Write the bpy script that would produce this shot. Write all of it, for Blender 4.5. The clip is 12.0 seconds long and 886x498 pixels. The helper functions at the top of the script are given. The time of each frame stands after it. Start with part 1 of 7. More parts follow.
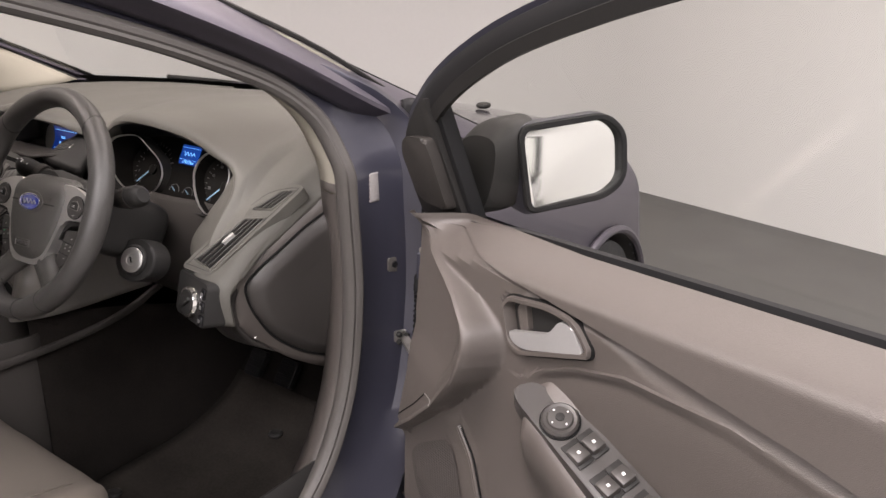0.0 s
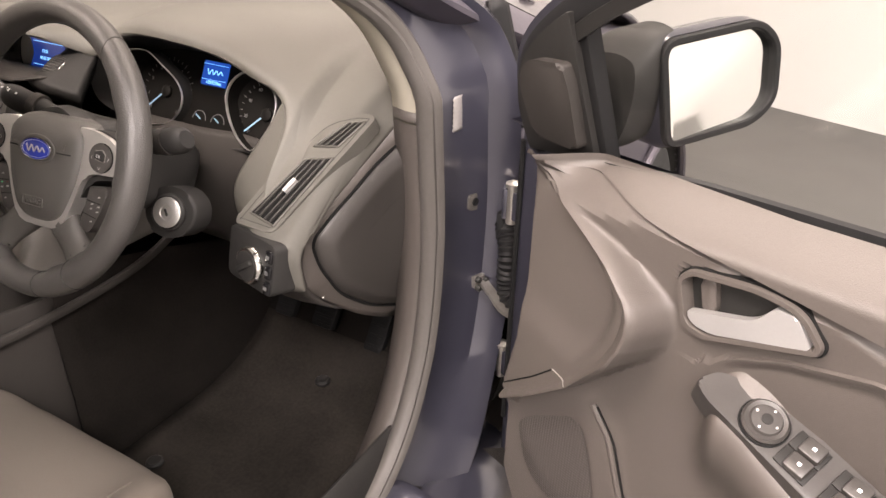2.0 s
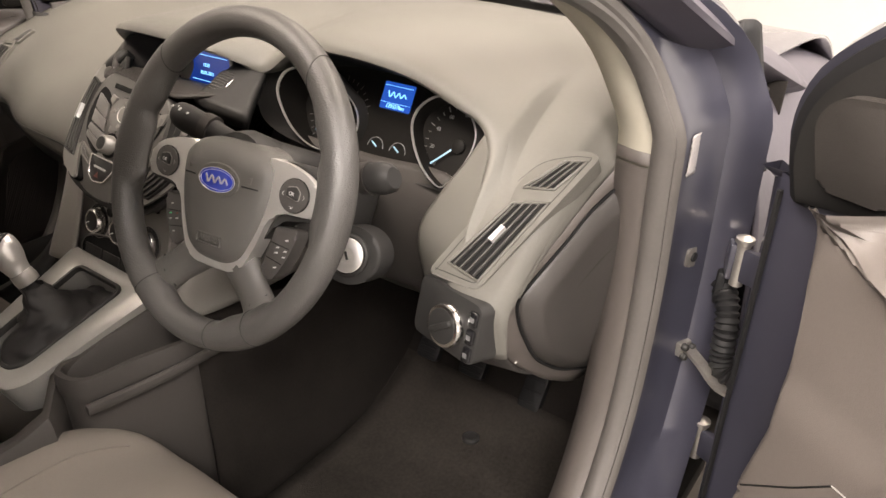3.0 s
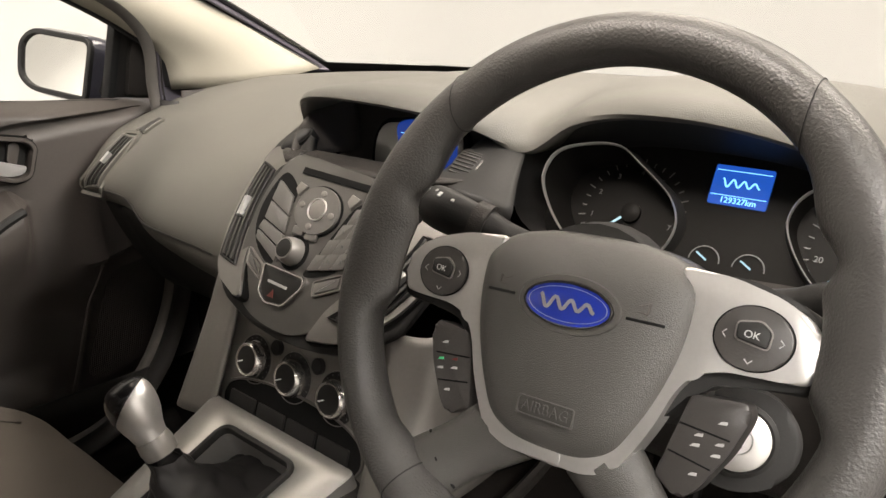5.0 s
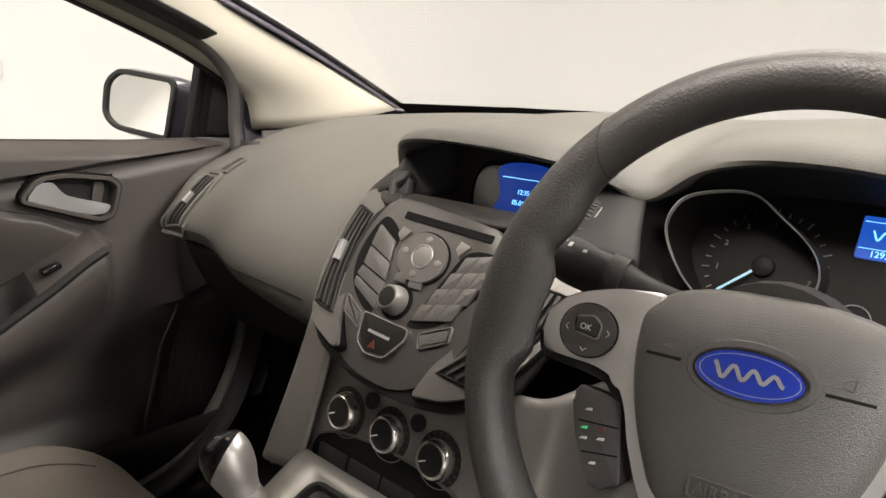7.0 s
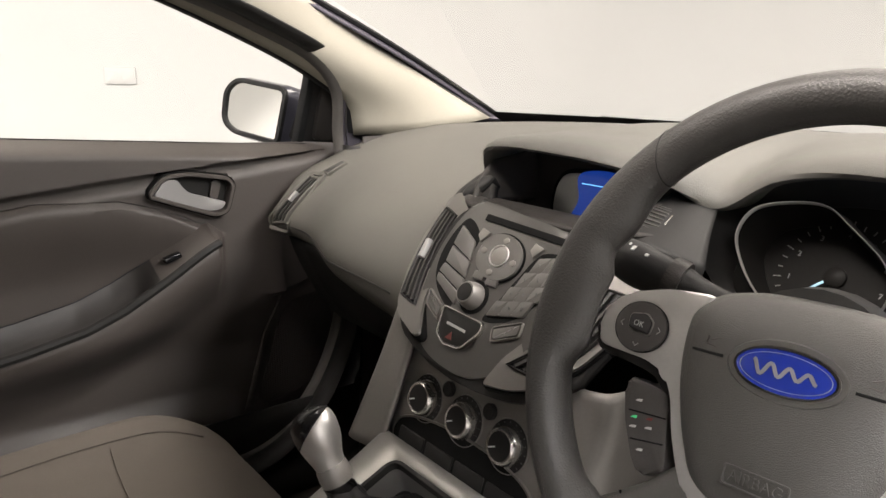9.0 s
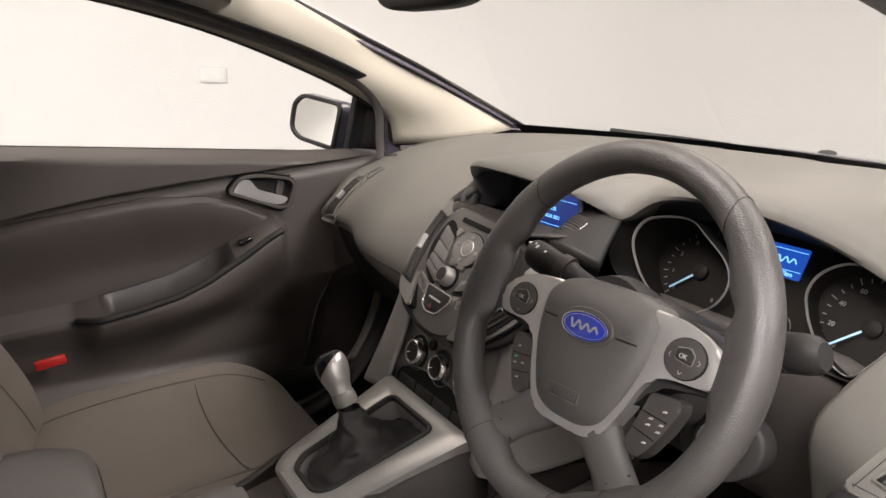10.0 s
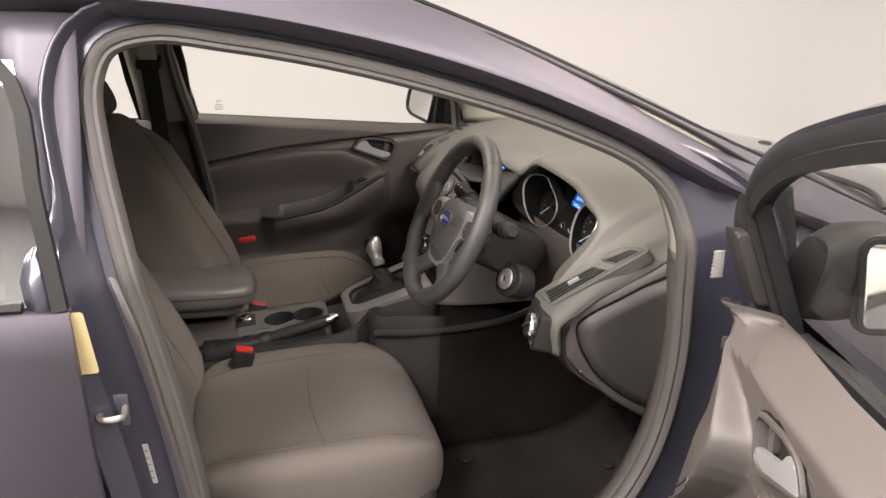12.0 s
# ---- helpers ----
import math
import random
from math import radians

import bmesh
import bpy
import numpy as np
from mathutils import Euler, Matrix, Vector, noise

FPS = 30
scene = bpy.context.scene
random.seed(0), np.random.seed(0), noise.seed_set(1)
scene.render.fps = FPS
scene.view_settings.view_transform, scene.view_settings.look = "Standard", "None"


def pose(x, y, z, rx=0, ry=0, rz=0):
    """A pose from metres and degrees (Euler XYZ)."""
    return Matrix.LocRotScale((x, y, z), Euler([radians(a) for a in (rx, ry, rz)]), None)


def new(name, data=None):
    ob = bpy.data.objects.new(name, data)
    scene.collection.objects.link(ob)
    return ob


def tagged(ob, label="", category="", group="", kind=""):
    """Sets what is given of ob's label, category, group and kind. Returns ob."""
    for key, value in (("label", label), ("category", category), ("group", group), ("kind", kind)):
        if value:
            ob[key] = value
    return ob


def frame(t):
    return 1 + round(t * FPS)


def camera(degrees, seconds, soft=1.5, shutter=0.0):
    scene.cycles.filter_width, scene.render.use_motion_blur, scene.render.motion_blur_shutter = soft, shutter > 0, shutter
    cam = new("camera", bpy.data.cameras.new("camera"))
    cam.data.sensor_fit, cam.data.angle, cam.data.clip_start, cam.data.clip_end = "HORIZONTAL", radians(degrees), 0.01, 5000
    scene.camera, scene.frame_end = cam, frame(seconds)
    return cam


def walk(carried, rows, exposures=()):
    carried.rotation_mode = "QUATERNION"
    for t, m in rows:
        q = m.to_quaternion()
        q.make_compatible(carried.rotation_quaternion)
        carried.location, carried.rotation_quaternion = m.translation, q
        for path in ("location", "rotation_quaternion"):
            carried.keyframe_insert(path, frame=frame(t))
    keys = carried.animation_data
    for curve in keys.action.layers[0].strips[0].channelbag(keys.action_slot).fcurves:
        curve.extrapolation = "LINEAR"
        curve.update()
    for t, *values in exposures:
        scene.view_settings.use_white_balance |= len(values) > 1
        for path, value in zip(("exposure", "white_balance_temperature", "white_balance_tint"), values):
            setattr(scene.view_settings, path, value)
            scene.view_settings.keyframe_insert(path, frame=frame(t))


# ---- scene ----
cam = camera(63.3, 12.0)
METRES = 2.5
BASE = pose(1.5045, -0.5567, 1.2469, -18.941, -1.332, 34.299)
ROWS = [
    (0.0, 0.0, 0.0, 0.0, 0.0, -0.0, 0.0),
    (0.5, -0.0046, 0.0049, -0.0054, -4.25, -6.34, 1.76),
    (1.0, -0.0204, 0.0071, 0.0015, -5.92, -9.21, 2.46),
    (1.5, -0.0534, 0.0372, 0.0163, -6.2, -9.92, 2.56),
    (2.0, -0.0834, 0.0821, 0.0365, -3.72, -9.78, 1.64),
    (2.5, -0.1075, 0.1186, 0.0475, -0.23, -9.61, 0.38),
    (3.0, -0.1533, 0.1484, 0.0486, 2.3, -8.59, -0.46),
    (3.5, -0.193, 0.1981, 0.0391, 3.26, -6.06, -0.79),
    (5.5, -0.2943, 0.2912, 0.0413, 5.96, 3.3, -2.0),
    (6.0, -0.3005, 0.2951, 0.0441, 6.88, 4.08, -2.41),
    (6.5, -0.3036, 0.2953, 0.0444, 7.47, 4.62, -2.66),
    (7.0, -0.3084, 0.295, 0.0416, 8.45, 4.82, -2.98),
    (7.5, -0.3134, 0.2965, 0.0412, 9.83, 4.82, -3.48),
    (9.5, -0.271, 0.2495, 0.033, 19.15, 4.17, -6.75),
    (10.0, -0.2116, 0.1848, 0.0386, 22.39, 2.96, -7.86),
    (10.5, -0.1445, 0.1232, 0.0575, 24.84, 1.14, -8.7),
    (11.0, -0.0584, 0.0779, 0.0667, 27.55, -0.52, -9.55),
    (11.5, 0.0192, 0.0272, 0.0519, 32.03, -1.55, -11.0),
    (12.0, 0.1128, -0.0152, 0.0367, 38.74, -3.08, -12.85),
]
walk(cam, [(t, BASE @ pose(METRES * x, METRES * y, METRES * z, 90 + pitch, roll, yaw)) for t, x, y, z, yaw, pitch, roll in ROWS],
     exposures=[(0.0, 0.58, 6700, 19), (0.5, 0.8, 6700, 20), (1.5, 1.05, 7100, 21), (2.5, 1.42, 7300, 19), (3.5, 1.5, 7300, 14), (5.5, 1.42, 6900, 12), (6.5, 1.36, 6800, 12), (7.5, 1.36, 6800, 12), (9.5, 1.28, 6700, 14), (10.5, 1.1, 6800, 18), (12.0, 0.95, 6900, 17)])

# ---- room light and exposure ----
E1, E2 = Vector((0.948, -0.317, 0)), Vector((0.317, 0.948, 0))   # along the front wall, and towards it


def room(a, b, z=0.0):
    return E1 * a + E2 * b + Vector((0, 0, z))


ROOM_YAW = math.degrees(math.atan2(E1.y, E1.x))
world = bpy.data.worlds.new("world")
scene.world = world
world.use_nodes = True
world.node_tree.nodes["Background"].inputs[0].default_value = (1.0, 0.97, 0.94, 1)
world.node_tree.nodes["Background"].inputs[1].default_value = 0.08


def ceiling_lamp(a, b, sx, sy, watts, colour):
    data = bpy.data.lights.new("ceiling_lamp", "AREA")
    data.shape, data.size, data.size_y = "RECTANGLE", sx, sy
    data.energy, data.color = watts, colour
    ob = new("ceiling_lamp", data)
    ob.matrix_world = Matrix.Translation(room(a, b, 3.06)) @ pose(0, 0, 0, 0, 0, ROOM_YAW)
    return ob


WARM = (1.0, 0.955, 0.91)
COOL = (0.98, 0.99, 1.0)
ROSY = (1.0, 0.93, 0.875)
LAMPS = [(-1.2, -3.4, 6, ROSY), (-1.2, -1.0, 6, ROSY), (-1.2, 1.9, 9, ROSY), (0.6, -3.4, 68, WARM), (0.6, -1.0, 72, WARM), (0.6, 1.9, 28, WARM), (2.7, -3.4, 135, COOL), (2.7, -1.0, 100, COOL), (2.7, 1.9, 82, COOL)]
for a, b, watts, tone in LAMPS:
    ceiling_lamp(a, b, 1.2, 1.2, watts, tone)

# ---- materials ----
def material(name, colour, rough=0.5, metal=0.0, grain=0.0, grain_size=900.0, vary=0.12, vary_size=6.0, coat=0.0, spec=0.5, emit=None, emit_power=0.0,
             stretch=(1, 1, 1), rough_vary=0.08):
    m = bpy.data.materials.new(name)
    m.use_nodes = True
    nt = m.node_tree
    b = nt.nodes["Principled BSDF"]
    b.inputs["Metallic"].default_value = metal
    b.inputs["Coat Weight"].default_value = coat
    b.inputs["Coat Roughness"].default_value = 0.08
    b.inputs["Specular IOR Level"].default_value = spec
    if emit:
        b.inputs["Emission Color"].default_value = (*emit, 1)
        b.inputs["Emission Strength"].default_value = emit_power
    tc = nt.nodes.new("ShaderNodeTexCoord")
    mp = nt.nodes.new("ShaderNodeMapping")
    mp.inputs["Scale"].default_value = stretch
    nt.links.new(tc.outputs["Object"], mp.inputs["Vector"])
    n1 = nt.nodes.new("ShaderNodeTexNoise")
    n1.inputs["Scale"].default_value = vary_size
    n1.inputs["Detail"].default_value = 6
    nt.links.new(mp.outputs[0], n1.inputs["Vector"])
    n2 = nt.nodes.new("ShaderNodeTexNoise")
    n2.inputs["Scale"].default_value = grain_size * 0.35
    n2.inputs["Detail"].default_value = 2
    nt.links.new(mp.outputs[0], n2.inputs["Vector"])
    mixn = nt.nodes.new("ShaderNodeMath")
    mixn.operation = "MULTIPLY_ADD"
    mixn.inputs[1].default_value = 0.6
    nt.links.new(n1.outputs["Fac"], mixn.inputs[0])
    half = nt.nodes.new("ShaderNodeMath")
    half.operation = "MULTIPLY"
    half.inputs[1].default_value = 0.4
    nt.links.new(n2.outputs["Fac"], half.inputs[0])
    nt.links.new(half.outputs[0], mixn.inputs[2])
    ramp = nt.nodes.new("ShaderNodeMapRange")
    ramp.inputs["From Min"].default_value, ramp.inputs["From Max"].default_value = 0.25, 0.75
    ramp.inputs["To Min"].default_value, ramp.inputs["To Max"].default_value = 1 - vary, 1 + vary
    nt.links.new(mixn.outputs[0], ramp.inputs["Value"])
    col = nt.nodes.new("ShaderNodeVectorMath")
    col.operation = "SCALE"
    col.inputs[0].default_value = colour
    nt.links.new(ramp.outputs[0], col.inputs["Scale"])
    nt.links.new(col.outputs[0], b.inputs["Base Color"])
    rr = nt.nodes.new("ShaderNodeMapRange")
    rr.inputs["From Min"].default_value, rr.inputs["From Max"].default_value = 0.3, 0.7
    rr.inputs["To Min"].default_value, rr.inputs["To Max"].default_value = max(0, rough - rough_vary), min(1, rough + rough_vary)
    nt.links.new(n1.outputs["Fac"], rr.inputs["Value"])
    nt.links.new(rr.outputs[0], b.inputs["Roughness"])
    if grain:
        vor = nt.nodes.new("ShaderNodeTexNoise")
        vor.inputs["Scale"].default_value = grain_size
        vor.inputs["Detail"].default_value = 1
        nt.links.new(mp.outputs[0], vor.inputs["Vector"])
        bump = nt.nodes.new("ShaderNodeBump")
        bump.inputs["Strength"].default_value = grain
        bump.inputs["Distance"].default_value = 0.001
        nt.links.new(vor.outputs["Fac"], bump.inputs["Height"])
        nt.links.new(bump.outputs[0], b.inputs["Normal"])
    return m


def glass_material(name, tint, gloss=0.06):
    m = bpy.data.materials.new(name)
    m.use_nodes = True
    nt = m.node_tree
    nt.nodes.remove(nt.nodes["Principled BSDF"])
    tr = nt.nodes.new("ShaderNodeBsdfTransparent")
    tr.inputs[0].default_value = (*tint, 1)
    gl = nt.nodes.new("ShaderNodeBsdfGlossy")
    gl.inputs["Roughness"].default_value = 0.02
    lw = nt.nodes.new("ShaderNodeLayerWeight")
    lw.inputs[0].default_value = 0.5
    pw = nt.nodes.new("ShaderNodeMath")
    pw.operation, pw.inputs[1].default_value = "POWER", 5.0
    nt.links.new(lw.outputs["Facing"], pw.inputs[0])
    fr = nt.nodes.new("ShaderNodeMath")
    fr.operation, fr.inputs[1].default_value, fr.inputs[2].default_value = "MULTIPLY_ADD", 0.5, gloss * 0.6
    nt.links.new(pw.outputs[0], fr.inputs[0])
    mx = nt.nodes.new("ShaderNodeMixShader")
    nt.links.new(fr.outputs[0], mx.inputs[0])
    nt.links.new(tr.outputs[0], mx.inputs[1])
    nt.links.new(gl.outputs[0], mx.inputs[2])
    nt.links.new(mx.outputs[0], nt.nodes["Material Output"].inputs[0])
    return m


WALL = material("painted_wall", (0.52, 0.516, 0.507), 0.9, vary=0.03, vary_size=0.6, grain=0.1, grain_size=120)
CEIL = material("ceiling_paint", (0.72, 0.71, 0.69), 0.9, vary=0.02)
FLOOR = material("grey_floor_paint", (0.085, 0.083, 0.079), 0.55, vary=0.12, vary_size=2.0, grain=0.1, grain_size=300)
STEEL = material("tread_steel", (0.13, 0.115, 0.10), 0.45, 0.7, vary=0.25, vary_size=9)
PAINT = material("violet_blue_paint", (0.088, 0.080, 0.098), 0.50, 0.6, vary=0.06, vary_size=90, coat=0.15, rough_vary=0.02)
PAINT_IN = material("dark_violet_paint", (0.040, 0.040, 0.056), 0.34, 0.35, vary=0.05, vary_size=14, coat=1.0, rough_vary=0.02)
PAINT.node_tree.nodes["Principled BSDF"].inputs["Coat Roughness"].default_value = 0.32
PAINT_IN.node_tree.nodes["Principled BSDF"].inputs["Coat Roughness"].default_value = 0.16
RUBBER = material("grey_rubber_seal", (0.0672, 0.0612, 0.0564), 0.6, grain=0.15, grain_size=500)
BLACK_RUBBER = material("black_rubber", (0.010, 0.010, 0.0105), 0.6, grain=0.1, spec=0.18)
DASH = material("soft_grey_plastic", (0.081, 0.0776, 0.0688), 0.52, grain=0.4, grain_size=900, vary=0.08, vary_size=3, spec=0.3)
PANEL = material("dark_panel_plastic", (0.063, 0.0542, 0.049), 0.52, grain=0.3, grain_size=850, vary=0.1, vary_size=4)
HARD = material("black_hard_plastic", (0.021, 0.0203, 0.0196), 0.5, grain=0.12, grain_size=700, spec=0.16)
WING = material("grey_wing_plastic", (0.165, 0.157, 0.146), 0.36, 0.5, vary=0.06, vary_size=20)
DIM_PRINT = material("dim_print", (0.10, 0.10, 0.10), 0.6)
GLOSS = material("gloss_black_plastic", (0.008, 0.008, 0.009), 0.16, vary=0.05)
LEATHER = material("black_leather", (0.056, 0.053, 0.049), 0.38, grain=0.5, grain_size=1400, vary=0.12, vary_size=20)
RIM_LEATHER = material("coarse_black_leather", (0.046, 0.0435, 0.041), 0.44, grain=0.5, grain_size=620, vary=0.12, vary_size=25)
FABRIC = material("grey_seat_fabric", (0.116, 0.101, 0.088), 0.95, grain=0.6, grain_size=1500, vary=0.12, vary_size=10, spec=0.2)
FABRIC_SIDE = material("dark_seat_fabric", (0.065, 0.0598, 0.0559), 0.95, grain=0.6, grain_size=1500, vary=0.12, vary_size=10, spec=0.2)
CARPET = material("black_carpet", (0.0115, 0.0098, 0.0087), 1.0, grain=1.0, grain_size=700, vary=0.5, vary_size=14, spec=0.1)
CREAM = material("cream_pillar_trim", (0.27, 0.25, 0.205), 0.7, grain=0.15, grain_size=700, vary=0.04)
SILVER = material("satin_silver_plastic", (0.60, 0.585, 0.565), 0.40, 0.85, vary=0.06, vary_size=30)
DARK_SILVER = material("anthracite_plastic", (0.195, 0.1846, 0.1716), 0.42, 0.3, vary=0.08, vary_size=12)
CHROME = material("chrome", (0.72, 0.71, 0.69), 0.14, 1.0, vary=0.03)
PALE_PRINT = material("pale_grey_print", (0.34, 0.34, 0.33), 0.6)
WHITE_PRINT = material("white_print", (0.7, 0.7, 0.7), 0.6, emit=(0.8, 0.9, 1), emit_power=0.02)
RED = material("red_plastic", (0.42, 0.018, 0.014), 0.4, vary=0.05)
BLUE_OVAL = material("blue_enamel", (0.012, 0.028, 0.26), 0.25, vary=0.08, coat=0.6)
BLUE_SCREEN = material("blue_screen", (0.01, 0.02, 0.1), 0.2, emit=(0.01, 0.09, 0.52), emit_power=0.38)
RADIO_SCREEN = material("dim_blue_screen", (0.01, 0.02, 0.1), 0.2, emit=(0.01, 0.06, 0.42), emit_power=0.2)
CYAN_PRINT = material("cyan_screen_print", (0.1, 0.3, 0.8), 0.3, emit=(0.16, 0.5, 1.0), emit_power=0.8)
NEEDLE = material("needle_blue", (0.2, 0.35, 0.45), 0.5, emit=(0.35, 0.7, 1.0), emit_power=0.07)
ETCH = glass_material("etched_glass", (0.84, 0.83, 0.81))
STICKER = material("pale_sticker", (0.23, 0.215, 0.21), 0.5, vary=0.15, vary_size=60)
YELLOW = material("yellow_sticker", (0.45, 0.36, 0.18), 0.6, vary=0.1)
METAL = material("zinc_steel", (0.4, 0.38, 0.35), 0.4, 0.9, vary=0.2, vary_size=40)
MIRROR = material("mirror_glass", (0.82, 0.82, 0.8), 0.10, 1.0, vary=0.0, rough_vary=0.0)
GLASS = glass_material("clear_glass", (0.88, 0.89, 0.87))
TINTED = glass_material("tinted_glass", (0.20, 0.19, 0.18), 0.75)
GREEN_PRINT = material("green_print", (0.05, 0.5, 0.2), 0.5)
RED_PRINT = material("red_print", (0.10, 0.014, 0.010), 0.5)

SWITCH = material("dark_switch_plastic", (0.037, 0.034, 0.032), 0.42, grain=0.15, grain_size=800, vary=0.1, vary_size=30)
SLAT = material("vent_blade_plastic", (0.024, 0.0225, 0.021), 0.45)
GAITER = material("black_gaiter_leather", (0.014, 0.013, 0.013), 0.42, spec=0.3, grain=0.5, grain_size=1100, vary=0.15, vary_size=30)
DARK_TRIM = material("dark_grained_trim", (0.033, 0.030, 0.028), 0.45, spec=0.16, grain=0.4, grain_size=850, vary=0.12, vary_size=5)
ARM_LEATHER = material("armrest_leather", (0.085, 0.08, 0.075), 0.34, grain=0.10, grain_size=1000, vary=0.05, vary_size=8)
# near-black that paints the shade of gaps and recesses
VOID = material("recess_shade_black", (0.006, 0.006, 0.006), 0.85, spec=0.15)
CLUSTER = material("matt_black_dial", (0.007, 0.0065, 0.006), 0.45, spec=0.05, vary=0.1)
KEY = material("satin_key_plastic", (0.1105, 0.1053, 0.0988), 0.36, 0.1, vary=0.06, vary_size=20, grain=0.06)
MAT_PILE = material("worn_mat_pile", (0.022, 0.0191, 0.0167), 1.0, grain=1.0, grain_size=500, vary=0.55, vary_size=9, spec=0.1)
END_TRIM = material("dark_end_trim", (0.034, 0.0307, 0.0284), 0.42, grain=0.4, grain_size=850, vary=0.08, vary_size=5)
SCUFF = material("etched_scuff_steel", (0.30, 0.285, 0.26), 0.3, 0.9, vary=0.25, vary_size=60)
TYRE = material("tyre_rubber", (0.015, 0.015, 0.016), 0.7, vary=0.2, vary_size=30)
FASCIA = material("satin_fascia_plastic", (0.062, 0.059, 0.055), 0.38, 0.1, vary=0.06, vary_size=20, grain=0.08)
SURROUND = material("satin_grey_surround", (0.27, 0.26, 0.245), 0.36, 0.5, vary=0.06, vary_size=20)
LEVER = material("bright_satin_lever", (0.40, 0.395, 0.39), 0.38, 0.6, vary=0.04)
GLOSS_PAINT = material("polished_violet_paint", (0.088, 0.080, 0.098), 0.30, 0.6, vary=0.06, vary_size=90, coat=1.0, rough_vary=0.02)
KNOB = material("satin_chrome", (0.62, 0.60, 0.57), 0.27, 0.9, vary=0.04)
# the lens's grey reflection is put into its base colour
LENS = material("lens_grey_reflection", (0.30, 0.29, 0.27), 0.1, vary=0.04, coat=0.5)

# ---- building helpers ----
LOCAL = {}


def thing(name, m=None, label="", category="", group="", local=False):
    ob = new(name)
    ob.empty_display_size = 0.05
    m = m or Matrix()
    ob.matrix_world = m
    LOCAL[ob] = Matrix() if local else m.inverted()
    return tagged(ob, label, category, group)


def part(name, bm, mat, parent=None, label="", solid=0.0, sharp=38, offset=-1.0):
    bmesh.ops.recalc_face_normals(bm, faces=bm.faces)
    me = bpy.data.meshes.new(name)
    bm.to_mesh(me)
    bm.free()
    me.materials.append(mat)
    me.polygons.foreach_set("use_smooth", [True] * len(me.polygons))
    me.set_sharp_from_angle(angle=radians(sharp))
    ob = new(name, me)
    if solid:
        md = ob.modifiers.new("thickness", "SOLIDIFY")
        md.thickness, md.offset = solid, offset
    if parent:
        ob.parent = parent
        ob.matrix_parent_inverse = LOCAL.get(parent, Matrix())
    if label:
        ob["label"] = label
    return ob


def spline(points, n, closed=False):
    P = np.array([tuple(p) for p in points], float)
    if closed:
        P = np.vstack([P[-1], P, P[0], P[1]])
    d = np.maximum(np.linalg.norm(np.diff(P, axis=0), axis=1) ** 0.7, 1e-5)
    t = np.concatenate([[0], np.cumsum(d)])
    T = np.gradient(P, t, axis=0) if len(P) > 2 else np.repeat((P[1:] - P[:1]) / d[0], 2, 0)
    lo, hi = (t[1], t[-2]) if closed else (t[0], t[-1])
    s = np.linspace(lo, hi, n + 1)[:-1] if closed else np.linspace(lo, hi, n)
    i = np.clip(np.searchsorted(t, s, side="right") - 1, 0, len(P) - 2)
    h = (t[i + 1] - t[i])[:, None]
    u = ((s - t[i])[:, None]) / h
    return ((2 * u**3 - 3 * u**2 + 1) * P[i] + (u**3 - 2 * u**2 + u) * h * T[i] + (-2 * u**3 + 3 * u**2) * P[i + 1] + (u**3 - u**2) * h * T[i + 1])


def add_grid(bm, A, closed_u=False, closed_v=False, cap=False):
    nu, nv = len(A), len(A[0])
    V = [[bm.verts.new(tuple(p)) for p in row] for row in A]
    for i in range(nu if closed_u else nu - 1):
        for j in range(nv if closed_v else nv - 1):
            q = [V[i][j], V[(i + 1) % nu][j], V[(i + 1) % nu][(j + 1) % nv], V[i][(j + 1) % nv]]
            bm.faces.new(q)
    if cap:
        bm.faces.new(V[0])
        bm.faces.new(V[-1])
    return bm


def loft(stations, nu, nv, closed=False, cap=False):
    rows = np.array([spline(s, nv, closed) for s in stations])
    cols = np.array([spline(rows[:, j], nu) for j in range(rows.shape[1])])
    return add_grid(bmesh.new(), cols.transpose(1, 0, 2), False, closed, cap)


def sweep(path, section, up=None, closed=False, cap=True, scale=None, bm=None):
    """A section (a across, b along up) drawn along a path."""
    P = np.array([tuple(p) for p in path], float)
    n = len(P)
    rows = []
    last = None
    for i in range(n):
        a, b = (P[(i - 1) % n], P[(i + 1) % n]) if closed else (P[max(i - 1, 0)], P[min(i + 1, n - 1)])
        t = Vector(b - a).normalized()
        if up is not None:
            w = Vector(up)
        else:
            w = last if last is not None else (Vector((0, 0, 1)) if abs(t.z) < 0.9 else Vector((0, 1, 0)))
        s = t.cross(w).normalized()
        w = s.cross(t).normalized()
        last = w
        k = scale[i] if scale is not None else 1.0
        rows.append([Vector(P[i]) + s * (k * c[0]) + w * (k * c[1]) for c in section])
    return add_grid(bm or bmesh.new(), rows, closed, True, cap and not closed)


def circle(r, n=10, ry=None):
    return [(r * math.cos(2 * math.pi * k / n), (ry or r) * math.sin(2 * math.pi * k / n)) for k in range(n)]


def tube(path, r, n=10, closed=False, cap=True, scale=None, bm=None):
    return sweep(path, circle(r, n), None, closed, cap, scale, bm)


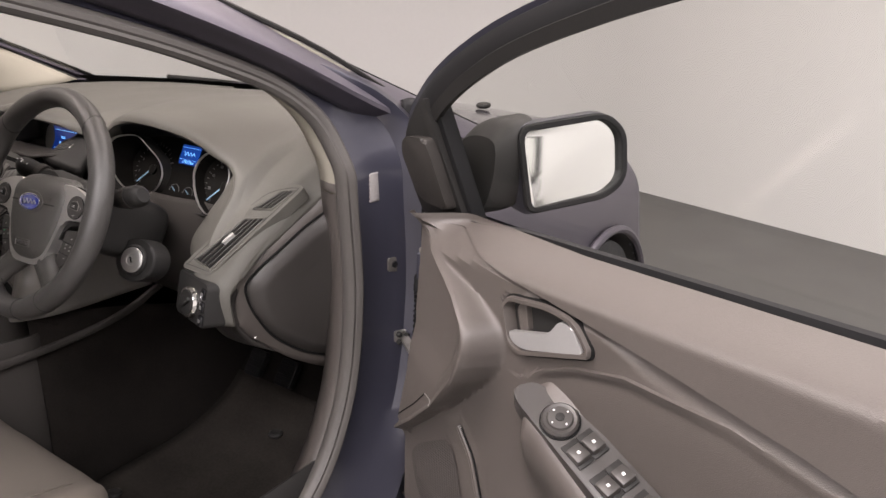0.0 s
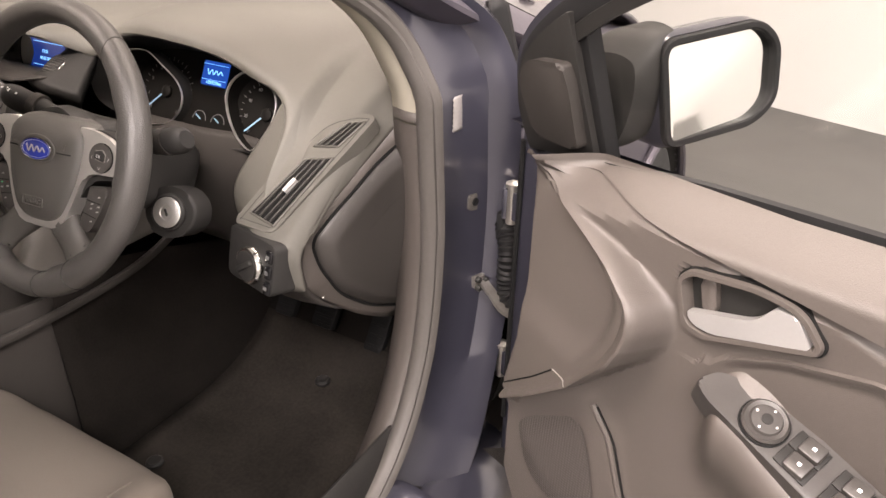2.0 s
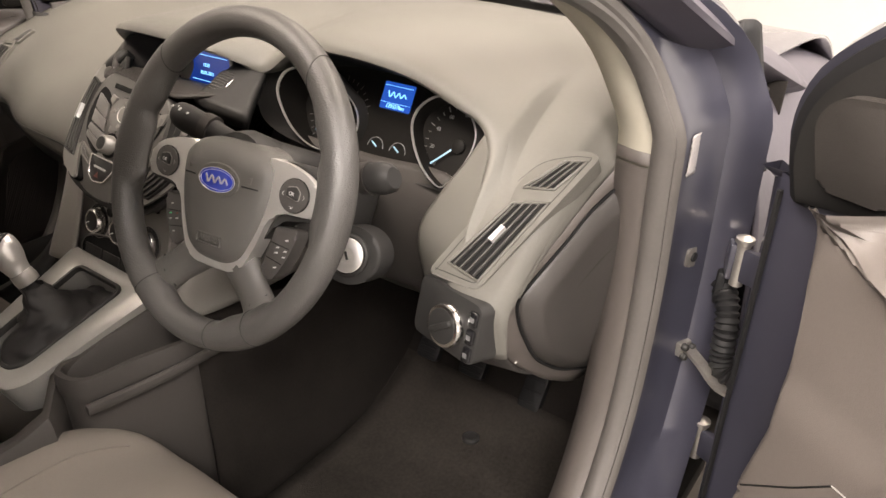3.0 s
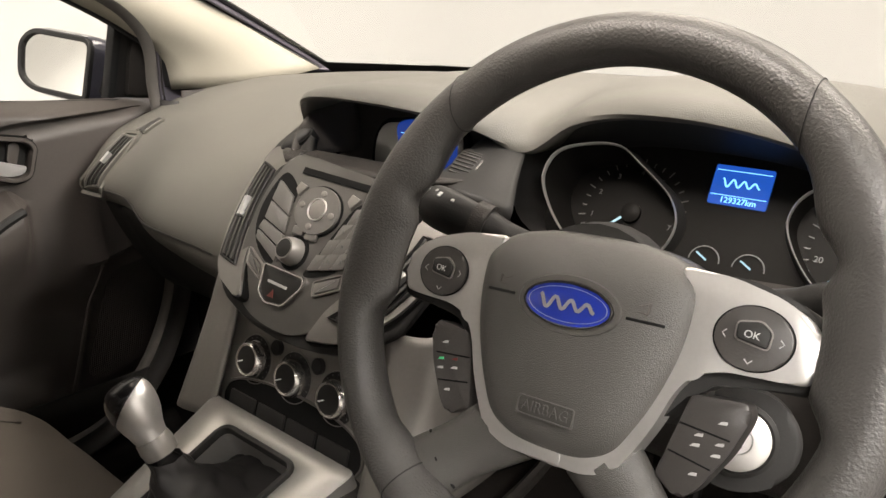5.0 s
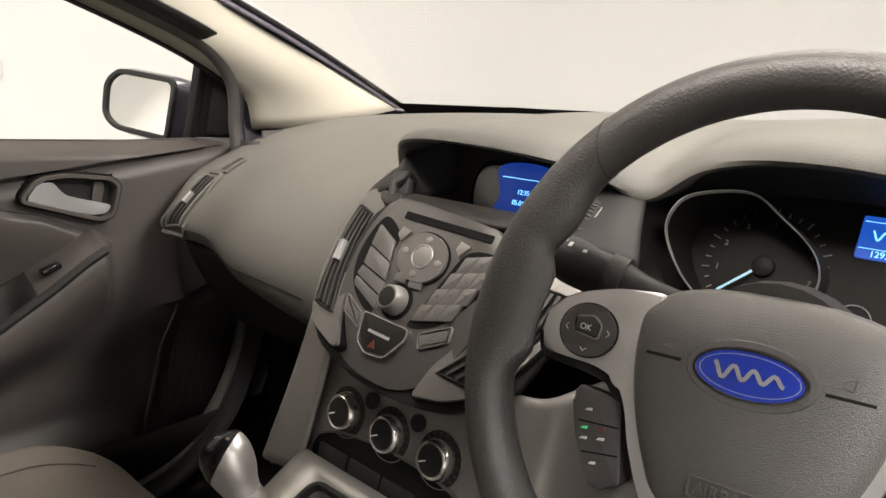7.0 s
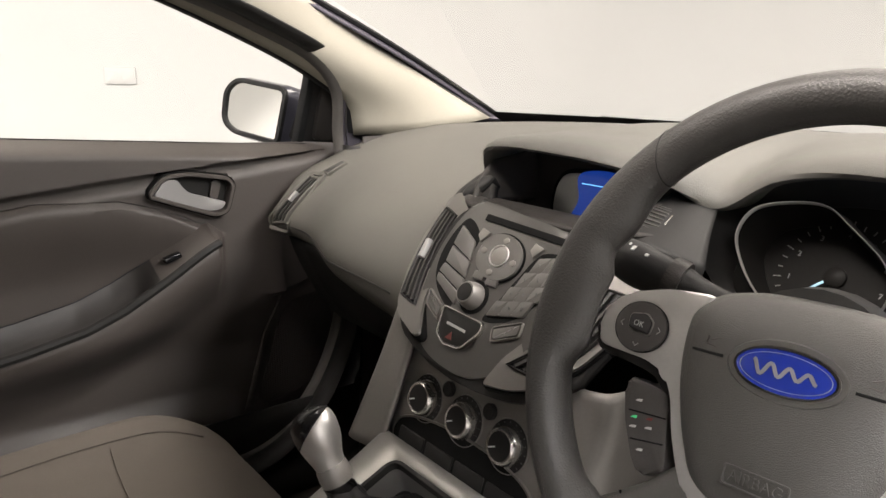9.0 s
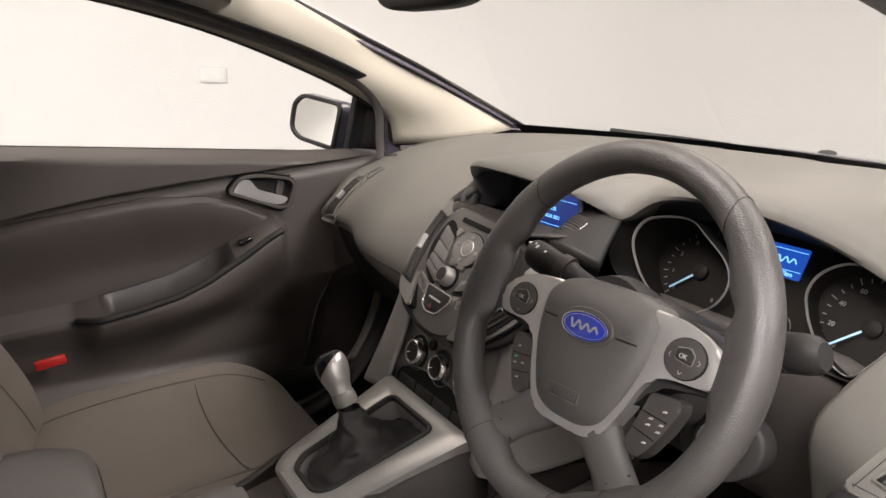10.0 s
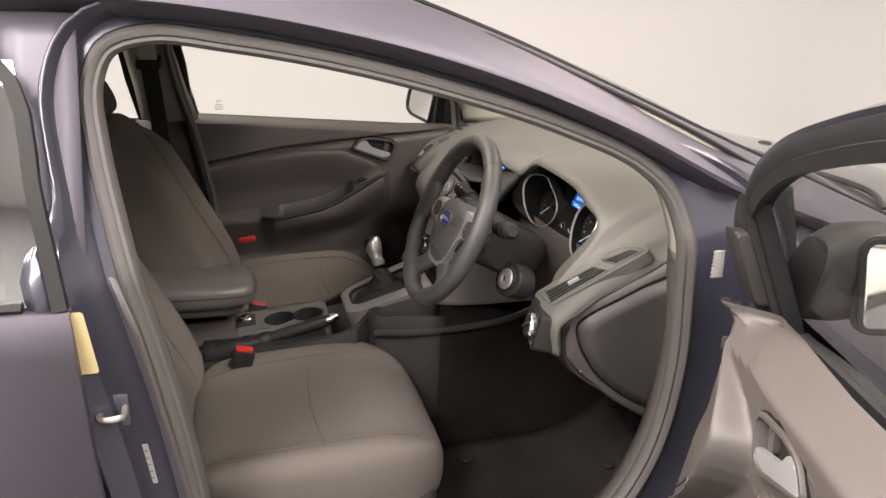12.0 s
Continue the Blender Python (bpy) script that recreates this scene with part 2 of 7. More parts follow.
def prism(outline, depth, m=None, bevel=0.0, back=0.0, segments=2, bm=None, dome=0.0):
    """An outline in the local xy plane, from z = -back to z = depth, with a rounded front edge."""
    b = bmesh.new()
    lo = [b.verts.new((x, y, -back)) for x, y in outline]
    hi = [b.verts.new((x, y, depth)) for x, y in outline]
    n = len(outline)
    for i in range(n):
        b.faces.new([lo[i], lo[(i + 1) % n], hi[(i + 1) % n], hi[i]])
    top = b.faces.new(hi)
    b.faces.new(lo)
    if bevel:
        bmesh.ops.bevel(b, geom=list(top.edges), offset=bevel, segments=segments, profile=0.5, affect="EDGES", clamp_overlap=True)
    return place(b, m, bm)


def place(b, m=None, bm=None):
    if m is not None:
        b.transform(m)
    if bm is not None:
        me = bpy.data.meshes.new("join")
        b.to_mesh(me)
        bm.from_mesh(me)
        b.free()
        bpy.data.meshes.remove(me)
        return bm
    return b


def frame_ring(outer, inner, depth, m=None, back=0.0, bevel=0.002, bm=None):
    """A flat frame between two outlines with the same number of points."""
    n = len(outer)
    rows = [[(x, y, -back) for x, y in outer], [(x, y, depth - bevel) for x, y in outer],
            [(x * (1 - 0.0) + (inner[i][0] - x) * 0.18, y + (inner[i][1] - y) * 0.18, depth) for i, (x, y) in enumerate(outer)],
            [(x + (inner[i][0] - x) * 0.82, y + (inner[i][1] - y) * 0.82, depth) for i, (x, y) in enumerate(outer)],
            [(x, y, depth - bevel) for x, y in inner], [(x, y, -back) for x, y in inner]]
    return place(add_grid(bmesh.new(), rows, True, True), m, bm)


def rect(w, h, r=0.0, n=4, cx=0.0, cy=0.0):
    r = max(r, 1e-4)
    out = []
    for sx, sy, a0 in ((1, 1, 0), (-1, 1, 90), (-1, -1, 180), (1, -1, 270)):
        for k in range(n + 1):
            a = radians(a0 + 90 * k / n)
            out.append((cx + sx * (w / 2 - r) + r * math.cos(a), cy + sy * (h / 2 - r) + r * math.sin(a)))
    return out


def rpoly(points, r=0.005, n=4):
    """A polygon with rounded corners; r may be one radius for each corner."""
    P = [Vector((x, y)) for x, y in points]
    k = len(P)
    out = []
    for i in range(k):
        a, b, c = P[i - 1], P[i], P[(i + 1) % k]
        u, v = (a - b), (c - b)
        rr = r[i] if isinstance(r, (list, tuple)) else r
        d = min(rr, u.length * 0.45, v.length * 0.45)
        p, q = b + u.normalized() * d, b + v.normalized() * d
        for j in range(n + 1):
            t = j / n
            w = p * (1 - t) ** 2 + b * 2 * t * (1 - t) + q * t * t
            out.append((w.x, w.y))
    return out


def ellipse(a, b, n=32, cx=0.0, cy=0.0):
    return [(cx + a * math.cos(2 * math.pi * k / n), cy + b * math.sin(2 * math.pi * k / n)) for k in range(n)]


def outline(points, n=48):
    return [tuple(p) for p in spline(points, n, True)]


def grown(pts, d):
    """An outline moved outwards by d (a number or one for each point)."""
    P = np.array(pts, float)
    a, b = np.roll(P, 1, 0), np.roll(P, -1, 0)
    t = b - a
    t /= np.linalg.norm(t, axis=1)[:, None]
    area = 0.5 * np.sum(P[:, 0] * b[:, 1] - b[:, 0] * P[:, 1])
    nrm = np.stack([t[:, 1], -t[:, 0]], 1) * (1 if area > 0 else -1)
    dd = np.array(d, float)
    return P + nrm * (dd[:, None] if dd.ndim else dd)


def rbox(sx, sy, sz, bevel=0.004, m=None, segments=2, bm=None):
    b = bmesh.new()
    bmesh.ops.create_cube(b, size=1.0)
    b.transform(Matrix.Diagonal((sx, sy, sz, 1)))
    if bevel:
        bmesh.ops.bevel(b, geom=list(b.edges), offset=bevel, segments=segments, profile=0.5, affect="EDGES", clamp_overlap=True)
    return place(b, m, bm)


def lathe(profile, m=None, n=28, bm=None):
    rows = [[(r * math.cos(2 * math.pi * k / n), r * math.sin(2 * math.pi * k / n), z) for k in range(n)] for r, z in profile]
    return place(add_grid(bmesh.new(), rows, False, True, True), m, bm)


def sgnpow(v, e):
    return math.copysign(abs(v) ** e, v)


def pillow(a, b, c, e1=0.5, e2=0.5, deform=None, nu=28, nv=44):
    """A rounded block with half sizes a, b, c."""
    rows = []
    for i in range(nu):
        th = -math.pi / 2 + math.pi * (i + 0.02) / (nu - 1 + 0.04)
        row = []
        for j in range(nv):
            ph = 2 * math.pi * j / nv
            p = Vector((a * sgnpow(math.cos(th), e1) * sgnpow(math.cos(ph), e2), b * sgnpow(math.cos(th), e1) * sgnpow(math.sin(ph), e2), c * sgnpow(math.sin(th), e1)))
            row.append(deform(p) if deform else p)
        rows.append(row)
    return add_grid(bmesh.new(), rows, False, True, True)


def axes(origin, x, y, z):
    m = Matrix((Vector(x), Vector(y), Vector(z))).transposed().to_4x4()
    return Matrix.Translation(origin) @ m


def writing(name, text, size, m, mat, parent, depth=0.0004):
    cu = bpy.data.curves.new(name, "FONT")
    cu.body, cu.size, cu.extrude, cu.align_x, cu.align_y = text, size, depth, "CENTER", "CENTER"
    tmp = bpy.data.objects.new(name, cu)
    me = bpy.data.meshes.new_from_object(tmp)
    bpy.data.objects.remove(tmp)
    me.materials.clear()
    me.materials.append(mat)
    me.transform(m)
    ob = new(name, me)
    ob.parent = parent
    ob.matrix_parent_inverse = LOCAL.get(parent, Matrix())
    return ob


def smooth(a, b, v):
    t = min(1, max(0, (v - a) / (b - a)))
    return t * t * (3 - 2 * t)

# ---- the studio ----
RM = pose(0, 0, 0, 0, 0, ROOM_YAW)
A0, A1, B0, B1, H = -3.50, 4.6, -5.5, 4.12, 3.1


def slab(name, a0, a1, b0, b1, z0, z1, mat):
    m = Matrix.Translation(room((a0 + a1) / 2, (b0 + b1) / 2, (z0 + z1) / 2)) @ RM
    ob = part(name, rbox(a1 - a0, b1 - b0, z1 - z0, 0.0, m), mat)
    return tagged(ob, kind="structure")


tagged(slab("floor", A0, A1, B0, B1, -0.1, 0.0, FLOOR), "plain grey painted studio floor meeting white walls", "floor")
tagged(slab("wall_north", A0 - 0.15, A1 + 0.15, B1, B1 + 0.15, -0.1, H, WALL), "bare off-white painted studio wall", "wall")
tagged(slab("wall_south", A0 - 0.15, A1 + 0.15, B0 - 0.15, B0, -0.1, H, WALL), "bare off-white painted studio wall", "wall")
tagged(slab("wall_west", A0 - 0.15, A0, B0, B1, -0.1, H, WALL), "bare off-white painted wall with one socket", "wall")
tagged(slab("wall_east", A1, A1 + 0.15, B0, B1, -0.1, H, WALL), "bare off-white painted studio wall", "wall")
tagged(slab("ceiling", A0 - 0.15, A1 + 0.15, B0 - 0.15, B1 + 0.15, H, H + 0.1, CEIL), "plain white ceiling", "ceiling")

# rounded corner between the two walls ahead
R_ = 1.7
cove = [[room(A0 + 0.002 + R_ - R_ * math.cos(radians(4.5 * k)), B1 - 0.002 - R_ + R_ * math.sin(radians(4.5 * k)), z) for k in range(21)] for z in (0.0, H)]
tagged(part("wall_cove", add_grid(bmesh.new(), cove), WALL), "rounded off-white studio wall corner", "wall", kind="structure")

PANEL_LIGHT = material("light_panel", (0.8, 0.78, 0.74), 0.5, emit=(1.0, 0.93, 0.84), emit_power=3.0)
for a, b, watts, tone in LAMPS:
    t = thing("ceiling_light", Matrix.Translation(room(a, b, H)), "square white ceiling light panel, lit", "ceiling light", "ceiling lights")
    part("panel_frame", rbox(1.26, 1.26, 0.03, 0.004, Matrix.Translation(room(a, b, H - 0.015)) @ RM), SILVER, t)
    part("diffuser", rbox(1.2, 1.2, 0.006, 0.0, Matrix.Translation(room(a, b, H - 0.033)) @ RM), PANEL_LIGHT, t)

# twin wall socket
SOCK = axes(room(A0, -0.47, 1.035), -E2, Vector((0, 0, 1)), E1)
sock = thing("wall_socket", SOCK, "white plastic twin socket on the bare wall", "wall socket", local=True)
part("backplate", prism(rect(0.147, 0.086, 0.006), 0.012, None, 0.003), WALL, sock)
for dx in (-0.037, 0.037):
    part("outlet", prism(rect(0.05, 0.05, 0.004, cx=dx, cy=-0.006), 0.0135, None, 0.001, -0.0115), WALL, sock)

# ---- the car's body shell ----
BELT = 0.98


def flank(z, x0):
    """How far out the side lies at height z: upright below the belt line, leaning in above it."""
    return x0 - 0.42 * max(0.0, z - BELT)


APERTURE = [(0.335, 0.74), (0.327, 0.90), (0.318, 0.99), (0.298, 1.06), (0.25, 1.108), (0.11, 1.17), (-0.08, 1.227), (-0.258, 1.268), (-0.423, 1.294), (-0.53, 1.303),
            (-0.588, 1.283), (-0.609, 1.234), (-0.605, 1.16), (-0.585, 1.049), (-0.557, 0.921), (-0.528, 0.77), (-0.507, 0.62), (-0.49, 0.45), (-0.44, 0.375), (-0.3, 0.345),
            (0.0, 0.34), (0.15, 0.365), (0.235, 0.43), (0.305, 0.555)]
NAP = 150
AP = spline(APERTURE, NAP, True)

body = thing("body_shell", pose(0, 0, 0), "dark violet-blue hatchback body shell with the driver's door open", "car body")


def ring(sgn, grow, x0):
    return [(sgn * flank(z, x0), y, z) for y, z in grown(AP, grow)]


def side_frame(sgn):
    # the painted frame round the door opening: lip, step, flange, outer face
    front = np.array([smooth(0.05, 0.3, y) * smooth(1.12, 1.0, z) for y, z in AP])
    low = np.array([smooth(0.55, 0.4, z) for y, z in AP])
    upper = np.array([smooth(1.02, 1.12, z) for y, z in AP])

    def far(g, x, k):
        grow = (g + 0 * upper) * (1 - upper) + (0.044 + 0.003 * k) * upper
        return [(sgn * flank(z, x * (1 - t) + (0.752 + 0.004 * k) * t), y, z) for (y, z), t in zip(grown(AP, grow), upper)]

    rows = [ring(sgn, 0.010, 0.716), ring(sgn, 0.016, 0.722), ring(sgn, 0.03 + 0.03 * front, 0.722), ring(sgn, 0.042 + 0.05 * front, 0.738),
            far(0.058 + 0.055 * front, 0.748, 1), far(0.07 + 0.055 * front + 0.02 * low, 0.775, 2), far(0.10 + 0.035 * front + 0.03 * low, 0.79, 3),
            far(0.112 + 0.035 * front + 0.06 * low, 0.782, 4)]
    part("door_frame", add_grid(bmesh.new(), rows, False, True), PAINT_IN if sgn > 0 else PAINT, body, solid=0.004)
    for mat_, name_, hi in ((CREAM, "pillar_edge_trim", True), (PANEL if sgn > 0 else HARD, "lower_edge_trim", False)):
        if hi and sgn < 0:
            continue
        keep = [i for i, (y, z) in enumerate(AP) if (z > 0.955 and y > 0.23) == hi]
        start = next(i for i in keep if (i - 1) % NAP not in keep)
        reach = 2 if hi else 0
        run = [(start + k) % NAP for k in range(-reach, len(keep) + reach)]
        tr = [[ring(sgn, g, x)[i] for i in run] for g, x in (((0.012, 0.688), (0.004, 0.700), (-0.001, 0.709)) if hi and sgn < 0 else ((0.006, 0.655), (-0.002, 0.680), (-0.004, 0.709)))]
        part(name_, add_grid(bmesh.new(), tr), mat_, body, solid=0.003)
    lip = [ring(sgn, g, x) for g, x in ((-0.004, 0.698), (-0.011, 0.702), (-0.0155, 0.710), (-0.0145, 0.720), (-0.009, 0.7275), (-0.004, 0.7275), (-0.001, 0.7315), (0.006, 0.7345), (0.0125, 0.731), (0.0145, 0.722), (0.014, 0.714))]
    part("door_seal", add_grid(bmesh.new(), lip, False, True), RUBBER, body, "grey rubber door seal")


side_frame(1)
side_frame(-1)

# A-pillars and roof rails outside, and the windscreen between them
RAIL_LOW = [(0.772, 0.74, 0.955), (0.752, 0.60, 1.005), (0.742, 0.40, 1.072), (0.70, 0.20, 1.172), (0.668, 0.0, 1.248), (0.645, -0.2, 1.30), (0.625, -0.5, 1.345), (0.625, -1.1, 1.34)]
RAIL_TOP = [(0.690, 0.80, 0.985), (0.655, 0.64, 1.052), (0.614, 0.40, 1.151), (0.603, 0.2, 1.232), (0.588, 0.0, 1.312), (0.56, -0.2, 1.378), (0.545, -0.5, 1.428), (0.54, -1.1, 1.43)]
for sgn in (1, -1):
    st = []
    for lo, hi in zip(RAIL_LOW, RAIL_TOP):
        lo, hi = Vector(lo), Vector(hi)
        if sgn < 0:
            hi = hi + Vector((0.055, 0, -0.008))
        out = Vector((0.6, 0.1, 0.8))
        pts = [lo + Vector((-0.042, 0, -0.022)), lo + Vector((-0.02, 0, -0.010)), lo, lo.lerp(hi, 0.35) + out * 0.012, lo.lerp(hi, 0.7) + out * 0.012, hi + out * 0.002, hi + Vector((-0.012, 0, -0.012))]
        st.append([(sgn * q.x, q.y, q.z) for q in pts])
    part("roof_rail", loft(st, 40, 18), PAINT, body, solid=0.004)
    edge = [(sgn * (x - 0.004 + (0.055 if sgn < 0 else 0)), y, z + (0.004 if sgn > 0 else -0.004)) for x, y, z in spline(RAIL_TOP, 40)]
    part("drip_seal", tube(edge, 0.005, 6), BLACK_RUBBER, body)

# roof skin and headliner
def roof(z, inset):
    st = []
    for y, w, h in ((-0.05, 0.60, 1.315), (-0.3, 0.60, 1.375), (-0.7, 0.585, 1.42), (-1.3, 0.57, 1.40)):
        st.append([(s * (w - inset), y - 0.10 * (1 - s * s), h + z + 0.045 * (1 - s * s)) for s in (-1, -0.6, 0, 0.6, 1)])
    return loft(st, 16, 24)


part("roof_skin", roof(0.0, 0.0), PAINT, body, solid=0.01)
part("headliner", roof(-0.05, -0.015), CREAM, body, "cream fabric roof lining", solid=0.01)


def windscreen(x, v):
    s = x / 0.66
    y0, z0 = 0.86 - 0.20 * s * s, 1.012
    y1, z1 = 0.0 - 0.06 * s * s, 1.325 + 0.03 * (1 - s * s)
    return Vector((x * (1 - 0.11 * v), y0 + (y1 - y0) * v, z0 + (z1 - z0) * v + 0.02 * math.sin(math.pi * v)))


ws = [[windscreen(-0.66 + 1.32 * i / 24, j / 14) for j in range(15)] for i in range(25)]
pane = part("windscreen", add_grid(bmesh.new(), ws), GLASS, body, "clear laminated windscreen")
pane.visible_shadow = False
band = [[windscreen(-0.66 + 1.32 * i / 40, -0.06 + 0.061 * j) + Vector((0, 0, 0.003)) for j in range(2)] for i in range(41)]
part("frit_band", add_grid(bmesh.new(), band), HARD, body, "black border at the foot of the windscreen")

# cream inner pillars
for sgn in (-1, 1):
    inset = 0.045 if sgn > 0 else 0.0
    raised = 0.03 if sgn > 0 else 0.0
    foot = 0.085 if sgn > 0 else 0.0
    edge_out = spline([(sgn * (0.725 - inset), 0.352 + 0.1 * foot, 0.985 - foot), (sgn * (0.708 - inset), 0.325, 1.05), (sgn * (0.69 - inset), 0.25, 1.105 + 0.3 * raised), (sgn * (0.640 - inset), 0.05, 1.185 + raised), (sgn * 0.575, -0.12, 1.24 + raised), (sgn * 0.550, -0.35, 1.285 + raised), (sgn * 0.540, -0.6, 1.305 + raised)], 30)
    edge_in = spline([(sgn * 0.656, 0.655, 1.000 - foot), (sgn * 0.678, 0.58, 1.040), (sgn * 0.679, 0.47, 1.093), (sgn * 0.672, 0.30, 1.174), (sgn * 0.635, 0.14, 1.243), (sgn * 0.605, -0.03, 1.31), (sgn * 0.57, -0.25, 1.36), (sgn * 0.54, -0.6, 1.38)], 30)
    if sgn < 0:
        edge_out = spline([(-0.717, 0.352, 0.972), (-0.700, 0.330, 1.030), (-0.686, 0.258, 1.080), (-0.660, 0.058, 1.166), (-0.632, -0.12, 1.222), (-0.610, -0.35, 1.268), (-0.604, -0.6, 1.29)], 30)
        part("pillar_seal", sweep([Vector(p) + Vector((-0.008, 0.002, 0.006)) for p in edge_out], circle(0.011, 8, 0.016), up=(0.4, 0, 0.9)), BLACK_RUBBER, body, "black rubber seal along the pillar")
    rows = []
    for k in range(9):
        v = k / 8
        rows.append([Vector(edge_out[i]) * (1 - v) + Vector(edge_in[i]) * v + Vector((-sgn * 0.028, -0.012, -0.006)) * math.sin(math.pi * v) for i in range(30)])
    part("pillar_trim", add_grid(bmesh.new(), rows), CREAM, body, "cream moulded pillar trim", solid=0.006)
    part("glass_edge", tube([Vector(p) + Vector((sgn * 0.002, 0.004, 0.003)) for p in edge_in], 0.0042, 6), HARD, body)

# outer face of the B-pillars behind the door frame
for sgn in (-1, 1):
    part("pillar_skin", loft([[(sgn * flank(z, 0.748), y, z) for z in (0.96, 1.1, 1.24, 1.33)] for y in (-0.62, -0.66, -0.72)], 4, 10), PAINT, body, solid=0.004)

# B-pillars inside, with a cream upper half
for sgn in (-1, 1):
    rows = []
    for z, y0, y1, x in ((0.35, -0.50, -0.78, 0.70), (0.6, -0.51, -0.77, 0.70), (0.9, -0.56, -0.74, 0.705), (0.985, -0.585, -0.735, 0.70)):
        rows.append([(sgn * (x + 0.03), y0, z), (sgn * (x + 0.005), y0 - 0.02, z), (sgn * (x - 0.01), (y0 + y1) / 2, z), (sgn * (x + 0.005), y1 + 0.02, z), (sgn * (x + 0.03), y1, z)])
    part("pillar_base", add_grid(bmesh.new(), rows), PANEL, body, solid=0.006)
    rows = []
    for z, y0, y1, x in ((0.985, -0.548, -0.712, 0.70), (1.1, -0.578, -0.720, 0.65), (1.22, -0.603, -0.736, 0.60), (1.31, -0.61, -0.78, 0.56)):
        rows.append([(sgn * (x + 0.03), y0, z), (sgn * (x + 0.005), y0 - 0.02, z), (sgn * (x - 0.01), (y0 + y1) / 2, z), (sgn * (x + 0.005), y1 + 0.02, z), (sgn * (x + 0.03), y1, z)])
    if sgn > 0:
        rows = [[Vector(p) + Vector((-0.03, -0.05, 0)) for p in row] for row in rows]
    part("pillar_trim", add_grid(bmesh.new(), rows), CREAM, body, "cream pillar trim", solid=0.006)

# floor pan, tunnel side, firewall and rear wall of the cabin
part("floor_pan", rbox(1.54, 2.4, 0.04, 0.01, pose(0, -0.5, 0.235)), CARPET, body, "black carpeted floor")
fw = loft([[(x, -0.1, 0.262), (x, 0.3, 0.265), (x, 0.47, 0.33), (x, 0.60, 0.47), (x, 0.64, 0.75), (x, 0.66, 0.98)] for x in (-0.76, 0, 0.76)], 6, 24)
part("footwell_carpet", fw, CARPET, body, "black carpet on the footwell", solid=0.01)
for sgn in (-1, 1):
    kick = loft([[(sgn * 0.70, y, 0.27), (sgn * 0.69, y, 0.6), (sgn * 0.685, y, 0.97)] for y in (0.66, 0.5, 0.352)], 6, 8)
    part("kick_panel", kick, DARK_TRIM, body, "dark plastic footwell side trim", solid=0.008)
    sill = loft([[(sgn * 0.66, y, 0.27), (sgn * 0.665, y, 0.335), (sgn * 0.70, y, 0.352), (sgn * 0.745, y, 0.335), (sgn * 0.76, y, 0.30)] for y in (0.28, 0.0, -0.5)], 8, 14)
    part("sill_cover", sill, HARD, body, "black plastic sill cover", solid=0.006)
    inner = loft([[(sgn * 0.70, y, 0.45), (sgn * 0.715, y, 0.34), (sgn * 0.715, y, 0.22)] for y in (0.70, 0.3, -0.2, -0.6)], 8, 6)
    part("sill_inner", inner, HARD, body, "black inner sill", solid=0.006)
    rocker = loft([[(sgn * 0.75, y, 0.33), (sgn * 0.80, y, 0.31), (sgn * 0.855, y, 0.26), (sgn * 0.86, y, 0.20), (sgn * 0.80, y, 0.16)] for y in (0.46, 0.0, -0.8)], 8, 14)
    # driver's rocker takes the darker paint: its shade is put into the colour
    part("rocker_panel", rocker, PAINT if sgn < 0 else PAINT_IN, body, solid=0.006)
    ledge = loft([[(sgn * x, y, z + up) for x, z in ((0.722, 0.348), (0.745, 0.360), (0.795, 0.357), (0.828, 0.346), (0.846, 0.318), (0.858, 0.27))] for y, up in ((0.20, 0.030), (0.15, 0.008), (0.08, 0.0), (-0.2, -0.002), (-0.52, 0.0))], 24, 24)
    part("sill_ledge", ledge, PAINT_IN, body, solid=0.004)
    plate = part("scuff_plate", loft([[(sgn * x, y, z + 0.004) for x, z in ((0.758, 0.3605), (0.775, 0.3605), (0.795, 0.358), (0.822, 0.350), (0.830, 0.345))] for y in (0.115, 0.02, -0.2, -0.40)], 14, 12), SCUFF, body, "etched steel scuff plate with curved stripes", solid=0.002, offset=1)
    for k in range(9):
        y0 = 0.105 - 0.05 * k
        stripe = spline([(sgn * 0.762, y0, 0.3662), (sgn * 0.778, y0 - 0.03, 0.3660), (sgn * 0.800, y0 - 0.05 - 0.01 * (k % 3), 0.3630), (sgn * 0.824, y0 - 0.10 - 0.015 * (k % 2), 0.3550)], 10)
        part("plate_stripe", sweep(stripe, [(-0.0022, -0.001), (0.0022, -0.001), (0.0015, 0.0012), (-0.0015, 0.0012)], up=(0, 0, 1)), HARD if k % 2 else CHROME, plate)

